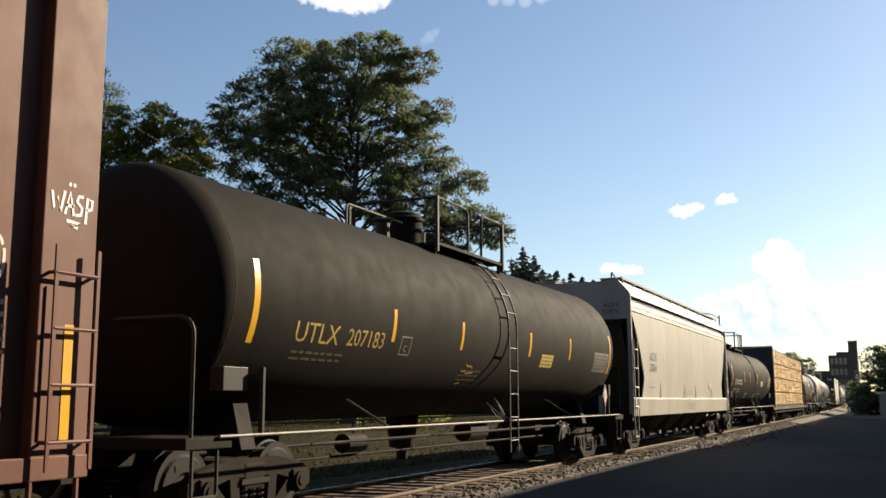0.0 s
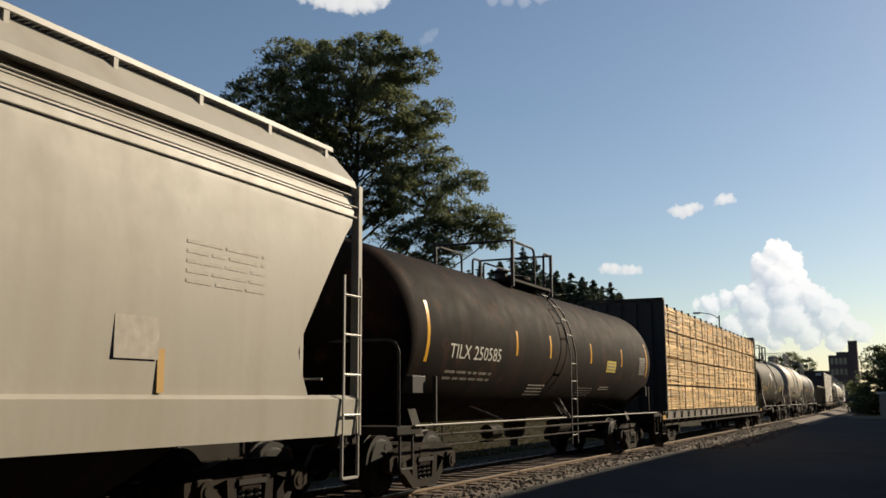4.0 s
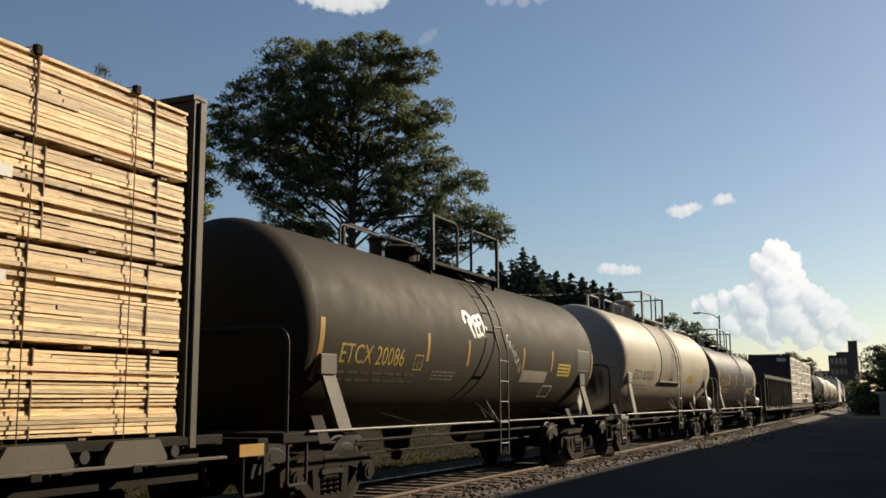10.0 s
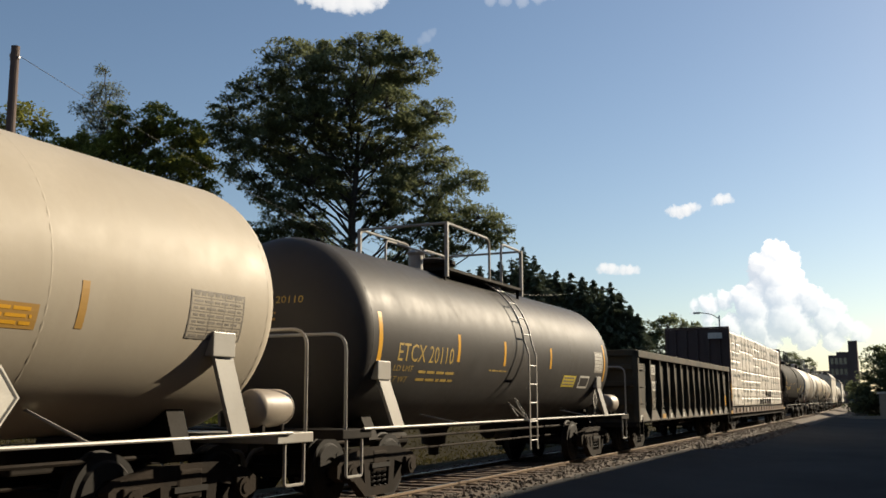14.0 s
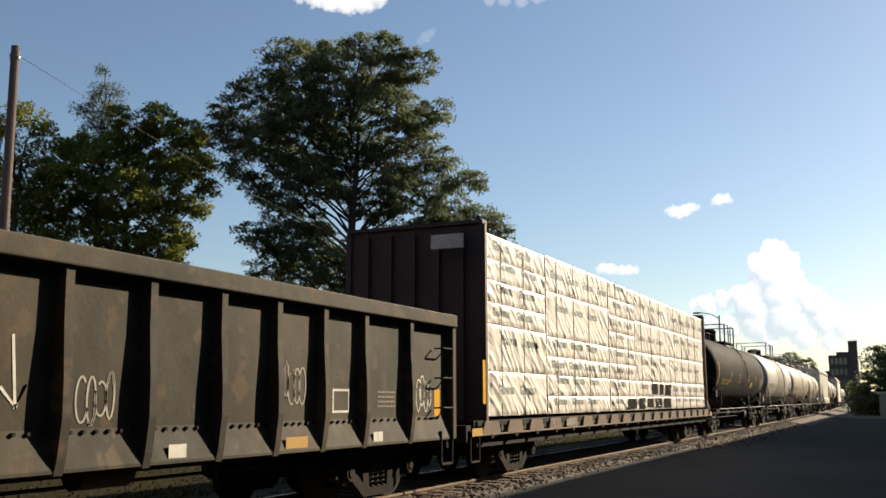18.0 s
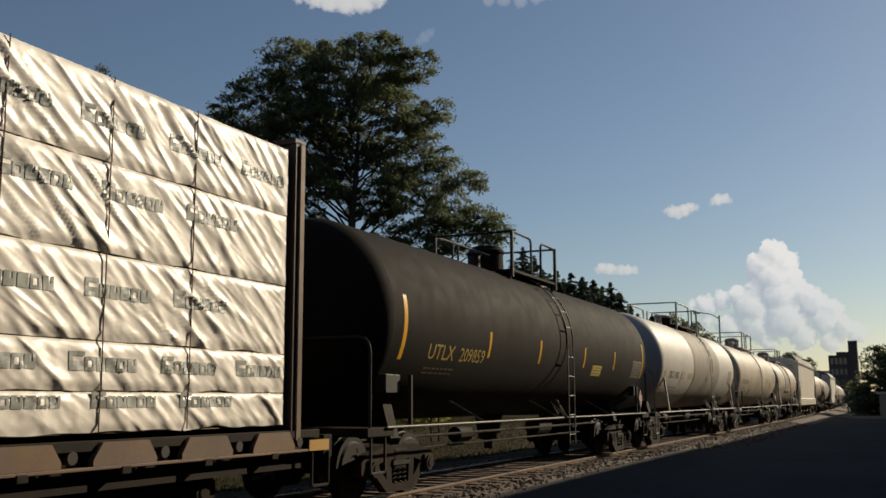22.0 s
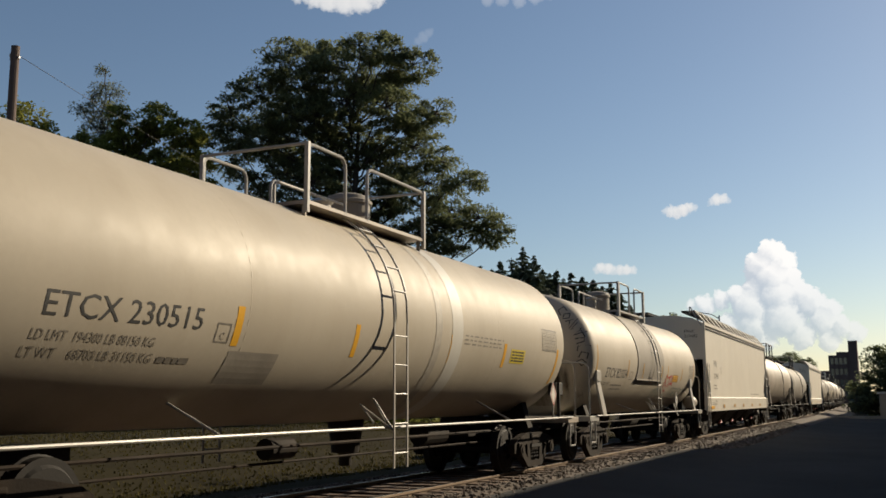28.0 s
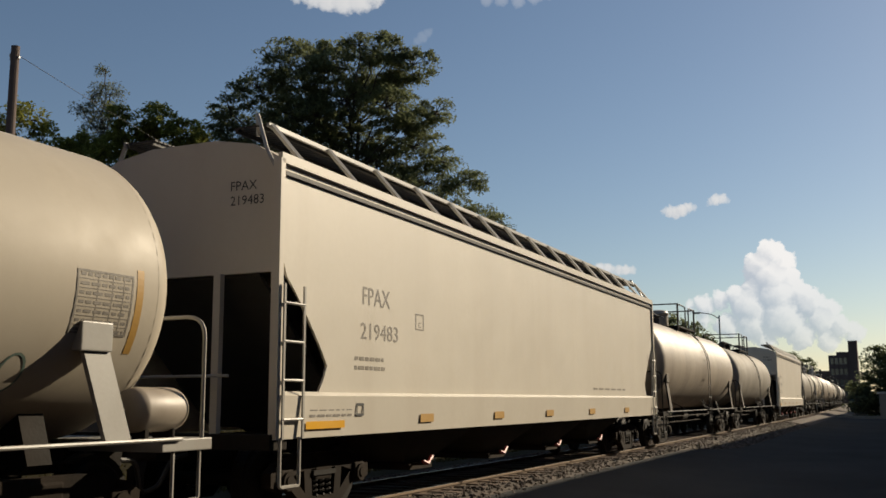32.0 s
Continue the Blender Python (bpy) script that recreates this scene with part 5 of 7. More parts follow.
broadleaf("broadleaf_tree", x, y, r, [(1.4, 14.6, 1.0), (2.6, 14.0, 0.9), (3.3, 12.9, 0.8), (3.6, 11.6, 0.6), (3.1, 10.5, 0.7), (0.1, 13.9, 1.0), (0.6, 12.5, 1.2), (2.2, 12.6, 1.2), (1.7, 11.0, 1.2), (0.1, 10.9, 1.3), (-1.5, 12.1, 1.3), (-2.7, 13.0, 0.9), (-2.8, 11.2, 1.2), (-1.7, 10.0, 1.4), (0.3, 9.0, 1.4), (2.0, 8.9, 1.1), (2.7, 9.2, 0.6),
          (-3.3, 12.0, 0.7), (-2.1, 13.4, 0.7), (-0.3, 14.8, 0.6), (-0.9, 13.4, 0.9), (-3.9, 10.0, 1.0), (-2.9, 9.0, 1.2), (-1.0, 7.6, 1.4), (1.6, 7.2, 1.4), (-2.6, 6.2, 1.4), (0.2, 5.6, 1.4), (2.2, 5.2, 1.3), (-3.8, 7.6, 1.2)],
          0.34, M_LEAF3, "dense rounded green broadleaf tree", 23, per=44, leaf=0.1, clump=0.42, dens=62, deep=1.8, flat=0.8, fork=4.2)
x, y, r = place(44.0, 52)
broadleaf("larch_tree", x, y, r, [(0.0, 18.4, 0.3), (-0.1, 17.7, 0.6), (0.3, 17.3, 0.7), (-0.6, 16.9, 0.6), (-0.1, 16.3, 0.9), (0.6, 16.5, 0.6), (-1.1, 16.4, 0.4), (0.1, 15.4, 1.0), (-0.4, 14.2, 1.1)], 0.2, M_FEATHER, "slender feathery grey-green tree", 31, per=26, leaf=0.07, clump=0.42, dens=42, deep=0.6, flat=1.2)
x, y, r = place(48.3, 47)
broadleaf("willow_tree", x, y, r, [(1.3, 14.1, 0.5), (0.6, 13.8, 0.7), (-0.2, 14.0, 0.7), (1.0, 13.2, 0.6), (0.2, 12.5, 0.8), (-0.3, 11.8, 0.9), (0.5, 11.0, 0.8), (-1.2, 13.5, 0.9), (-1.4, 11.7, 1.1), (1.2, 11.9, 0.4), (-0.6, 10.2, 1.0), (0.9, 9.6, 0.9), (-2.2, 10.2, 1.1), (-0.2, 8.4, 1.1), (-2.8, 12.6, 1.0)], 0.3, M_LEAF2, "yellow-green willow behind the pole", 37, per=26, leaf=0.1, clump=0.45, dens=44, flat=1.4, fork=6.5)


def spruce(x, y, h, seed, base=0.0):
    rs = np.random.RandomState(seed)
    tree = thing("spruce_tree", "dark narrow spruce with drooping boughs", "tree", "spruces beyond the track")
    tree.location = (x, y, G + base)
    wood = bmesh.new()
    limb(wood, (0, 0, -0.2), (0, 0, h), 0.2, 0.02, seed, 5, 0.01)
    pl = []
    z = h * 0.12
    while z < h - 0.1:
        k = (1 - z / h)
        rad = 0.36 * h * k ** 0.8 * (0.55 + 0.75 * rs.rand()) + 0.03
        for j in range(5):
            a = rs.rand() * 6.3
            ln = rad * (0.45 + 0.8 * rs.rand())
            tip = np.array((math.cos(a) * ln, math.sin(a) * ln, z - ln * rs.uniform(0.0, 0.4)))
            if j % 2:
                limb(wood, (0, 0, z), tuple(tip), 0.03, 0.008, seed + j, 2, 0.02)
            m = int(26 + 24 * k)
            t = 0.15 + 0.85 * rs.rand(m)
            q = np.array((0, 0, z)) + (tip - np.array((0, 0, z))) * t[:, None] + rs.normal(size=(m, 3)) * (0.03 + 0.22 * k)
            pl += [(*q[i], 0.07 + 0.1 * min(1, k * 4), (0.14 + 0.22 * min(1, k * 4)) * (1.1 - 0.4 * t[i]), 0.2, a - 1.57 + rs.normal() * 0.5, -0.35 + rs.normal() * 0.3) for i in range(m)]
        z += h * 0.013 * (0.5 + rs.rand())
    part("trunk", wood, M_BARK, tree)
    scatter_mesh("crown", LEAF_V, [(0, 1, 2, 3)], pl, M_NEEDLE, parent=tree, kind="")


for i, (az, d, h) in enumerate([(21.07, 95, 15.3), (20.41, 96, 15.6), (19.74, 95, 16.6), (19.09, 94, 15.8), (18.61, 95, 14.5), (17.8, 96, 14.3), (16.98, 95, 14.0), (16.34, 94, 13.6), (15.7, 96, 13.3), (14.73, 95, 13.0), (14.27, 96, 12.1), (13.66, 95, 10.8), (13.26, 95, 10.0), (21.58, 95, 14.5), (22.24, 97, 14.8), (22.9, 96, 14.4), (20.1, 99, 14.9), (18.2, 99, 13.9), (17.4, 99, 13.4), (15.2, 99, 12.6)]):
    x, y, r = place(az, d)
    spruce(x, y, h * d / 95, 50 + i)
for i, (az, d, lobes) in enumerate([(11.6, 120, [(-2.6, 9.2, 2.0), (0, 10.2, 2.2), (2.6, 9.0, 2.0), (4.4, 7.2, 1.8), (-1.4, 6.4, 2.6), (2.0, 5.4, 2.6), (-4.0, 6.2, 2.0)]),
                                    (8.6, 150, [(-3.0, 6.0, 2.2), (0, 6.8, 2.2), (3.0, 6.2, 2.2), (0, 3.6, 2.6)]),
                                    (4.9, 230, [(-3.6, 9.0, 2.2), (-1.0, 10.0, 2.2), (2.0, 8.8, 2.2), (-2, 6, 3), (2.0, 5.4, 3)]),
                                    (0.2, 120, [(-1.3, 6.2, 1.3), (0.2, 6.6, 1.4), (1.8, 6.4, 1.6), (-1.8, 4.6, 1.4), (0.4, 4.6, 2.0), (2.4, 4.2, 2.2), (-2.7, 2.6, 1.7), (-0.6, 2.4, 2.0), (1.8, 2.2, 2.2), (-3.4, 1.4, 1.6), (-1.6, 1.2, 1.6), (0.6, 1.0, 1.6)])]):
    x, y, r = place(az, d)
    broadleaf("broadleaf_tree", x, y, r, lobes, 0.28, M_LEAF, "distant dark green broadleaf tree by the line", 70 + i, per=12, leaf=0.2, clump=0.75, dens=44, flat=0.8)
# shrubs that close the view under the trees
pl = []
for _ in range(9000):
    az = 24 + 34 * rs.rand()
    d = 56 + 14 * rs.rand()
    x, y, _r = place(az, d)
    h = 1.2 + 1.6 * noise.noise(Vector((az * 0.9, 0, 0))) + 0.8
    pl.append((x, y, G + 0.4 + max(0.2, h) * rs.rand(), 0.3, 0.3, 0.3, rs.rand() * 6.3, rs.uniform(-1, 1)))
scatter_mesh("hedge", LEAF_V, [(0, 1, 2, 3)], pl, M_LEAF3, "low tangled shrubs along the bank", "shrubs")

# ---- pole, wire, street lamp ----
px, py, _r = place(48.75, 33)
pole = thing("utility_pole", "weathered round timber utility pole", "pole")
pole.location = (px, py, G + 0.4)
part("pole_shaft", T([(0, 0, -0.3), (0, 0, 6), (0, 0, 12.65)], 0.17, 14, 0.135), M_POLE, pole)
part("insulator", lathe_z(bmesh.new(), [(12.3, 0.03), (12.34, 0.06), (12.42, 0.06), (12.46, 0.03)], 10, -0.17, 0), M_GALV, pole)
part("wire_clamp", B(-0.2, 0.2, -0.03, 0.03, 12.22, 12.3), M_GALV, pole)
lx, ly, _r = place(8.77, 94)
lamp = thing("street_lamp", "grey steel street lamp with a long arm", "street lamp")
lamp.location = (lx, ly, G + 0.3)
part("mast", T([(0, 0, -0.2), (0, 0, 9.2)], 0.11, 12, 0.07), M_GALV, lamp)
part("arm", T(rounded([(0, 0, 8.9), (-0.7, -0.1, 9.35), (-1.7, -0.2, 9.5)], 0.6), 0.04, 8), M_GALV, lamp)
head = part("lamp_head", B(-2.3, -1.6, -0.32, -0.06, 9.42, 9.56, 0.03), M_GALV, lamp)
part("lens", B(-2.24, -1.75, -0.28, -0.1, 9.38, 9.42), M_LENS, head)


def cable(name, a, b, sag, r, label):
    a, b = Vector(a), Vector(b)
    pts = [a.lerp(b, i / 40) - Vector((0, 0, sag * 4 * (i / 40) * (1 - i / 40))) for i in range(41)]
    return tagged(part(name, T(pts, r, 5), M_WIRE, None), label, "cable")


x2, y2, _r = place(16.0, 100)
cable("overhead_wire", (px, py, 12.4), (x2, y2, 12.5), 3.2, 0.009, "thin slack overhead wire")

# ---- buildings at the far end ----
def block(parent, name, x0, x1, y0, y1, z0, z1, mat):
    return part(name, B(x0, x1, y0, y1, z0, z1), mat, parent)


bx, by, _r = place(2.45, 400)
mill = thing("brick_building", "dark brick mill with a stair tower", "building")
mill.location = (bx, by, G)
wall = block(mill, "wall", -5.2, 4.9, 0, 14, 0, 18.2, M_BRICK)
block(mill, "upper_storey", -2.4, 4.9, 0.6, 14, 18.2, 19.4, M_BRICK)
block(mill, "tower", 1.9, 5.0, -0.4, 5, 0, 23.2, M_BRICK)
block(mill, "parapet", 1.8, 5.1, -0.5, 5.1, 23.2, 23.5, M_CONCRETE)
block(mill, "annex", -14, -5.2, 2, 14, 0, 12.5, M_BRICK)
for i in range(4):
    for j in range(4):
        w = block(mill, "window", -4.5 + i * 1.55, -3.5 + i * 1.55, -0.06, 0.02, 3 + j * 4, 5.1 + j * 4, M_GLASS)
        block(w, "sill", -4.6 + i * 1.55, -3.4 + i * 1.55, -0.14, 0.02, 2.85 + j * 4, 3 + j * 4, M_CONCRETE)
x, y, _r = place(1.7, 150)
shed = thing("metal_shed", "faded teal metal shed at the end of the lot", "shed")
shed.location = (x, y, G)
block(shed, "wall", -1.5, 1.2, 0, 5, 0, 3.9, M_TEAL)
block(shed, "roof", -1.65, 1.35, -0.15, 5.2, 3.9, 4.05, M_TEAL)
for k in range(6):
    block(shed, "cladding_rib", -1.4 + k * 0.45, -1.34 + k * 0.45, -0.04, 0, 0.1, 3.85, M_TEAL)
x, y, _r = place(0.35, 110)
hut = thing("masonry_hut", "low cream masonry building with a flat roof", "building")
hut.location = (x, y, G)
block(hut, "wall", -0.9, 5.0, 0, 6, 0, 2.35, M_CREAMWALL)
block(hut, "roof", -1.05, 5.2, -0.2, 6.2, 2.35, 2.55, M_LETTERW)
block(hut, "door", 0.1, 0.9, -0.03, 0.02, 0.1, 1.95, M_FRAME)
kerb = tagged(part("kerb", B(-5.0, 0.5, 98.0, 98.25, -0.4, -0.1, 0.02), M_CONCRETE, None), "pale concrete kerb across the end of the lot", "kerb", kind="structure")

# ---- unseen brick blocks, added to cut sky light and to shade the lot ----
for nm, lab, x0, x1, y0, y1, h in (("brick_depot", "unseen plain brick block added behind the lot to cut sky light", -4.6, 2.2, -26, -7, 20.0), ("brick_warehouse", "unseen plain brick block added across the track to cut sky light", -34.0, -12.4, -60, -3, 18.0)):
    d = thing(nm, lab, "building")
    part("wall", B(x0, x1, y0, y1, G - 0.1, h), M_BRICK, d)
    part("roof", B(x0 - 0.2, x1 + 0.2, y0, y1 + 0.2, h, h + 0.3), M_FRAME, d)
# long unseen block on the camera's side, its height set to shade the lot
sun_block = thing("brick_depot", "long plain unseen brick block added beside the lot to shade it", "building")
for k, (y0, y1, h) in enumerate(((-60, 49, 7.6), (49.01, 170, 7.5))):
    wall = part("wall", B(2.4, 14.0, y0, y1, G - 0.1, h), M_BRICK, sun_block)
    part("roof", B(2.2, 14.2, y0, y1 + 0.2, h, h + 0.25), M_FRAME, sun_block)
    for j in range(6):
        yy = y0 + (y1 - y0) * (j + 0.5) / 6
        part("window", B(2.36, 2.41, yy - 0.8, yy + 0.8, 1.4, 3.4), M_GLASS, wall)

# ---- clouds: a far backdrop that drifts slowly ----
CLOUDS = []


def cloud(az, elev, d, puffs, seed, label, soft=0.22, grey=0.5, thick=1.0, detail=0.006, bright=0.85, ragged=1.5, haze=0.0):
    """A far glowing sheet of vapour; puffs: (across, up, radius) in metres."""
    a, e = radians(az), radians(elev)
    c = Vector((-math.sin(a) * d, math.cos(a) * d, EYE[2] + math.tan(e) * d))
    right = Vector((math.cos(a), math.sin(a), 0))
    m = bpy.data.materials.new("glowing_cloud_sheet")
    m.use_nodes = True
    n, l = m.node_tree.nodes, m.node_tree.links
    n.remove(n["Principled BSDF"])
    tc = n.new("ShaderNodeTexCoord")

    def calc(op, p, q):
        k = n.new("ShaderNodeMath")
        k.operation = op
        for i, v in enumerate((p, q)):
            if isinstance(v, (int, float)):
                k.inputs[i].default_value = v
            else:
                l.new(v, k.inputs[i])
        return k.outputs[0]

    def spread(v, lo, hi, smooth=False):
        r = n.new("ShaderNodeMapRange")
        r.interpolation_type = "SMOOTHSTEP" if smooth else "LINEAR"
        r.inputs["From Min"].default_value, r.inputs["From Max"].default_value = lo, hi
        l.new(v, r.inputs["Value"])
        return r.outputs[0]

    big = max(p[2] for p in puffs)
    bend = n.new("ShaderNodeTexNoise")
    bend.inputs["Scale"].default_value, bend.inputs["Detail"].default_value, bend.inputs["Roughness"].default_value = detail, 7, 0.62
    l.new(tc.outputs["Object"], bend.inputs["Vector"])
    push = n.new("ShaderNodeVectorMath")
    push.operation = "MULTIPLY_ADD"
    l.new(bend.outputs["Color"], push.inputs[0])
    push.inputs[1].default_value = (big * ragged, 0, big * ragged)
    back = n.new("ShaderNodeVectorMath")
    l.new(tc.outputs["Object"], back.inputs[0])
    back.inputs[1].default_value = (-big * ragged / 2, 0, -big * ragged / 2)
    l.new(back.outputs[0], push.inputs[2])

    def heap(at):
        """How far the heap of balls stands out at a place."""
        top = None
        for u, v, r in puffs:
            dist = n.new("ShaderNodeVectorMath")
            dist.operation = "DISTANCE"
            l.new(at, dist.inputs[0])
            dist.inputs[1].default_value = (u, 0, v)
            k = calc("DIVIDE", dist.outputs["Value"], r * 1.3)
            one = calc("MULTIPLY", calc("POWER", calc("MAXIMUM", calc("SUBTRACT", 1.0, calc("MULTIPLY", k, k)), 0.0), 0.5), r / big)
            top = one if top is None else calc("MAXIMUM", top, one)
        return top

    dens = heap(push.outputs[0])
    ahead = n.new("ShaderNodeVectorMath")
    l.new(push.outputs[0], ahead.inputs[0])
    ahead.inputs[1].default_value = (big * 0.35, 0, big * 0.4)
    split = n.new("ShaderNodeSeparateXYZ")
    l.new(tc.outputs["Object"], split.inputs[0])
    low = spread(split.outputs[2], max(p[1] for p in puffs) * 0.8, min(p[1] for p in puffs))
    alpha = calc("MULTIPLY", calc("MULTIPLY", spread(dens, 0.04, 0.04 + soft, True), thick), calc("SUBTRACT", 1.0, calc("MULTIPLY", low, haze)))
    # sunlit and shaded sides of the heap, put into the glow's colour
    turned = spread(calc("SUBTRACT", heap(ahead.outputs[0]), dens), -0.25, 0.3, True)
    shade = calc("MULTIPLY", calc("ADD", calc("MULTIPLY", turned, 0.8), calc("MULTIPLY", low, 0.3)), grey)
    mix = n.new("ShaderNodeMix")
    mix.data_type = "RGBA"
    l.new(shade, mix.inputs[0])
    mix.inputs[6].default_value, mix.inputs[7].default_value = (1.0, 0.97, 0.93, 1), (0.46, 0.52, 0.6, 1)
    em = n.new("ShaderNodeEmission")
    l.new(mix.outputs[2], em.inputs[0])
    em.inputs[1].default_value = bright
    tr = n.new("ShaderNodeBsdfTransparent")
    ms = n.new("ShaderNodeMixShader")
    l.new(alpha, ms.inputs[0])
    l.new(tr.outputs[0], ms.inputs[1])
    l.new(em.outputs[0], ms.inputs[2])
    l.new(ms.outputs[0], n["Material Output"].inputs["Surface"])
    u0, u1 = min(p[0] - 1.6 * p[2] for p in puffs), max(p[0] + 1.6 * p[2] for p in puffs)
    v0, v1 = min(p[1] - 1.6 * p[2] for p in puffs), max(p[1] + 1.6 * p[2] for p in puffs)
    bm = bmesh.new()
    bm.faces.new([bm.verts.new(p) for p in ((u0, 0, v0), (u1, 0, v0), (u1, 0, v1), (u0, 0, v1))])
    ob = part("cloud_backdrop", bm, m, None)
    tagged(ob, label, "cloud", "clouds", "structure")
    ob.visible_shadow = False
    CLOUDS.append((ob, c, right, math.degrees(a)))
    return ob


cloud(5.4, 4.5, 2600, [(-1, 161, 30), (-27, 133, 33), (20, 135, 30), (-48, 117, 21), (-2, 101, 39), (32, 96, 27), (-44, 74, 27), (-85, 54, 27), (-127, 48, 21), (-169, 35, 21), (-205, 29, 15), (-59, 31, 36), (10, 57, 39), (56, 56, 30), (88, 33, 30), (126, 18, 24), (111, -9, 30), (149, -24, 24), (186, -46, 21), (20, 0, 42), (-48, -19, 33), (-116, -17, 27), (57, -43, 30), (-23, -55, 24), (121, -58, 24), (-171, -1, 18)], 1, "tall white cumulus cloud with a grey base", 0.4, 1.0, detail=0.03, bright=0.92, ragged=1.25, haze=0.35)
cloud(9.6, 10.6, 2610, [(-66, 4, 10), (-54, 0, 13), (-40, -3, 14), (-25, 2, 15), (-10, 8, 13), (5, 8, 9), (50, 20, 10), (63, 26, 13), (77, 26, 12), (88, 24, 8)], 2, "small white puffs of fair-weather cloud", 1.0, 0.3, 0.95, 0.06, 0.8, ragged=1.9)
cloud(14.0, 7.4, 2620, [(-50, 2, 9), (-38, 6, 13), (-22, 4, 13), (-8, 0, 10), (10, 0, 12), (26, -1, 13), (42, -2, 10)], 3, "thin pale streak of fair-weather cloud", 1.0, 0.2, 0.85, 0.06, 0.78, ragged=1.9)
cloud(30.6, 22.9, 2630, [(-130, 34, 26), (-95, 22, 30), (-55, 12, 34), (-15, 4, 36), (30, -2, 36), (70, 2, 36), (105, 22, 34)], 4, "white cloud high above the trees", 0.9, 0.3, 0.95, 0.03, 0.8, ragged=1.5)
cloud(20.0, 22.6, 2640, [(-60, 20, 16), (-20, 16, 18), (30, 12, 18), (80, 20, 18), (110, 26, 14)], 5, "faint wisp of high cloud", 1.0, 0.2, 0.22, 0.02, ragged=2.6)
cloud(25.2, 20.9, 2650, [(-14, -12, 12), (0, 0, 14), (16, 12, 12)], 6, "faint wisp of high cloud", 1.0, 0.2, 0.12, 0.06, ragged=2.0)

# ---- the train, wagon by wagon ----
TRAIN = []


def add(made):
    TRAIN.append(made)
    return made


def words(car, sc, text, s0, s1, z0, z1, mat, tank=None, x=None, name="stencil_lettering", label=""):
    """Lettering fitted between two places along the train and two heights."""
    vs, fs = lettering(text, 1.0)
    w, h = max(v[0] for v in vs), max(v[1] for v in vs)
    hh = z1 - z0 if not tank else tank[0] * (math.asin((z1 - tank[1]) / tank[0]) - math.asin((z0 - tank[1]) / tank[0]))
    return paint(car, name, ([(u / w * (s1 - s0), v / h * hh) for u, v in vs], fs), mat, s0 - sc, z0, x=x, tank=tank, label=label or "stencilled " + text)


def marks(car, sc, s0, s1, z0, z1, lines, mat, tank=None, x=None, seed=1, count=5, fill=0.4, name="stencil_text"):
    return paint(car, name, bars(s1 - s0, z1 - z0, lines, fill, count, seed), mat, s0 - sc, z0, x=x, tank=tank)


def panel(car, sc, s0, s1, z0, z1, mat, ink, lines, tank=None, x=None, seed=1, name="data_panel"):
    """A painted panel with a frame of ink and lines of unreadable print."""
    p = paint(car, name, rect(s1 - s0, z1 - z0), mat, s0 - sc, z0, x=x, tank=tank)
    kw = dict(tank=(tank[0] + 0.002, tank[1]) if tank else None, x=x + 0.004 if x else None, parent=p)
    w, h = s1 - s0, z1 - z0
    if lines >= 6:
        rules = [[(0.01, h * k / lines), (w - 0.01, h * k / lines)] for k in range(1, lines)] + [[(w * q, 0.01), (w * q, h - 0.01)] for q in (0.36, 0.62, 0.82)]
        paint(car, "ruling", strokes(rules, 0.008), ink, s0 - sc, z0, **kw)["kind"] = "stuff"
        paint(car, "panel_frame", hollow(w, h, 0.02), ink, s0 - sc, z0, **kw)
        paint(car, "print", bars(w * 0.88, h, lines, 0.34, 5, seed), ink, s0 - sc + w * 0.06, z0, **kw)
    else:
        paint(car, "print", bars(w * 0.86, h * 0.84, lines, 0.5, 3, seed), ink, s0 - sc + w * 0.07, z0 + h * 0.08, **kw)
    return p


def head_words(car, sc, text, t0, tank, mat):
    """The wagon's mark and lines of small print on its dished end."""
    vs, fs = lettering(text, 0.09)
    w = max(v[0] for v in vs)
    head_mark(car, ([(u * 0.85 / w, v * 1.15) for u, v in vs], fs), mat, t0 - sc, *tank, -0.22, 0.4, "stencilled " + text)
    head_mark(car, bars(0.42, 0.17, 2, 0.4, 3, 5), M_FAINT if mat is M_LETTERK else M_FADED, t0 - sc, *tank, -0.18, 0.14, "", "head_print")


def square_c(car, sc, s0, s1, z0, z1, mat, tank=None, x=None):
    p = paint(car, "plate_mark", hollow(s1 - s0, z1 - z0, 0.018), mat, s0 - sc, z0, x=x, tank=tank)
    w, h = s1 - s0, z1 - z0
    words(car, sc, "C", s0 + w * 0.35, s0 + w * 0.65, z0 + h * 0.15, z0 + h * 0.5, mat, tank, x, "plate_letter", "letter C")


def placard(car, sc, s, z, mat, ink, number="", x=1.54):
    """A diamond hazard placard on a plate."""
    p = part("hazard_placard", P([(s - sc - 0.2, z), (s - sc, z - 0.26), (s - sc + 0.2, z), (s - sc, z + 0.26)], "x", x - 0.012, x), mat, car, "diamond hazard placard")
    part("placard_stay", T([(x - 0.02, s - sc, z - 0.2), (x - 0.02, s - sc, 1.05)], 0.016, 6), M_PALEIRON, p)
    bm = flat_bm(*hollow(0.27, 0.27, 0.02))
    for v in bm.verts:
        u, w = v.co.x - 0.135, v.co.y - 0.135
        v.co = (x + 0.003, s - sc + (u - w) * 0.66, z + (u + w) * 0.86)
    part("placard_border", bm, ink, p)
    if number:
        part("placard_field", B(x - 0.002, x + 0.004, s - sc - 0.13, s - sc + 0.13, z - 0.07, z + 0.07), M_LETTERW, p)
        words(car, sc, number, s - 0.11, s + 0.11, z - 0.045, z + 0.045, M_LETTERK, None, x + 0.007, "placard_number", "number " + number).parent = p


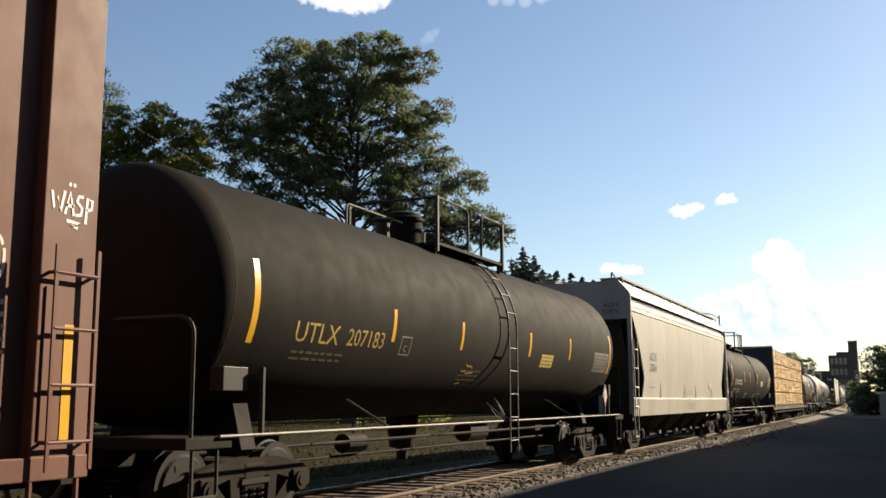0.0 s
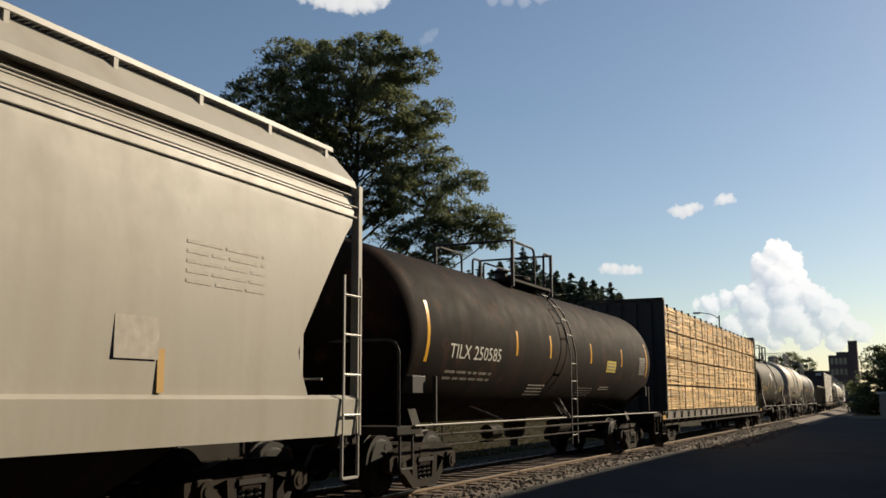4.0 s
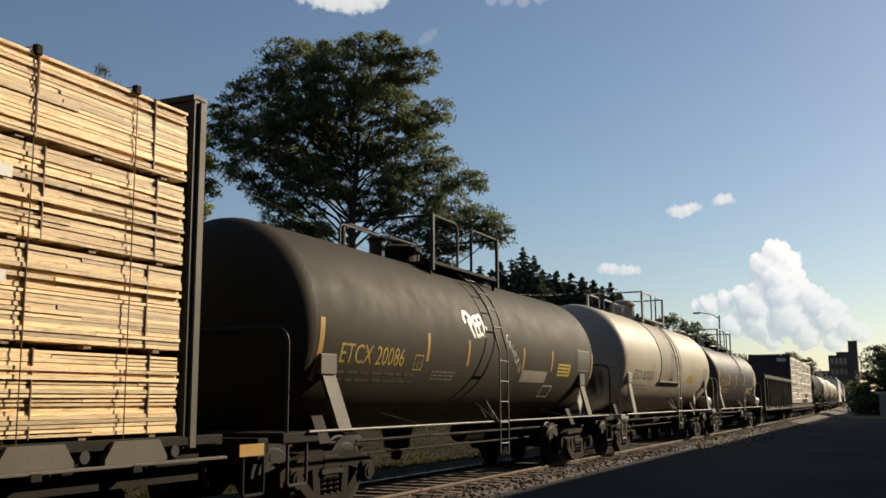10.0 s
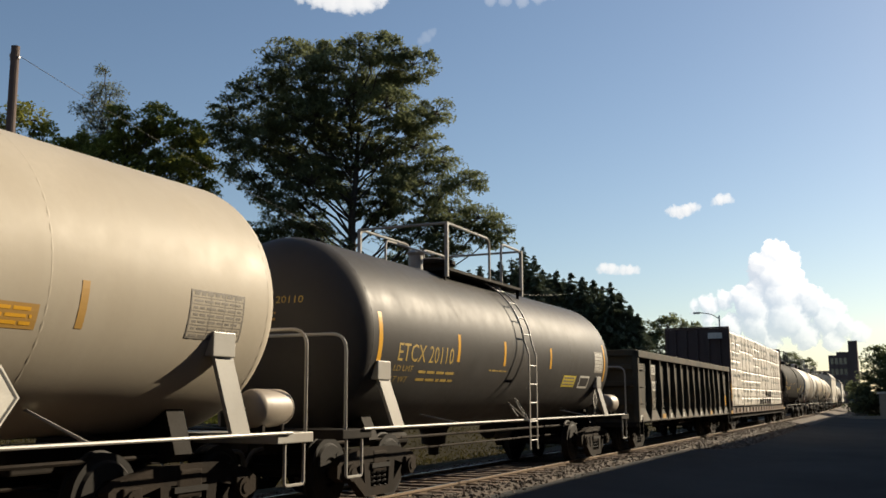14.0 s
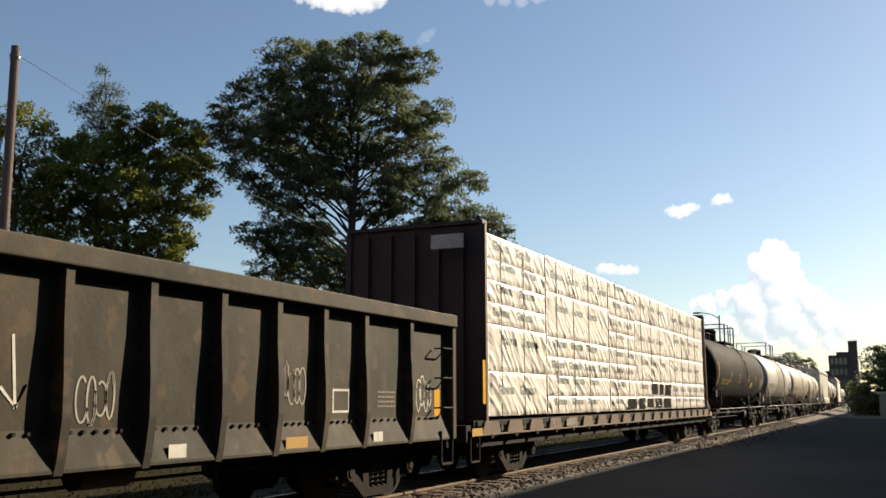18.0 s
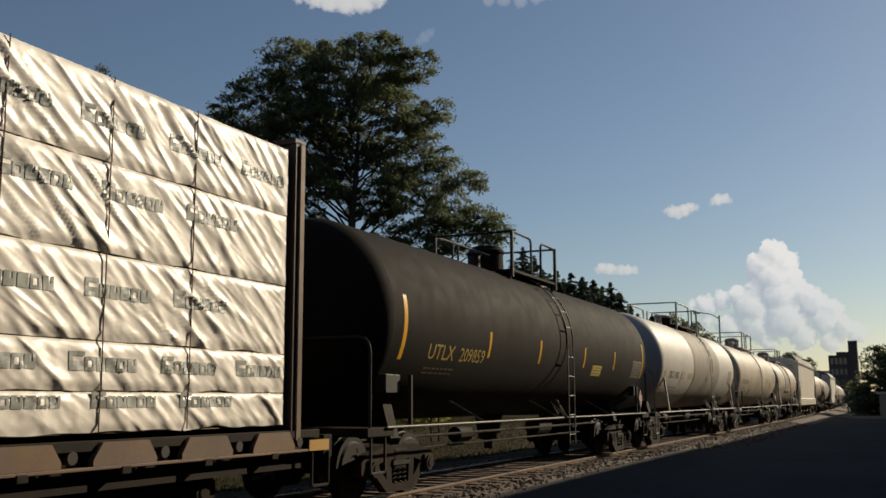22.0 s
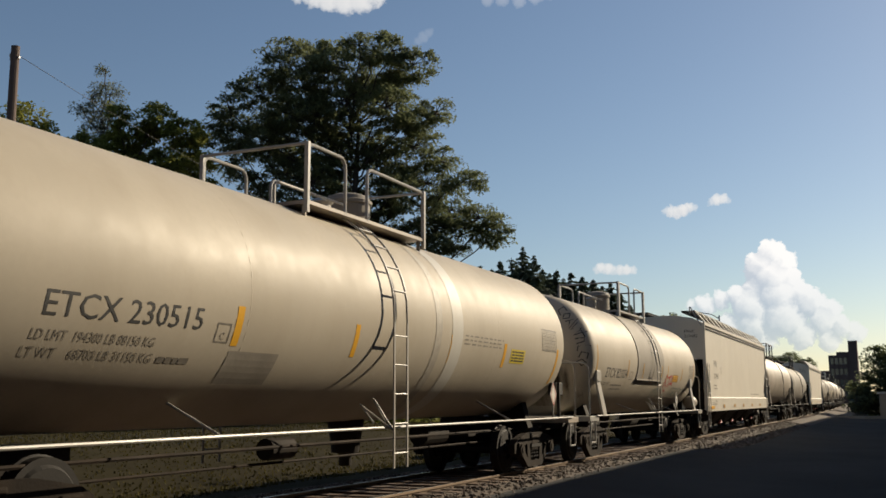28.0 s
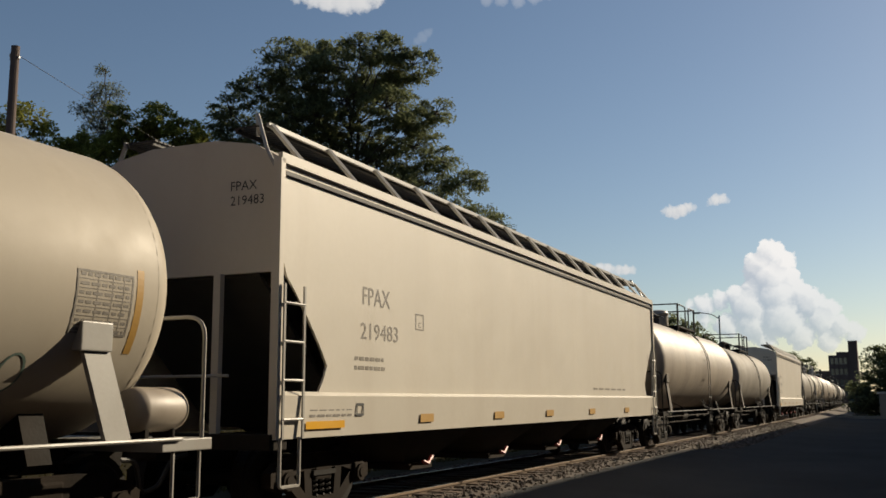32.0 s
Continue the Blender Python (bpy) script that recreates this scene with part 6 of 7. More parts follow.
car, sc = add(boxcar(-130.6, -113.5, "faded brown boxcar with rust and spray-painted tags"))
paint(car, "spray_tag", strokes([[(0, 0.18), (0.03, 0.03), (0.065, 0.14), (0.1, 0.02), (0.14, 0.2)], [(0.15, 0.0), (0.2, 0.2), (0.25, 0.0)], [(0.16, 0.08), (0.25, 0.08)], [(0.35, 0.18), (0.3, 0.18), (0.28, 0.13), (0.34, 0.08), (0.33, 0.02), (0.27, 0.01)], [(0.385, -0.05), (0.4, 0.18), (0.46, 0.16), (0.45, 0.09), (0.39, 0.07)], [(0.19, 0.25), (0.2, 0.28)], [(0.24, 0.25), (0.25, 0.28)], [(0.17, -0.05), (0.32, -0.06), (0.22, -0.09), (0.3, -0.1)]], 0.028), M_SPRAY, -114.05 - sc, 2.98, x=1.554, label="white spray-painted tag")
paint(car, "spray_tag", scribble(0.35, 0.5, 3, 0.03, 4), M_LETTERW, -114.75 - sc, 2.3, x=1.434)
marks(car, sc, -114.7, -114.35, 1.75, 2.25, 5, M_LETTERW, None, 1.434, 3)
paint(car, "plate_mark", hollow(0.3, 0.3, 0.02), M_LETTERW, -114.7 - sc, 1.42, x=1.434)
paint(car, "reflector_strip", rect(0.1, 0.95), M_YELLOW, -113.85 - sc, 1.1, x=1.57)
paint(car, "reflector_strip", rect(0.1, 0.3), M_YELLOW, -114.6 - sc, 1.1, x=1.434)

car, sc = add(tank_car(-112.15, -95.0, -111.4, -95.85, 1.5, 2.64, M_BLACK, M_FRAME, M_DARKIRON, "large black tank car with yellow reflector strips", -103.2, -104.5, (-104.9, -101.8), brackets=False, bar_mat=M_GLINT, dome_style="tall"))
TK = (1.5, 2.64)
for q, z, h, w in ((-111.06, 2.05, 0.95, 0.11), (-107.7, 2.23, 0.46, 0.09), (-105.27, 2.22, 0.46, 0.09), (-101.97, 2.24, 0.46, 0.09), (-99.4, 2.27, 0.46, 0.09), (-96.12, 2.04, 0.95, 0.1)):
    stripe(car, sc, q, z, h, w, *TK)
words(car, sc, "UTLX", -110.13, -109.12, 2.11, 2.35, M_LETTERY, TK)
words(car, sc, "207183", -108.9, -107.9, 2.12, 2.34, M_LETTERY, TK)
marks(car, sc, -110.1, -108.9, 1.88, 2.05, 2, M_GHOST, TK, seed=4)
square_c(car, sc, -107.38, -107.05, 2.06, 2.34, M_LETTERDIM, TK)
panel(car, sc, -101.17, -100.45, 2.07, 2.33, M_NOTICE, M_LETTERDIM, 3, TK, seed=5, name="notice_panel")
panel(car, sc, -97.45, -96.2, 2.07, 2.53, M_PANEL, M_LETTERDIM, 6, TK, seed=6)
marks(car, sc, -104.95, -104.1, 1.72, 1.98, 3, M_GHOST, TK, seed=7, count=4)
paint(car, "worn_print", strokes([[(0.1, 0.24), (0.18, 0.2), (0.3, 0.22)], [(0.0, 0.1), (0.16, 0.12), (0.22, 0.07), (0.5, 0.1)], [(0.32, 0.2), (0.4, 0.18)], [(0.04, -0.14), (0.2, -0.12)]], 0.03), M_LETTERY, -104.9 - sc, 1.8, tank=TK, label="flaking yellow print")
placard(car, sc, -96.8, 1.52, M_LETTERW, M_REDPAINT, "1170")

car, sc = add(hopper_car(-93.98, -77.5, 0, M_HOPPER, M_HOPPER, "pale grey round-sided covered hopper, streaked with dirt", "round", 4.22, 4.6, 1.46))
X2 = 1.5235
words(car, sc, "ACFX", -91.85, -90.95, 2.52, 2.76, M_LETTERK, None, X2)
words(car, sc, "57874", -91.85, -90.97, 2.2, 2.44, M_LETTERK, None, X2 - 0.004)
marks(car, sc, -91.95, -91.1, 1.74, 1.92, 2, M_FAINT, None, 1.502, 3)
square_c(car, sc, -90.15, -89.9, 2.52, 2.78, M_FAINT, None, X2)
for q in (-90.42, -86.75, -84.72, -81.4):
    paint(car, "reflector_strip", rect(0.1, 0.42), M_FADED, q - sc, 1.49, x=1.502)
marks(car, sc, -86.4, -85.0, 1.58, 1.85, 3, M_FAINT, None, 1.4995, 5)
marks(car, sc, -81.05, -79.7, 2.55, 3.05, 5, M_FAINT, None, X2, 6, 2, 0.35)
paint(car, "paint_patch", rect(0.6, 0.4), M_FAINT, -82.0 - sc, 1.8, x=1.513, label="grey touch-up paint")
for txt, z0 in (("ACFX", 3.9), ("57874", 3.72)):
    vs, fs = lettering(txt, 0.13)
    part("end_lettering", on_end(flat_bm(vs, fs), 0.75, z0, -93.98 - sc + 0.094), M_LETTERK, car, "stencilled " + txt)
marks(car, sc, -86.2, -85.0, 1.1, 1.36, 4, M_FAINT, None, 1.538, 8)

car, sc = add(tank_car(-76.4, -59.5, -75.65, -60.35, 1.45, 2.47, M_BROWNBLACK, M_FRAME, M_DARKIRON, "dark brown-black tank car with rusty top", -68.3, -67.7, (-70.0, -67.5), brackets=False, bar_mat=M_GLINT))
TK = (1.45, 2.47)
for q, z, h, w in ((-75.3, 2.0, 0.95, 0.1), (-71.4, 2.24, 0.46, 0.09), (-69.4, 2.26, 0.46, 0.09), (-66.42, 2.25, 0.46, 0.09), (-63.58, 2.25, 0.46, 0.09), (-60.75, 2.05, 0.95, 0.09)):
    stripe(car, sc, q, z, h, w, *TK)
words(car, sc, "TILX 250585", -74.4, -72.15, 2.09, 2.32, M_LETTERW, TK)
marks(car, sc, -74.4, -72.4, 1.72, 1.95, 2, M_LETTERDIM, TK, seed=2)
panel(car, sc, -64.95, -64.1, 2.09, 2.37, M_NOTICE, M_LETTERDIM, 3, TK, seed=3, name="notice_panel")
panel(car, sc, -61.6, -60.9, 2.1, 2.57, M_PANEL, M_LETTERDIM, 6, TK, seed=4)
marks(car, sc, -70.2, -69.2, 1.5, 1.8, 4, M_LETTERW, TK, seed=5)
marks(car, sc, -66.85, -65.6, 1.5, 1.77, 4, M_LETTERDIM, TK, seed=6)
marks(car, sc, -65.05, -64.2, 1.65, 1.77, 2, M_LETTERW, TK, seed=7)

lumber_car, lsc = add(centerbeam(-59.0, -34.1, -57.7, -35.6, M_BULKHEAD, M_SILL, "dark centre-beam flatcar with tall end bulkheads", -51.14))
words(lumber_car, lsc, "BCOL", -52.03, -51.5, 0.88, 1.02, M_FAINT, None, 1.447)
marks(lumber_car, lsc, -50.85, -50.3, 0.88, 1.02, 1, M_FAINT, None, 1.447, 3, 6, 0.9)
marks(lumber_car, lsc, -49.65, -49.15, 0.9, 1.0, 2, M_LETTERDIM, None, 1.447, 4)

car, sc = add(tank_car(-33.95, -19.45, -33.15, -20.95, 1.42, 2.37, M_GREYBLACK, M_FRAME, M_DARKIRON, "weathered grey-black tank car with yellow lettering and spray paint", -27.2, -28.2, (-28.6, -25.6), bar_mat=M_GLINT))
TK = (1.42, 2.37)
for q, z, h, w in ((-33.05, 1.66, 0.82, 0.11), (-29.93, 2.0, 0.43, 0.09), (-28.35, 1.98, 0.43, 0.09), (-25.65, 1.97, 0.43, 0.09), (-23.92, 2.0, 0.42, 0.09), (-20.98, 1.9, 0.6, 0.09)):
    stripe(car, sc, q, z, h, w, *TK, M_FADED)
words(car, sc, "ETCX 20086", -32.48, -30.65, 1.9, 2.16, M_LETTERY, TK)
marks(car, sc, -32.45, -30.2, 1.64, 1.86, 2, M_GHOST, TK, seed=3, count=6)
square_c(car, sc, -30.3, -30.02, 1.86, 2.1, M_LETTERY, TK)
paint(car, "spray_tag", strokes([[(0.06, 0.26), (0.02, 0.36), (0.08, 0.46), (0.2, 0.45), (0.32, 0.37), (0.33, 0.28), (0.26, 0.22)], [(0.2, 0.34), (0.28, 0.18), (0.42, 0.03)], [(0.56, 0.42), (0.4, 0.37), (0.46, 0.22), (0.52, 0.07), (0.64, 0.08)], [(0.44, 0.25), (0.58, 0.28)], [(0.72, 0.44), (0.58, 0.4), (0.62, 0.24), (0.68, 0.1), (0.8, 0.12)], [(0.6, 0.27), (0.74, 0.31)], [(0.76, 0.48), (0.84, 0.3), (0.9, 0.06)], [(0.84, 0.24), (1.0, 0.22)]], 0.075), M_SPRAY, -28.46 - sc, 2.43, tank=TK, label="white spray-painted tag")
letters = [[(0.1, 0.14), (0.02, 0.16), (0.0, 0.06), (0.09, 0.02)], [(0.0, 0.0), (0.02, 0.14), (0.07, 0.12), (0.09, 0.0)], [(0.0, 0.14), (0.05, 0.0), (0.1, 0.15)], [(0.05, 0.14), (0.0, 0.07), (0.05, 0.0), (0.1, 0.08), (0.05, 0.14)], [(0.03, 0.2), (0.02, 0.02), (0.1, 0.0)], [(0.05, 0.2), (0.05, 0.0), (0.0, 0.13), (0.12, 0.15)], [(0.0, 0.0), (0.06, 0.18), (0.14, -0.02), (0.02, 0.07)]]
paint(car, "spray_tag", strokes([[(u + k * 0.115, v + 0.52 - k * 0.085) for u, v in q] for k, q in enumerate(letters)], 0.022), M_LETTERW, -26.55 - sc, 1.93, tank=TK, label="thin white slanted spray tag")
panel(car, sc, -23.45, -22.6, 1.92, 2.18, M_NOTICE, M_LETTERK, 3, TK, seed=3, name="notice_panel")
panel(car, sc, -22.05, -21.15, 2.05, 2.53, M_PANEL, M_LETTERDIM, 7, TK, seed=4)
paint(car, "paint_patch", rect(1.5, 0.24), M_GREYBAND, -25.6 - sc, 1.76, tank=TK, label="blue-grey touch-up paint")
paint(car, "plate_mark", hollow(0.62, 0.28, 0.025), M_LETTERW, -24.1 - sc, 1.48, tank=TK)
marks(car, sc, -29.6, -28.7, 1.72, 1.9, 3, M_LETTERDIM, TK, seed=9)
placard(car, sc, -22.4, 1.38, M_LETTERW, M_LETTERK)
car, sc = add(tank_car(-18.7, -4.1, -17.75, -5.05, 1.47, 2.52, M_CREAM, M_PALEIRON, M_PALEIRON, "cream tank car with a grey jacket across the middle", -11.6, -12.15, (-13.23, -10.24), cylinder_at=-4.9, post=0.065, dome_style="tall", patch=(-13.55, -10.4, 1.96, M_GREYBAND, "grey spill jacket")))
TK = (1.47, 2.52)
stripe(car, sc, -17.72, 1.8, 0.95, 0.09, *TK, M_FADED)
for q, z, h in ((-14.55, 2.04, 0.44), (-7.87, 2.04, 0.43)):
    stripe(car, sc, q, z, h, 0.09, *TK, M_FADED)
for q in (-12.57, -10.55):
    stripe(car, sc, q, 2.05, 0.43, 0.1, 1.494, 2.52, M_FADED)
head_mark(car, mesh_grid(1.7, 1.25, 26, 20), M_SOOT, -17.75 - sc, *TK, -0.55, -1.22, "dark greasy stain", "soot_stain")
words(car, sc, "ETCX 821033", -16.77, -14.62, 1.98, 2.23, M_LETTERK, TK)
marks(car, sc, -16.7, -14.9, 1.68, 1.9, 2, M_LETTERDIM, TK, seed=3, count=6)
square_c(car, sc, -14.46, -14.1, 2.0, 2.24, M_LETTERDIM, TK)
panel(car, sc, -9.15, -8.3, 2.0, 2.22, M_FADED, M_YELLOW, 3, TK, seed=3, name="notice_panel")
panel(car, sc, -6.4, -5.5, 2.04, 2.54, M_CREAM, M_LETTERDIM, 7, TK, seed=4)
placard(car, sc, -8.75, 1.44, M_LETTERW, M_LETTERK)
car, sc = add(tank_car(-3.4, 11.3, -2.45, 9.65, 1.42, 2.33, M_CHARCOAL, M_FRAME, M_PALEIRON, "glossy charcoal tank car with yellow lettering", 3.55, 2.5, (1.2, 5.0), cylinder_at=10.2))
TK = (1.42, 2.33)
for q, z, h, w in ((-2.3, 1.85, 0.8, 0.11), (0.43, 2.03, 0.45, 0.1), (2.53, 2.03, 0.44, 0.1), (5.18, 2.05, 0.42, 0.1), (9.3, 1.86, 0.9, 0.11)):
    stripe(car, sc, q, z, h, w, *TK)
words(car, sc, "ETCX 20110", -1.67, 0.28, 1.98, 2.24, M_LETTERY, TK)
head_words(car, sc, "ETCX 20110", -2.45, TK, M_LETTERY)
words(car, sc, "LD LMT", -1.72, -1.1, 1.84, 1.92, M_LETTERY, TK)
words(car, sc, "LT WT", -1.72, -1.2, 1.68, 1.76, M_LETTERY, TK)
marks(car, sc, -0.9, 0.45, 1.67, 1.92, 2, M_LETTERY, TK, seed=5, count=4, fill=0.35)
panel(car, sc, 6.25, 7.15, 1.7, 1.96, M_NOTICE, M_LETTERDIM, 3, TK, seed=3, name="notice_panel")
paint(car, "plate_mark", hollow(0.75, 0.3, 0.05), M_LETTERW, 7.45 - sc, 1.68, tank=TK)
panel(car, sc, 8.5, 9.2, 2.05, 2.55, M_LETTERW, M_LETTERDIM, 6, TK, seed=4)
marks(car, sc, 1.9, 2.8, 1.9, 1.97, 1, M_LETTERY, TK, seed=8)
placard(car, sc, 8.0, 1.42, M_FRAME, M_LETTERW)
car, sc = add(gondola(12.3, 28.6, "grimy dark gondola with stakes, chalk and spray-paint marks"))
XG = 1.425
for q0, q1, a, b, txt in ((14.03, 14.92, 2.14, 2.42, "CIGX"), (14.0, 14.97, 1.67, 1.94, "800620")):
    p = paint(car, "number_board", rect(q1 - q0, b - a), M_LETTERW, q0 - sc, a, x=XG)
    words(car, sc, txt, q0 + 0.08, q1 - 0.06, a + 0.04, b - 0.05, M_LETTERK, None, XG + 0.004).parent = p
for q, z, k in ((16.47, 1.22, 3), (18.63, 1.15, 8), (20.71, 1.2, 12), (23.89, 1.38, 15)):
    paint(car, "chalk_scrawl", scribble(0.46, 0.46, 4, 0.022, k), M_FAINT, q - sc, z, x=XG)
paint(car, "chalk_arrow", stroke_line([(0, 0.6), (0.06, 0.0), (0.16, 0.2), (0.06, 0.02), (-0.1, 0.18)], 0.03), M_LETTERW, 20.0 - sc, 1.35, x=XG)
for txt, q0, q1, z0 in (("LD LMT", 14.6, 14.97, 1.37), ("LT WT", 14.58, 14.88, 1.2), ("219700", 15.6, 15.98, 1.34), ("66300", 15.65, 15.97, 1.18)):
    words(car, sc, txt, q0, q1, z0, z0 + 0.1, M_FAINT, None, XG)
for q, z0, z1, k in ((26.2, 1.3, 1.56, 4), (12.9, 2.25, 2.42, 3)):
    marks(car, sc, q, q + 0.5, z0, z1, k, M_GREYBAND, None, XG, k)
for q, m in ((12.5, M_YELLOW), (15.45, M_FADED), (23.86, M_FADED)):
    paint(car, "reflector_strip", rect(0.2, 0.42) if q < 13 else rect(0.46, 0.13), m, q - sc, 1.16 if q < 13 else 0.87, x=1.5 if q > 13 else XG)
for q in (16.6, 18.6, 21.85, 25.95, 12.6):
    paint(car, "data_label", rect(0.26, 0.13), M_LETTERW, q - sc, 0.87, x=1.5)
paint(car, "plate_mark", hollow(0.42, 0.3, 0.03), M_LETTERW, 25.0 - sc, 1.26, x=XG)
paint(car, "reflector_strip", rect(0.2, 0.4), M_YELLOW, 28.02 - sc, 1.18, x=XG)
paint(car, "chalk_scrawl", scribble(0.5, 0.55, 4, 0.022, 21), M_LETTERW, 27.4 - sc, 1.25, x=XG)
wrap_car, wsc = add(centerbeam(29.3, 53.1, 30.4, 52.15, M_MAROON, M_RUSTSILL, "maroon centre-beam flatcar with tall end bulkheads", 35.72))
words(wrap_car, wsc, "TR", 33.55, 33.9, 0.87, 1.03, M_FAINT, None, 1.447)
marks(wrap_car, wsc, 34.65, 35.35, 0.87, 1.03, 1, M_FAINT, None, 1.447, 3, 6, 0.9)
p = part("number_board", B(0.55, 1.15, 30.35 - 0.58 - wsc, 30.35 - 0.5 - wsc, 4.05, 4.3), M_LETTERW, wrap_car)
paint(wrap_car, "reflector_strip", rect(0.12, 0.75), M_YELLOW, 30.02 - wsc, 1.35, x=1.415)
car, sc = add(tank_car(53.85, 70.2, 54.6, 70.0, 1.5, 2.61, M_BLACK, M_FRAME, M_DARKIRON, "large black tank car with yellow reflector strips", 62.6, 61.84, (61.07, 63.9), brackets=False, bar_mat=M_GLINT, dome_style="tall"))
TK = (1.5, 2.61)
for q, z, h, w in ((54.92, 2.0, 0.95, 0.11), (58.25, 2.14, 0.46, 0.09), (60.95, 2.13, 0.46, 0.09), (64.05, 2.14, 0.45, 0.09), (66.65, 2.15, 0.45, 0.09), (69.65, 2.0, 0.95, 0.1)):
    stripe(car, sc, q, z, h, w, *TK)
words(car, sc, "UTLX", 55.88, 56.85, 2.04, 2.27, M_LETTERY, TK)
words(car, sc, "209859", 57.08, 58.12, 2.04, 2.26, M_LETTERY, TK)
marks(car, sc, 55.9, 57.0, 1.8, 1.96, 2, M_GHOST, TK, seed=4)
panel(car, sc, 64.87, 65.62, 1.98, 2.23, M_NOTICE, M_LETTERDIM, 3, TK, seed=5, name="notice_panel")
panel(car, sc, 68.6, 69.55, 2.01, 2.46, M_PANEL, M_LETTERDIM, 6, TK, seed=6)
placard(car, sc, 69.1, 1.45, M_REDPAINT, M_LETTERW, "3092")
car, sc = add(tank_car(71.0, 87.3, 72.5, 86.85, 1.5, 2.63, M_WHITE, M_FRAME, M_PALEIRON, "off-white tank car with a grey-brown centre band", 80.6, 79.35, (77.92, 81.9), bar_mat=M_PALEIRON, dome_style="pair", slim=0.06, band=(77.6, 83.0, M_GREYBAND, "grey-brown centre band")))
TK = (1.5, 2.63)
for q, z, h, w in ((72.85, 1.55, 0.9, 0.1), (72.72, 1.6, 0.78, 0.09), (75.36, 1.9, 0.52, 0.08), (75.5, 2.0, 0.32, 0.08), (84.5, 1.95, 0.46, 0.08), (86.45, 1.55, 0.9, 0.09)):
    stripe(car, sc, q, z, h, w, *TK, M_FADED)
stripe(car, sc, 77.65, 2.02, 0.4, 0.09, 1.514, 2.63, M_FADED)
words(car, sc, "DBCX", 73.53, 74.28, 2.09, 2.32, M_LETTERK, TK)
words(car, sc, "9805", 74.45, 75.05, 2.09, 2.31, M_LETTERK, TK)
marks(car, sc, 73.6, 75.3, 1.68, 1.9, 2, M_LETTERDIM, TK, seed=3, count=6)
square_c(car, sc, 75.68, 75.98, 2.1, 2.34, M_LETTERDIM, TK)
panel(car, sc, 76.55, 77.35, 2.1, 2.33, M_WHITE, M_FADED, 3, TK, seed=3, name="notice_panel")
panel(car, sc, 85.3, 86.2, 2.05, 2.6, M_CREAM, M_LETTERDIM, 7, TK, seed=4)
car, sc = add(tank_car(88.2, 105.15, 89.2, 104.15, 1.5, 2.6, M_CREAM, M_TAN, M_PALEIRON, "cream tank car with black lettering", 96.35, 97.6, (95.0, 98.6), dome_style="tall", brackets=False))
TK = (1.5, 2.6)
for q, z, h, w in ((89.36, 1.65, 0.82, 0.14), (92.72, 2.0, 0.44, 0.12), (95.3, 1.98, 0.44, 0.11), (98.36, 2.0, 0.46, 0.12), (100.72, 2.0, 0.44, 0.12), (103.75, 1.75, 0.75, 0.1)):
    stripe(car, sc, q, z, h, w, *TK, M_YELLOW if q > 92 else M_FADED)
words(car, sc, "ETCX 230515", 90.08, 92.17, 2.13, 2.35, M_LETTERK, TK)
head_words(car, sc, "ETCX 230515", 89.2, TK, M_LETTERK)
words(car, sc, "LD LMT  194300 LB 88150 KG", 90.03, 91.55, 1.93, 2.02, M_LETTERDIM, TK)
words(car, sc, "LT WT    68700 LB 31150 KG", 90.0, 91.6, 1.78, 1.87, M_LETTERDIM, TK)
marks(car, sc, 91.68, 92.16, 1.78, 1.86, 1, M_LETTERDIM, TK, seed=9, count=3, fill=0.9)
square_c(car, sc, 92.42, 92.66, 2.02, 2.24, M_LETTERDIM, TK)
paint(car, "paint_patch", rect(0.95, 0.42), M_GREYBAND, 92.75 - sc, 1.6, tank=TK, label="grey touch-up paint")
marks(car, sc, 98.9, 100.65, 2.3, 2.5, 3, M_LETTERDIM, TK, seed=7, count=7)
panel(car, sc, 101.1, 101.85, 2.09, 2.35, M_NOTICE, M_LETTERK, 4, TK, seed=3, name="notice_panel")
panel(car, sc, 102.8, 103.7, 2.39, 2.83, M_CREAM, M_LETTERDIM, 7, TK, seed=4)
for q0, q1, m, lab in ((98.38, 98.8, M_WHITE, "pale repainted band"), (97.76, 97.98, M_FAINT, "greyish band")):
    bm = bmesh.new()
    lathe_y(bm, [(q0 - sc, 1.504), (q1 - sc, 1.504)], 64, 2.6)
    part("painted_band", bm, m, car, lab, smooth=True)
placard(car, sc, 103.3, 1.53, M_LETTERW, M_REDPAINT)
car, sc = add(tank_car(106.05, 120.4, 106.75, 119.55, 1.47, 2.5, M_CREAM, M_PALEIRON, M_PALEIRON, "cream tank car with a grey jacket and graffiti", 113.0, 112.3, (111.41, 114.45), cylinder_at=119.6, post=0.065, dome_style="tall", patch=(111.0, 114.3, 1.97, M_GREYBAND, "grey spill jacket")))
TK = (1.47, 2.5)
for q, z, h, w in ((106.9, 1.86, 0.88, 0.1), (109.98, 2.02, 0.44, 0.09), (115.0, 2.02, 0.43, 0.09), (117.2, 2.02, 0.42, 0.09), (119.25, 1.85, 0.8, 0.09)):
    stripe(car, sc, q, z, h, w, *TK, M_FADED)
for q in (111.6, 114.0):
    stripe(car, sc, q, 2.02, 0.4, 0.09, 1.494, 2.5, M_FADED)
words(car, sc, "ETCX 821034", 107.89, 110.0, 1.97, 2.21, M_LETTERK, TK)
head_words(car, sc, "ETCX 821034", 106.75, TK, M_LETTERK)
head_mark(car, mesh_grid(1.7, 1.25, 26, 20), M_SOOT, 106.75 - sc, *TK, -0.55, -1.22, "dark greasy stain", "soot_stain")
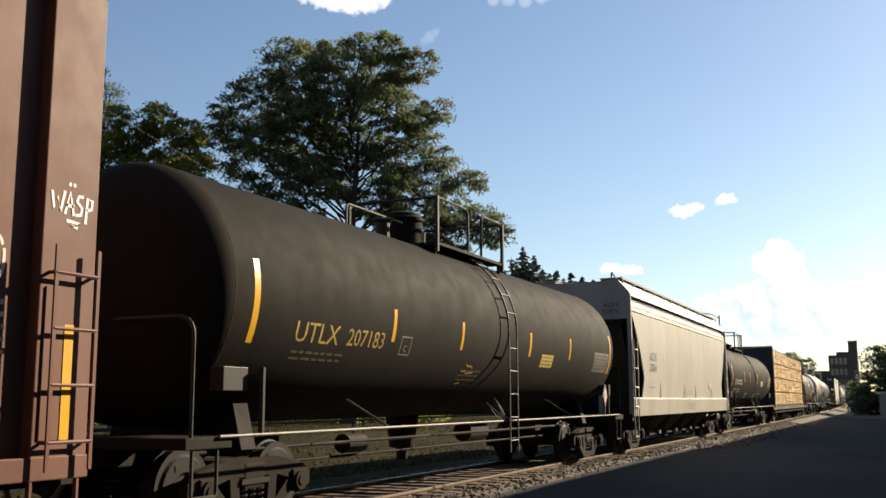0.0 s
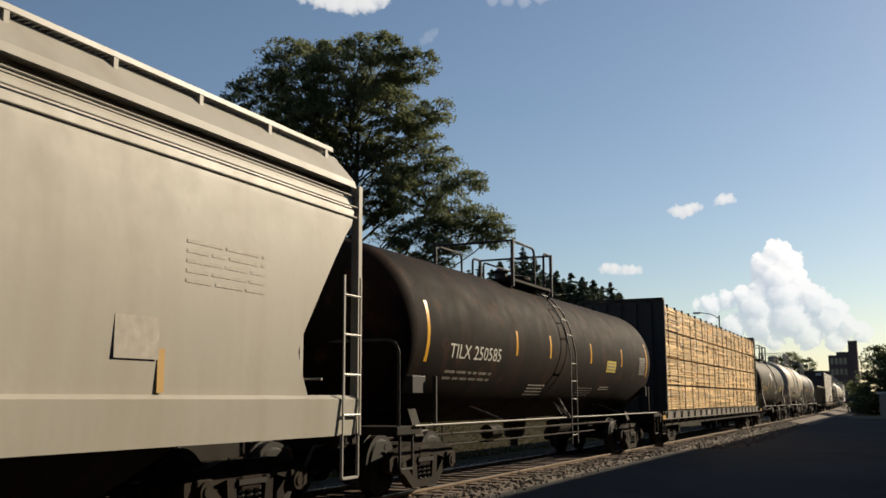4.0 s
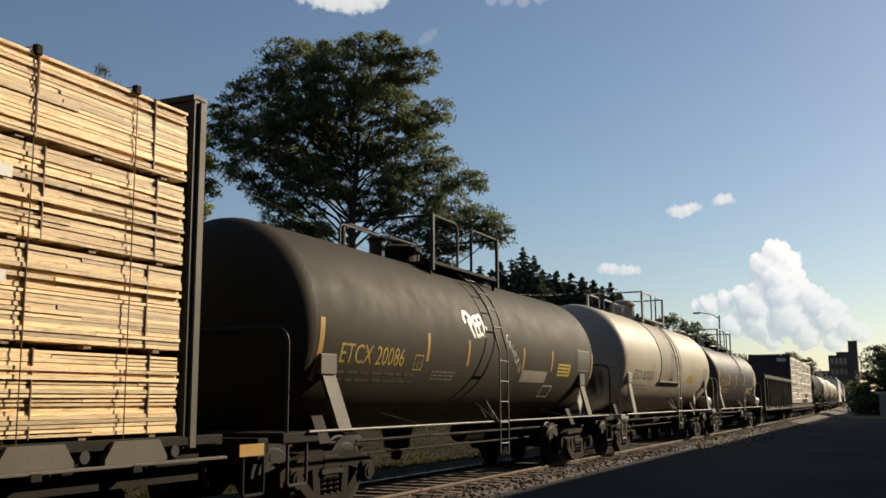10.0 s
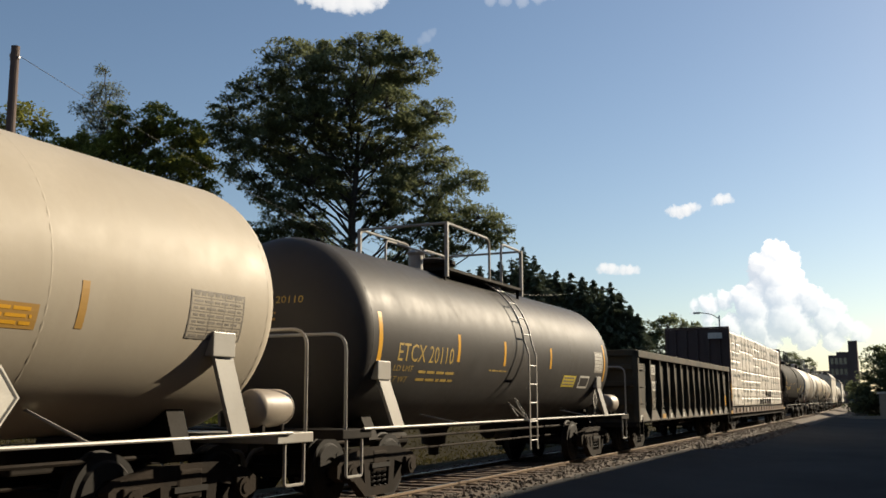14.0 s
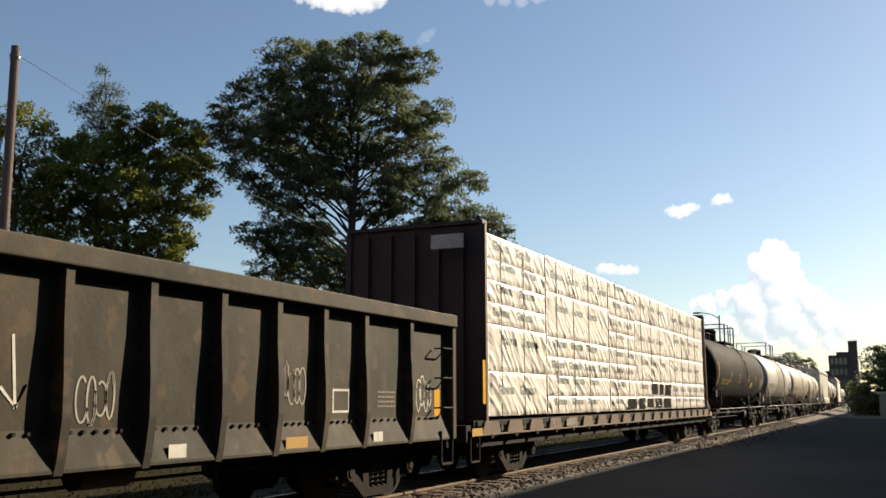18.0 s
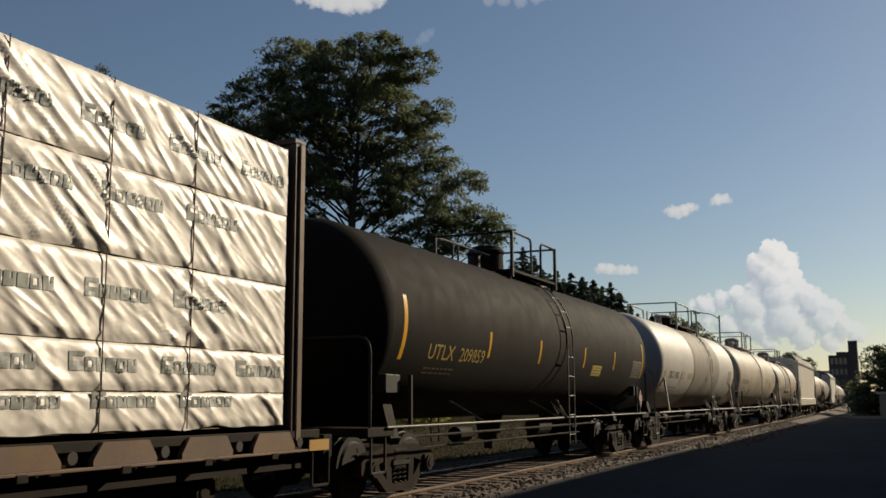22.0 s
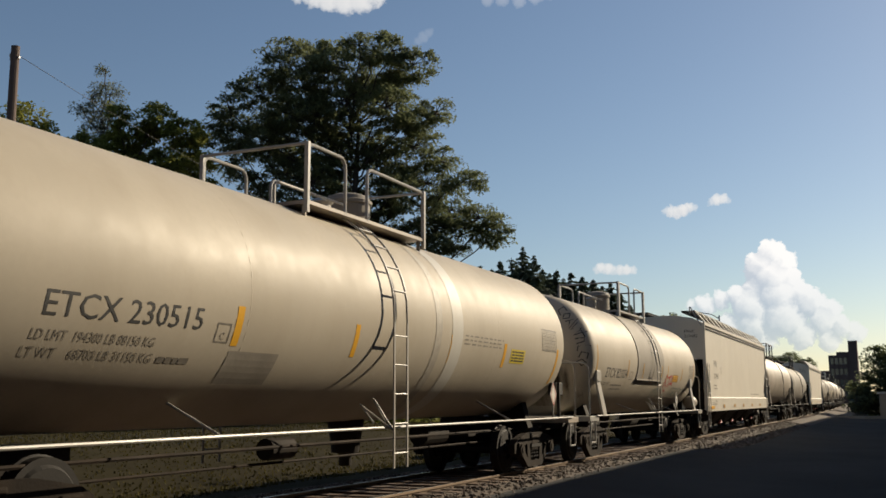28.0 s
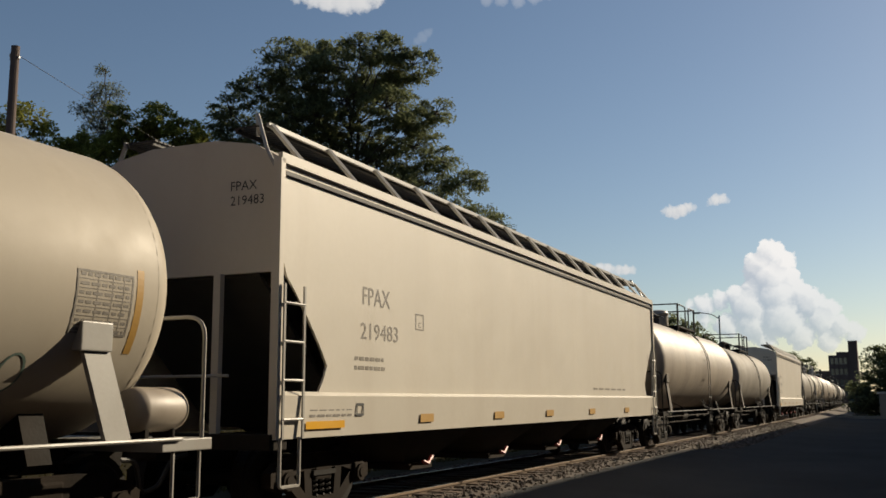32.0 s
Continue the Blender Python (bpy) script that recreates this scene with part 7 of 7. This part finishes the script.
rim = strokes([[(u * 1.5 + k * 0.17, v * 1.35) for u, v in letters[k * 3 % 7]] for k in range(9)], 0.026)
rim = ([((1.15 + v) * math.cos(radians(56 - u * 46)), (1.15 + v) * math.sin(radians(56 - u * 46))) for u, v in rim[0]], rim[1])
head_mark(car, rim, M_LETTERK, 106.75 - sc, *TK, 0.0, 0.0, "black scrawled tag", "spray_tag")
words(car, sc, "LD LMT", 107.9, 108.5, 1.78, 1.86, M_LETTERDIM, TK)
marks(car, sc, 108.65, 109.8, 1.65, 1.87, 2, M_LETTERDIM, TK, seed=3, count=5)
square_c(car, sc, 110.27, 110.6, 1.94, 2.17, M_LETTERDIM, TK)
paint(car, "spray_tag", strokes([[(0.02, 0.0), (0.1, 0.4), (0.34, 0.36), (0.14, 0.2), (0.4, 0.02)], [(0.4, 0.33), (0.86, 0.4)], [(0.62, 0.36), (0.6, 0.04)], [(0.72, 0.02), (0.98, 0.38), (1.24, 0.06)], [(0.78, 0.14), (1.2, 0.17)]], 0.07), M_REDPAINT, 114.82 - sc, 1.78, tank=TK, label="red spray-painted letters")
paint(car, "spray_tag", stroke_line([(0, 0), (0.25, 0.09), (0.5, 0.03)], 0.05), M_REDPAINT, 114.95 - sc, 1.64, tank=TK)
paint(car, "spray_tag", scribble(1.3, 0.36, 6, 0.03, 31), M_GREENPAINT, 113.6 - sc, 1.5, tank=TK)
paint(car, "spray_tag", scribble(2.0, 0.4, 7, 0.025, 33), M_GREENPAINT, 116.2 - sc, 1.5, tank=TK)
panel(car, sc, 115.85, 116.7, 1.97, 2.2, M_FADED, M_YELLOW, 3, TK, seed=3, name="notice_panel")
panel(car, sc, 118.5, 119.2, 2.0, 2.57, M_CREAM, M_LETTERDIM, 7, TK, seed=4)
placard(car, sc, 115.7, 1.4, M_LETTERW, M_LETTERK, "1715")

car, sc = add(hopper_car(121.5, 140.9, 0, M_HOPPER2, M_HOPPER2, "sandy grey flat-sided covered hopper", "flat", 4.2, 4.62, 1.5))
XF = 1.484
words(car, sc, "FPAX", 123.55, 124.33, 2.68, 2.92, M_LETTERDIM, None, XF)
words(car, sc, "219483", 123.5, 124.58, 2.22, 2.44, M_LETTERDIM, None, XF)
square_c(car, sc, 125.15, 125.42, 2.44, 2.68, M_LETTERDIM, None, XF)
marks(car, sc, 123.35, 124.2, 1.78, 2.02, 2, M_GREYBAND, None, XF, 3)
for q in (125.2, 128.15, 130.95, 134.0, 137.2):
    paint(car, "reflector_strip", rect(0.45, 0.12), M_FADED, q - sc, 1.1, x=1.54)
paint(car, "reflector_strip", rect(0.9, 0.09), M_YELLOW, 122.1 - sc, 1.08, x=1.543)
marks(car, sc, 134.5, 137.5, 1.62, 1.72, 1, M_GREYBAND, None, XF, 5, 6)
marks(car, sc, 122.2, 123.2, 1.2, 1.34, 2, M_LETTERDIM, None, 1.53, 6)
paint(car, "plate_mark", hollow(0.2, 0.16, 0.03), M_LETTERK, 123.3 - sc, 1.22, x=1.54)
for txt, z0, z1 in (("FPAX", 3.9, 4.0), ("219483", 3.72, 3.83)):
    vs, fs = lettering(txt, 0.12)
    part("end_lettering", on_end(flat_bm(vs, fs), 0.75, z0, 121.5 - sc + 0.094), M_LETTERK, car, "stencilled " + txt)
far_tank, fsc = add(tank_car(141.95, 157.4, 142.6, 156.5, 1.5, 2.6, M_TAN, M_FRAME, M_DARKIRON, "dirty tan tank car", 149.8, 148.8, (148.0, 151.2), dome_style="tall", spin=False))
small_tank, ssc = add(tank_car(158.4, 172.8, 159.1, 171.9, 1.45, 2.5, M_GREYBAND, M_FRAME, M_DARKIRON, "plain grey tank car", 165.4, 164.4, (163.8, 166.8), spin=False))
TRAIN_BUILT = list(TRAIN)
pale_hopper = TRAIN[14][0]
for s, src, lab in ((184.9, pale_hopper, "sandy grey flat-sided covered hopper"), (204.2, small_tank, "plain grey tank car"), (219.6, TRAIN[6][0], "cream tank car with a grey jacket across the middle"), (235.0, far_tank, "dirty tan tank car"),
                    (250.6, far_tank, "dirty tan tank car"), (266.0, small_tank, "plain grey tank car"), (282.2, TRAIN[1][0], "large black tank car with yellow reflector strips"), (298.8, far_tank, "dirty tan tank car"),
                    (315.0, small_tank, "plain grey tank car"), (331.6, TRAIN[3][0], "dark brown-black tank car"), (348.4, far_tank, "dirty tan tank car")):
    c = copy_thing(src, Matrix())
    tagged(c, lab)
    TRAIN.append((c, s))


# ---- loads: sawn lumber, bare and wrapped ----
LOADS = []


UNIT_BOARD = bpy.data.meshes.new("board")
bm = B(-1, 0, -0.5, 0.5, 0, 1)
bm.to_mesh(UNIT_BOARD)
bm.free()
UNIT_BOARD.materials.append(M_BOARD)


def stack_boards(bundle, seed, L, H, D, layers):
    """One board after the other, layer on layer, uneven at the face."""
    rnd = random.Random(seed)
    for k in range(layers):
        z0 = H * k / layers
        cut = [-L / 2, L / 2] if rnd.random() < 0.45 else [-L / 2, rnd.uniform(-L * 0.3, L * 0.3), L / 2]
        o = rnd.choice((-0.02, -0.008, 0, 0, 0.004, 0.008, 0.016)) + rnd.uniform(-0.006, 0.006)
        for a, b in zip(cut, cut[1:]):
            a, b = a + rnd.uniform(0, 0.005), b - rnd.uniform(0.0, 0.005)
            ob = new("board", UNIT_BOARD)
            ob.parent = bundle
            ob.location = (o + rnd.uniform(-0.007, 0.007), (a + b) / 2, z0 + 0.0025)
            ob.scale = (D, b - a, H / layers - rnd.choice((0.0015, 0.002, 0.003, 0.004, 0.008, 0.013)))
            ob.rotation_euler = (rnd.uniform(-0.0022, 0.0022), 0, rnd.uniform(-0.003, 0.003))


def lumber_mesh(seed, L, H, D, layers):
    rnd = random.Random(seed)
    bm = bmesh.new()
    for k in range(layers):
        z0 = H * k / layers
        cut = [-L / 2, L / 2] if rnd.random() < 0.45 else [-L / 2, rnd.uniform(-L * 0.3, L * 0.3), L / 2]
        o = rnd.uniform(-0.009, 0.009)
        for a, b in zip(cut, cut[1:]):
            oo = o + rnd.uniform(-0.004, 0.004)
            box(bm, -D + oo, oo, a + rnd.uniform(0, 0.025), b - rnd.uniform(0.004, 0.03), z0 + 0.0025, z0 + H / layers - rnd.choice((0.004, 0.007, 0.012)))
    me = bpy.data.meshes.new("board_stack")
    bm.to_mesh(me)
    bm.free()
    me.materials.append(M_WOOD)
    return me


TIERS = [(1.1, 1.86), (1.9, 2.72), (2.76, 3.58), (3.62, 4.38)]
variants = {}
rnd = random.Random(8)
for i in range(9):
    y0 = -57.66 + i * 2.447
    for j, (z0, z1) in enumerate(TIERS):
        for side in (1, -1):
            b = tagged(new("lumber_bundle"), "strapped bundle of pale sawn pine boards", "lumber", "lumber bundles on the flatcar")
            if side > 0:
                stack_boards(b, i * 7 + j, 2.446, z1 - z0 - 0.02, 1.18, 20)
            else:
                if j not in variants:
                    variants[j] = lumber_mesh(j, 2.41, z1 - z0 - 0.02, 1.18, 17)
                o = new("board_stack", variants[j])
                o.parent = b
                o["kind"] = "stuff"
            for q in ((-0.75, 0.72) if (i + j) % 2 else (-0.62, 0.8)):
                part("strap", B(-0.6, 0.014, q - 0.006, q + 0.006, -0.01, z1 - z0 - 0.015), M_BAND, b)
            for q in (-0.9, 0.0, 0.9):
                part("bearer", B(-1.18, -0.01, q - 0.045, q + 0.045, -0.036, 0.0), M_BAND, b)
            if side > 0 and (i * 4 + j) % 3 != 2:
                part("paper_tag", B(0.014, 0.02, -1.1, -0.96, (z1 - z0) * 0.56, (z1 - z0) * 0.68), M_TAG, b)
            LOADS.append((b, -57.66 + 1.2235 + i * 2.447, 1.36 * side + rnd.uniform(-0.012, 0.012), z0 + 0.01, 0 if side > 0 else 180))
for q in [k * 2.447 / 2 - 57.66 + 0.45 for k in range(18)]:
    c = tagged(new("tie_down_cable"), "dark steel tie-down cable over the lumber", "cable", "tie-down cables")
    part("cable", T(rounded([(1.392, 0, 1.0), (1.388, 0, 4.42), (0.1, 0, 4.5), (-1.388, 0, 4.42), (-1.392, 0, 1.0)], 0.08, 2), 0.006, 5), M_BAND, c)
    part("corner_protector", B(1.34, 1.4, -0.035, 0.035, 4.34, 4.43, 0.01), M_FRAME, c)
    LOADS.append((c, q, 0.0, 0.0, 0))


def crease(y, z, seed):
    """How far the plastic stands off the boards: sharp folds that fan out from the straps."""
    off = Vector((seed * 7.3, seed * 3.1, 0))
    lean = radians((38, 33, 46, 26, 41)[seed % 5])
    warp = 0.12 * noise.noise(Vector((y * 0.8, z * 1.2, seed)))
    c, s = math.cos(lean), math.sin(lean)
    u, v = y * c - z * s + warp, y * s + z * c
    a = noise.noise(Vector((u * 0.45, v * 3.4, 0)) + off)
    b = noise.noise(Vector((u * 0.9 + v * 0.8, v * 8.0, 3)) + off)
    d = noise.noise(Vector((y * 5.0 + z * 1.5, z * 1.6, 6)) + off)
    broad = noise.noise(Vector((y * 1.1, z * 2.0, 9)) + off)
    some = 0.5 + 0.9 * noise.noise(Vector((y * 0.7, z * 0.9, 14)) + off)
    return some * (0.034 * max(0.0, 1 - abs(a) * 4.4) ** 1.3 + 0.012 * max(0.0, 1 - abs(b) * 3.4)) + 0.006 * max(0.0, 1 - abs(d) * 3) + 0.006 * broad


def wrapped_mesh(seed, L, H, D):
    """A plastic-wrapped pack: a soft box whose sheet sags and creases."""
    nx, nz = max(8, int(L / 0.032)), max(6, int(H / 0.032))
    bm = bmesh.new()
    grid = []
    for i in range(nx + 1):
        y = -L / 2 + L * i / nx
        col = []
        for j in range(nz + 1):
            z = H * j / nz
            edge = min(1.0, min(i, nx - i) / 4, (min(j, nz - j) + 0.4) / 2.5)
            col.append(bm.verts.new((-0.02 * (1 - edge) + crease(y, z, seed) * (0.35 + 0.65 * edge), y, z - (0.03 * noise.noise(Vector((y * 2, 0, seed))) if j == 0 else 0))))
        top = bm.verts.new((-0.2, y, H + 0.01 * noise.noise(Vector((y * 3, 1, seed)))))
        far = bm.verts.new((-D, y, H - 0.01))
        grid.append(col + [top, far])
    for u, v in zip(grid, grid[1:]):
        for j in range(len(u) - 1):
            bm.faces.new((u[j], v[j], v[j + 1], u[j + 1]))
    for col, flip in ((grid[0], False), (grid[-1], True)):
        low = bm.verts.new((-D, col[0].co.y, 0))
        f = col + [low]
        bm.faces.new(f if flip else f[::-1])
    bm.normal_update()
    return bm


def film_window(seed, y0, y1, z0, z1):
    """A clear stretch in the wrap through which the dark boards show."""
    bm = bmesh.new()
    n, m = 12, 8
    g = [[bm.verts.new((crease(y, z, seed) + 0.012 + 0.01 * noise.noise(Vector((y * 9, z * 9, seed))), y, z)) for z in [z0 + (z1 - z0) * j / m for j in range(m + 1)]] for y in [y0 + (y1 - y0) * i / n for i in range(n + 1)]]
    for u, v in zip(g, g[1:]):
        for j in range(m):
            bm.faces.new((u[j], v[j], v[j + 1], u[j + 1]))
    return bm


def printed_mark(seed, q, z, h):
    """Ink on the wrap: a round cap and a row of solid blocks that follow the folds."""
    bm = bmesh.new()
    for k in range(6):
        w, hh = (0.115, h * 0.74) if k else (0.17, h)
        y0 = q + (0.0 if k == 0 else 0.045) + k * 0.135
        n = 4
        g = [[bm.verts.new((crease(y0 + w * i / n, z + hh * j / n, seed) + 0.005, y0 + w * i / n, z + hh * j / n)) for j in range(n + 1)] for i in range(n + 1)]
        for i in range(n):
            for j in range(n):
                if k == 0 and i in (1, 2, 3) and j == 2:
                    continue
                if k % 3 == 1 and i in (1, 2) and j in (1, 2):
                    continue
                if k % 3 == 2 and i == 2 and j > 1:
                    continue
                bm.faces.new((g[i][j], g[i + 1][j], g[i + 1][j + 1], g[i][j + 1]))
    return bm


WINDOWS = [(40.25, 41.3, 1.18, 1.44), (41.6, 42.35, 1.17, 1.46), (42.6, 43.4, 1.2, 1.45), (43.6, 44.6, 1.18, 1.46), (44.8, 45.9, 1.17, 1.46), (43.2, 44.05, 1.57, 1.88), (44.25, 44.85, 1.57, 1.87), (45.05, 45.9, 1.56, 1.88)]
SECTIONS = [(30.45, 33.66, [1.13, 1.93, 2.77, 3.16, 3.56, 3.95, 4.4]), (33.74, 38.62, [1.13, 1.5, 1.93, 2.32, 2.73, 3.68, 4.43]), (38.7, 41.4, [1.13, 1.5, 1.93, 2.33, 2.73, 3.14, 3.56, 4.0, 4.42]),
            (41.45, 46.0, [1.13, 1.5, 1.93, 2.73, 3.6, 4.42]), (46.06, 52.08, [1.13, 1.5, 1.95, 2.75, 3.6, 4.42])]
n = 0
for a, b, zs in SECTIONS:
    for z0, z1 in zip(zs, zs[1:]):
        n += 1
        for side in (1, -1):
            w = tagged(new("wrapped_lumber_pack"), "lumber pack in creased white plastic wrap", "lumber", "wrapped packs on the flatcar")
            part("plastic_wrap", wrapped_mesh(n, b - a, z1 - z0 - 0.012, 1.2) if side > 0 else B(-1.2, 0, -(b - a) / 2, (b - a) / 2, 0, z1 - z0 - 0.015, 0.03), M_WRAP, w, smooth=side > 0)
            if side > 0:
                h = min(0.17, (z1 - z0) * 0.4)
                q = -(b - a) / 2 + 0.25 + (n % 3) * 0.15
                while q < (b - a) / 2 - 0.95:
                    if not any(f0 - 0.5 < (a + b) / 2 + q < f1 and z0 < g0 < z1 for f0, f1, g0, g1 in WINDOWS):
                        part("printed_mark", printed_mark(n, q, (z1 - z0) * (0.38 + 0.1 * (n % 3)), h), M_PRINT, w)
                    q += 1.2
                for q in [k * 1.22 - (b - a) / 2 + 0.6 for k in range(int((b - a) / 1.22))]:
                    part("strap", T([(crease(q, (z1 - z0) * k / 6, n) * 0.5 + 0.012, q, (z1 - z0) * k / 3) for k in range(4)], 0.007, 5), M_BAND, w)
                for f0, f1, g0, g1 in WINDOWS:
                    if a < (f0 + f1) / 2 < b and z0 < (g0 + g1) / 2 < z1:
                        part("clear_film_window", film_window(n, max(f0, a + 0.06) - (a + b) / 2, min(f1, b - 0.06) - (a + b) / 2, g0 - z0, g1 - z0), M_CLEAR, w, "clear film over dark boards")
                # dark batten set back under the pack to give the gap its shadow line
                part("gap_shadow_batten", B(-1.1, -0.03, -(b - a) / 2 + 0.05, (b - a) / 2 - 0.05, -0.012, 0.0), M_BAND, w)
            LOADS.append((w, (a + b) / 2, 1.36 * side, z0 + 0.008, 0 if side > 0 else 180))


def motions():
    ticks = [float(t) for t in range(33)]
    for car, s in TRAIN:
        walk(car, [(t, on_track(s, t)) for t in ticks])
    for ob, s, x, z, turn in LOADS:
        walk(ob, [(t, on_track(s, t) @ pose(x, 0, z, 0, 0, turn)) for t in ticks])
    for ob, c, right, turn in CLOUDS:
        walk(ob, [(t, Matrix.Translation(c - right * 0.6 * t) @ pose(0, 0, 0, 0, 0, turn)) for t in (0.0, 16.0, 32.0)])
    steps = [i / 15 for i in range(481)]
    turns = [(t, math.degrees(rolled(t) - rolled(0)) / WHEEL_R) for t in steps]
    for ob, y in SPINNING:
        walk(ob, [(t, pose(0, y, WHEEL_R, a % 360)) for t, a in turns])


motions()
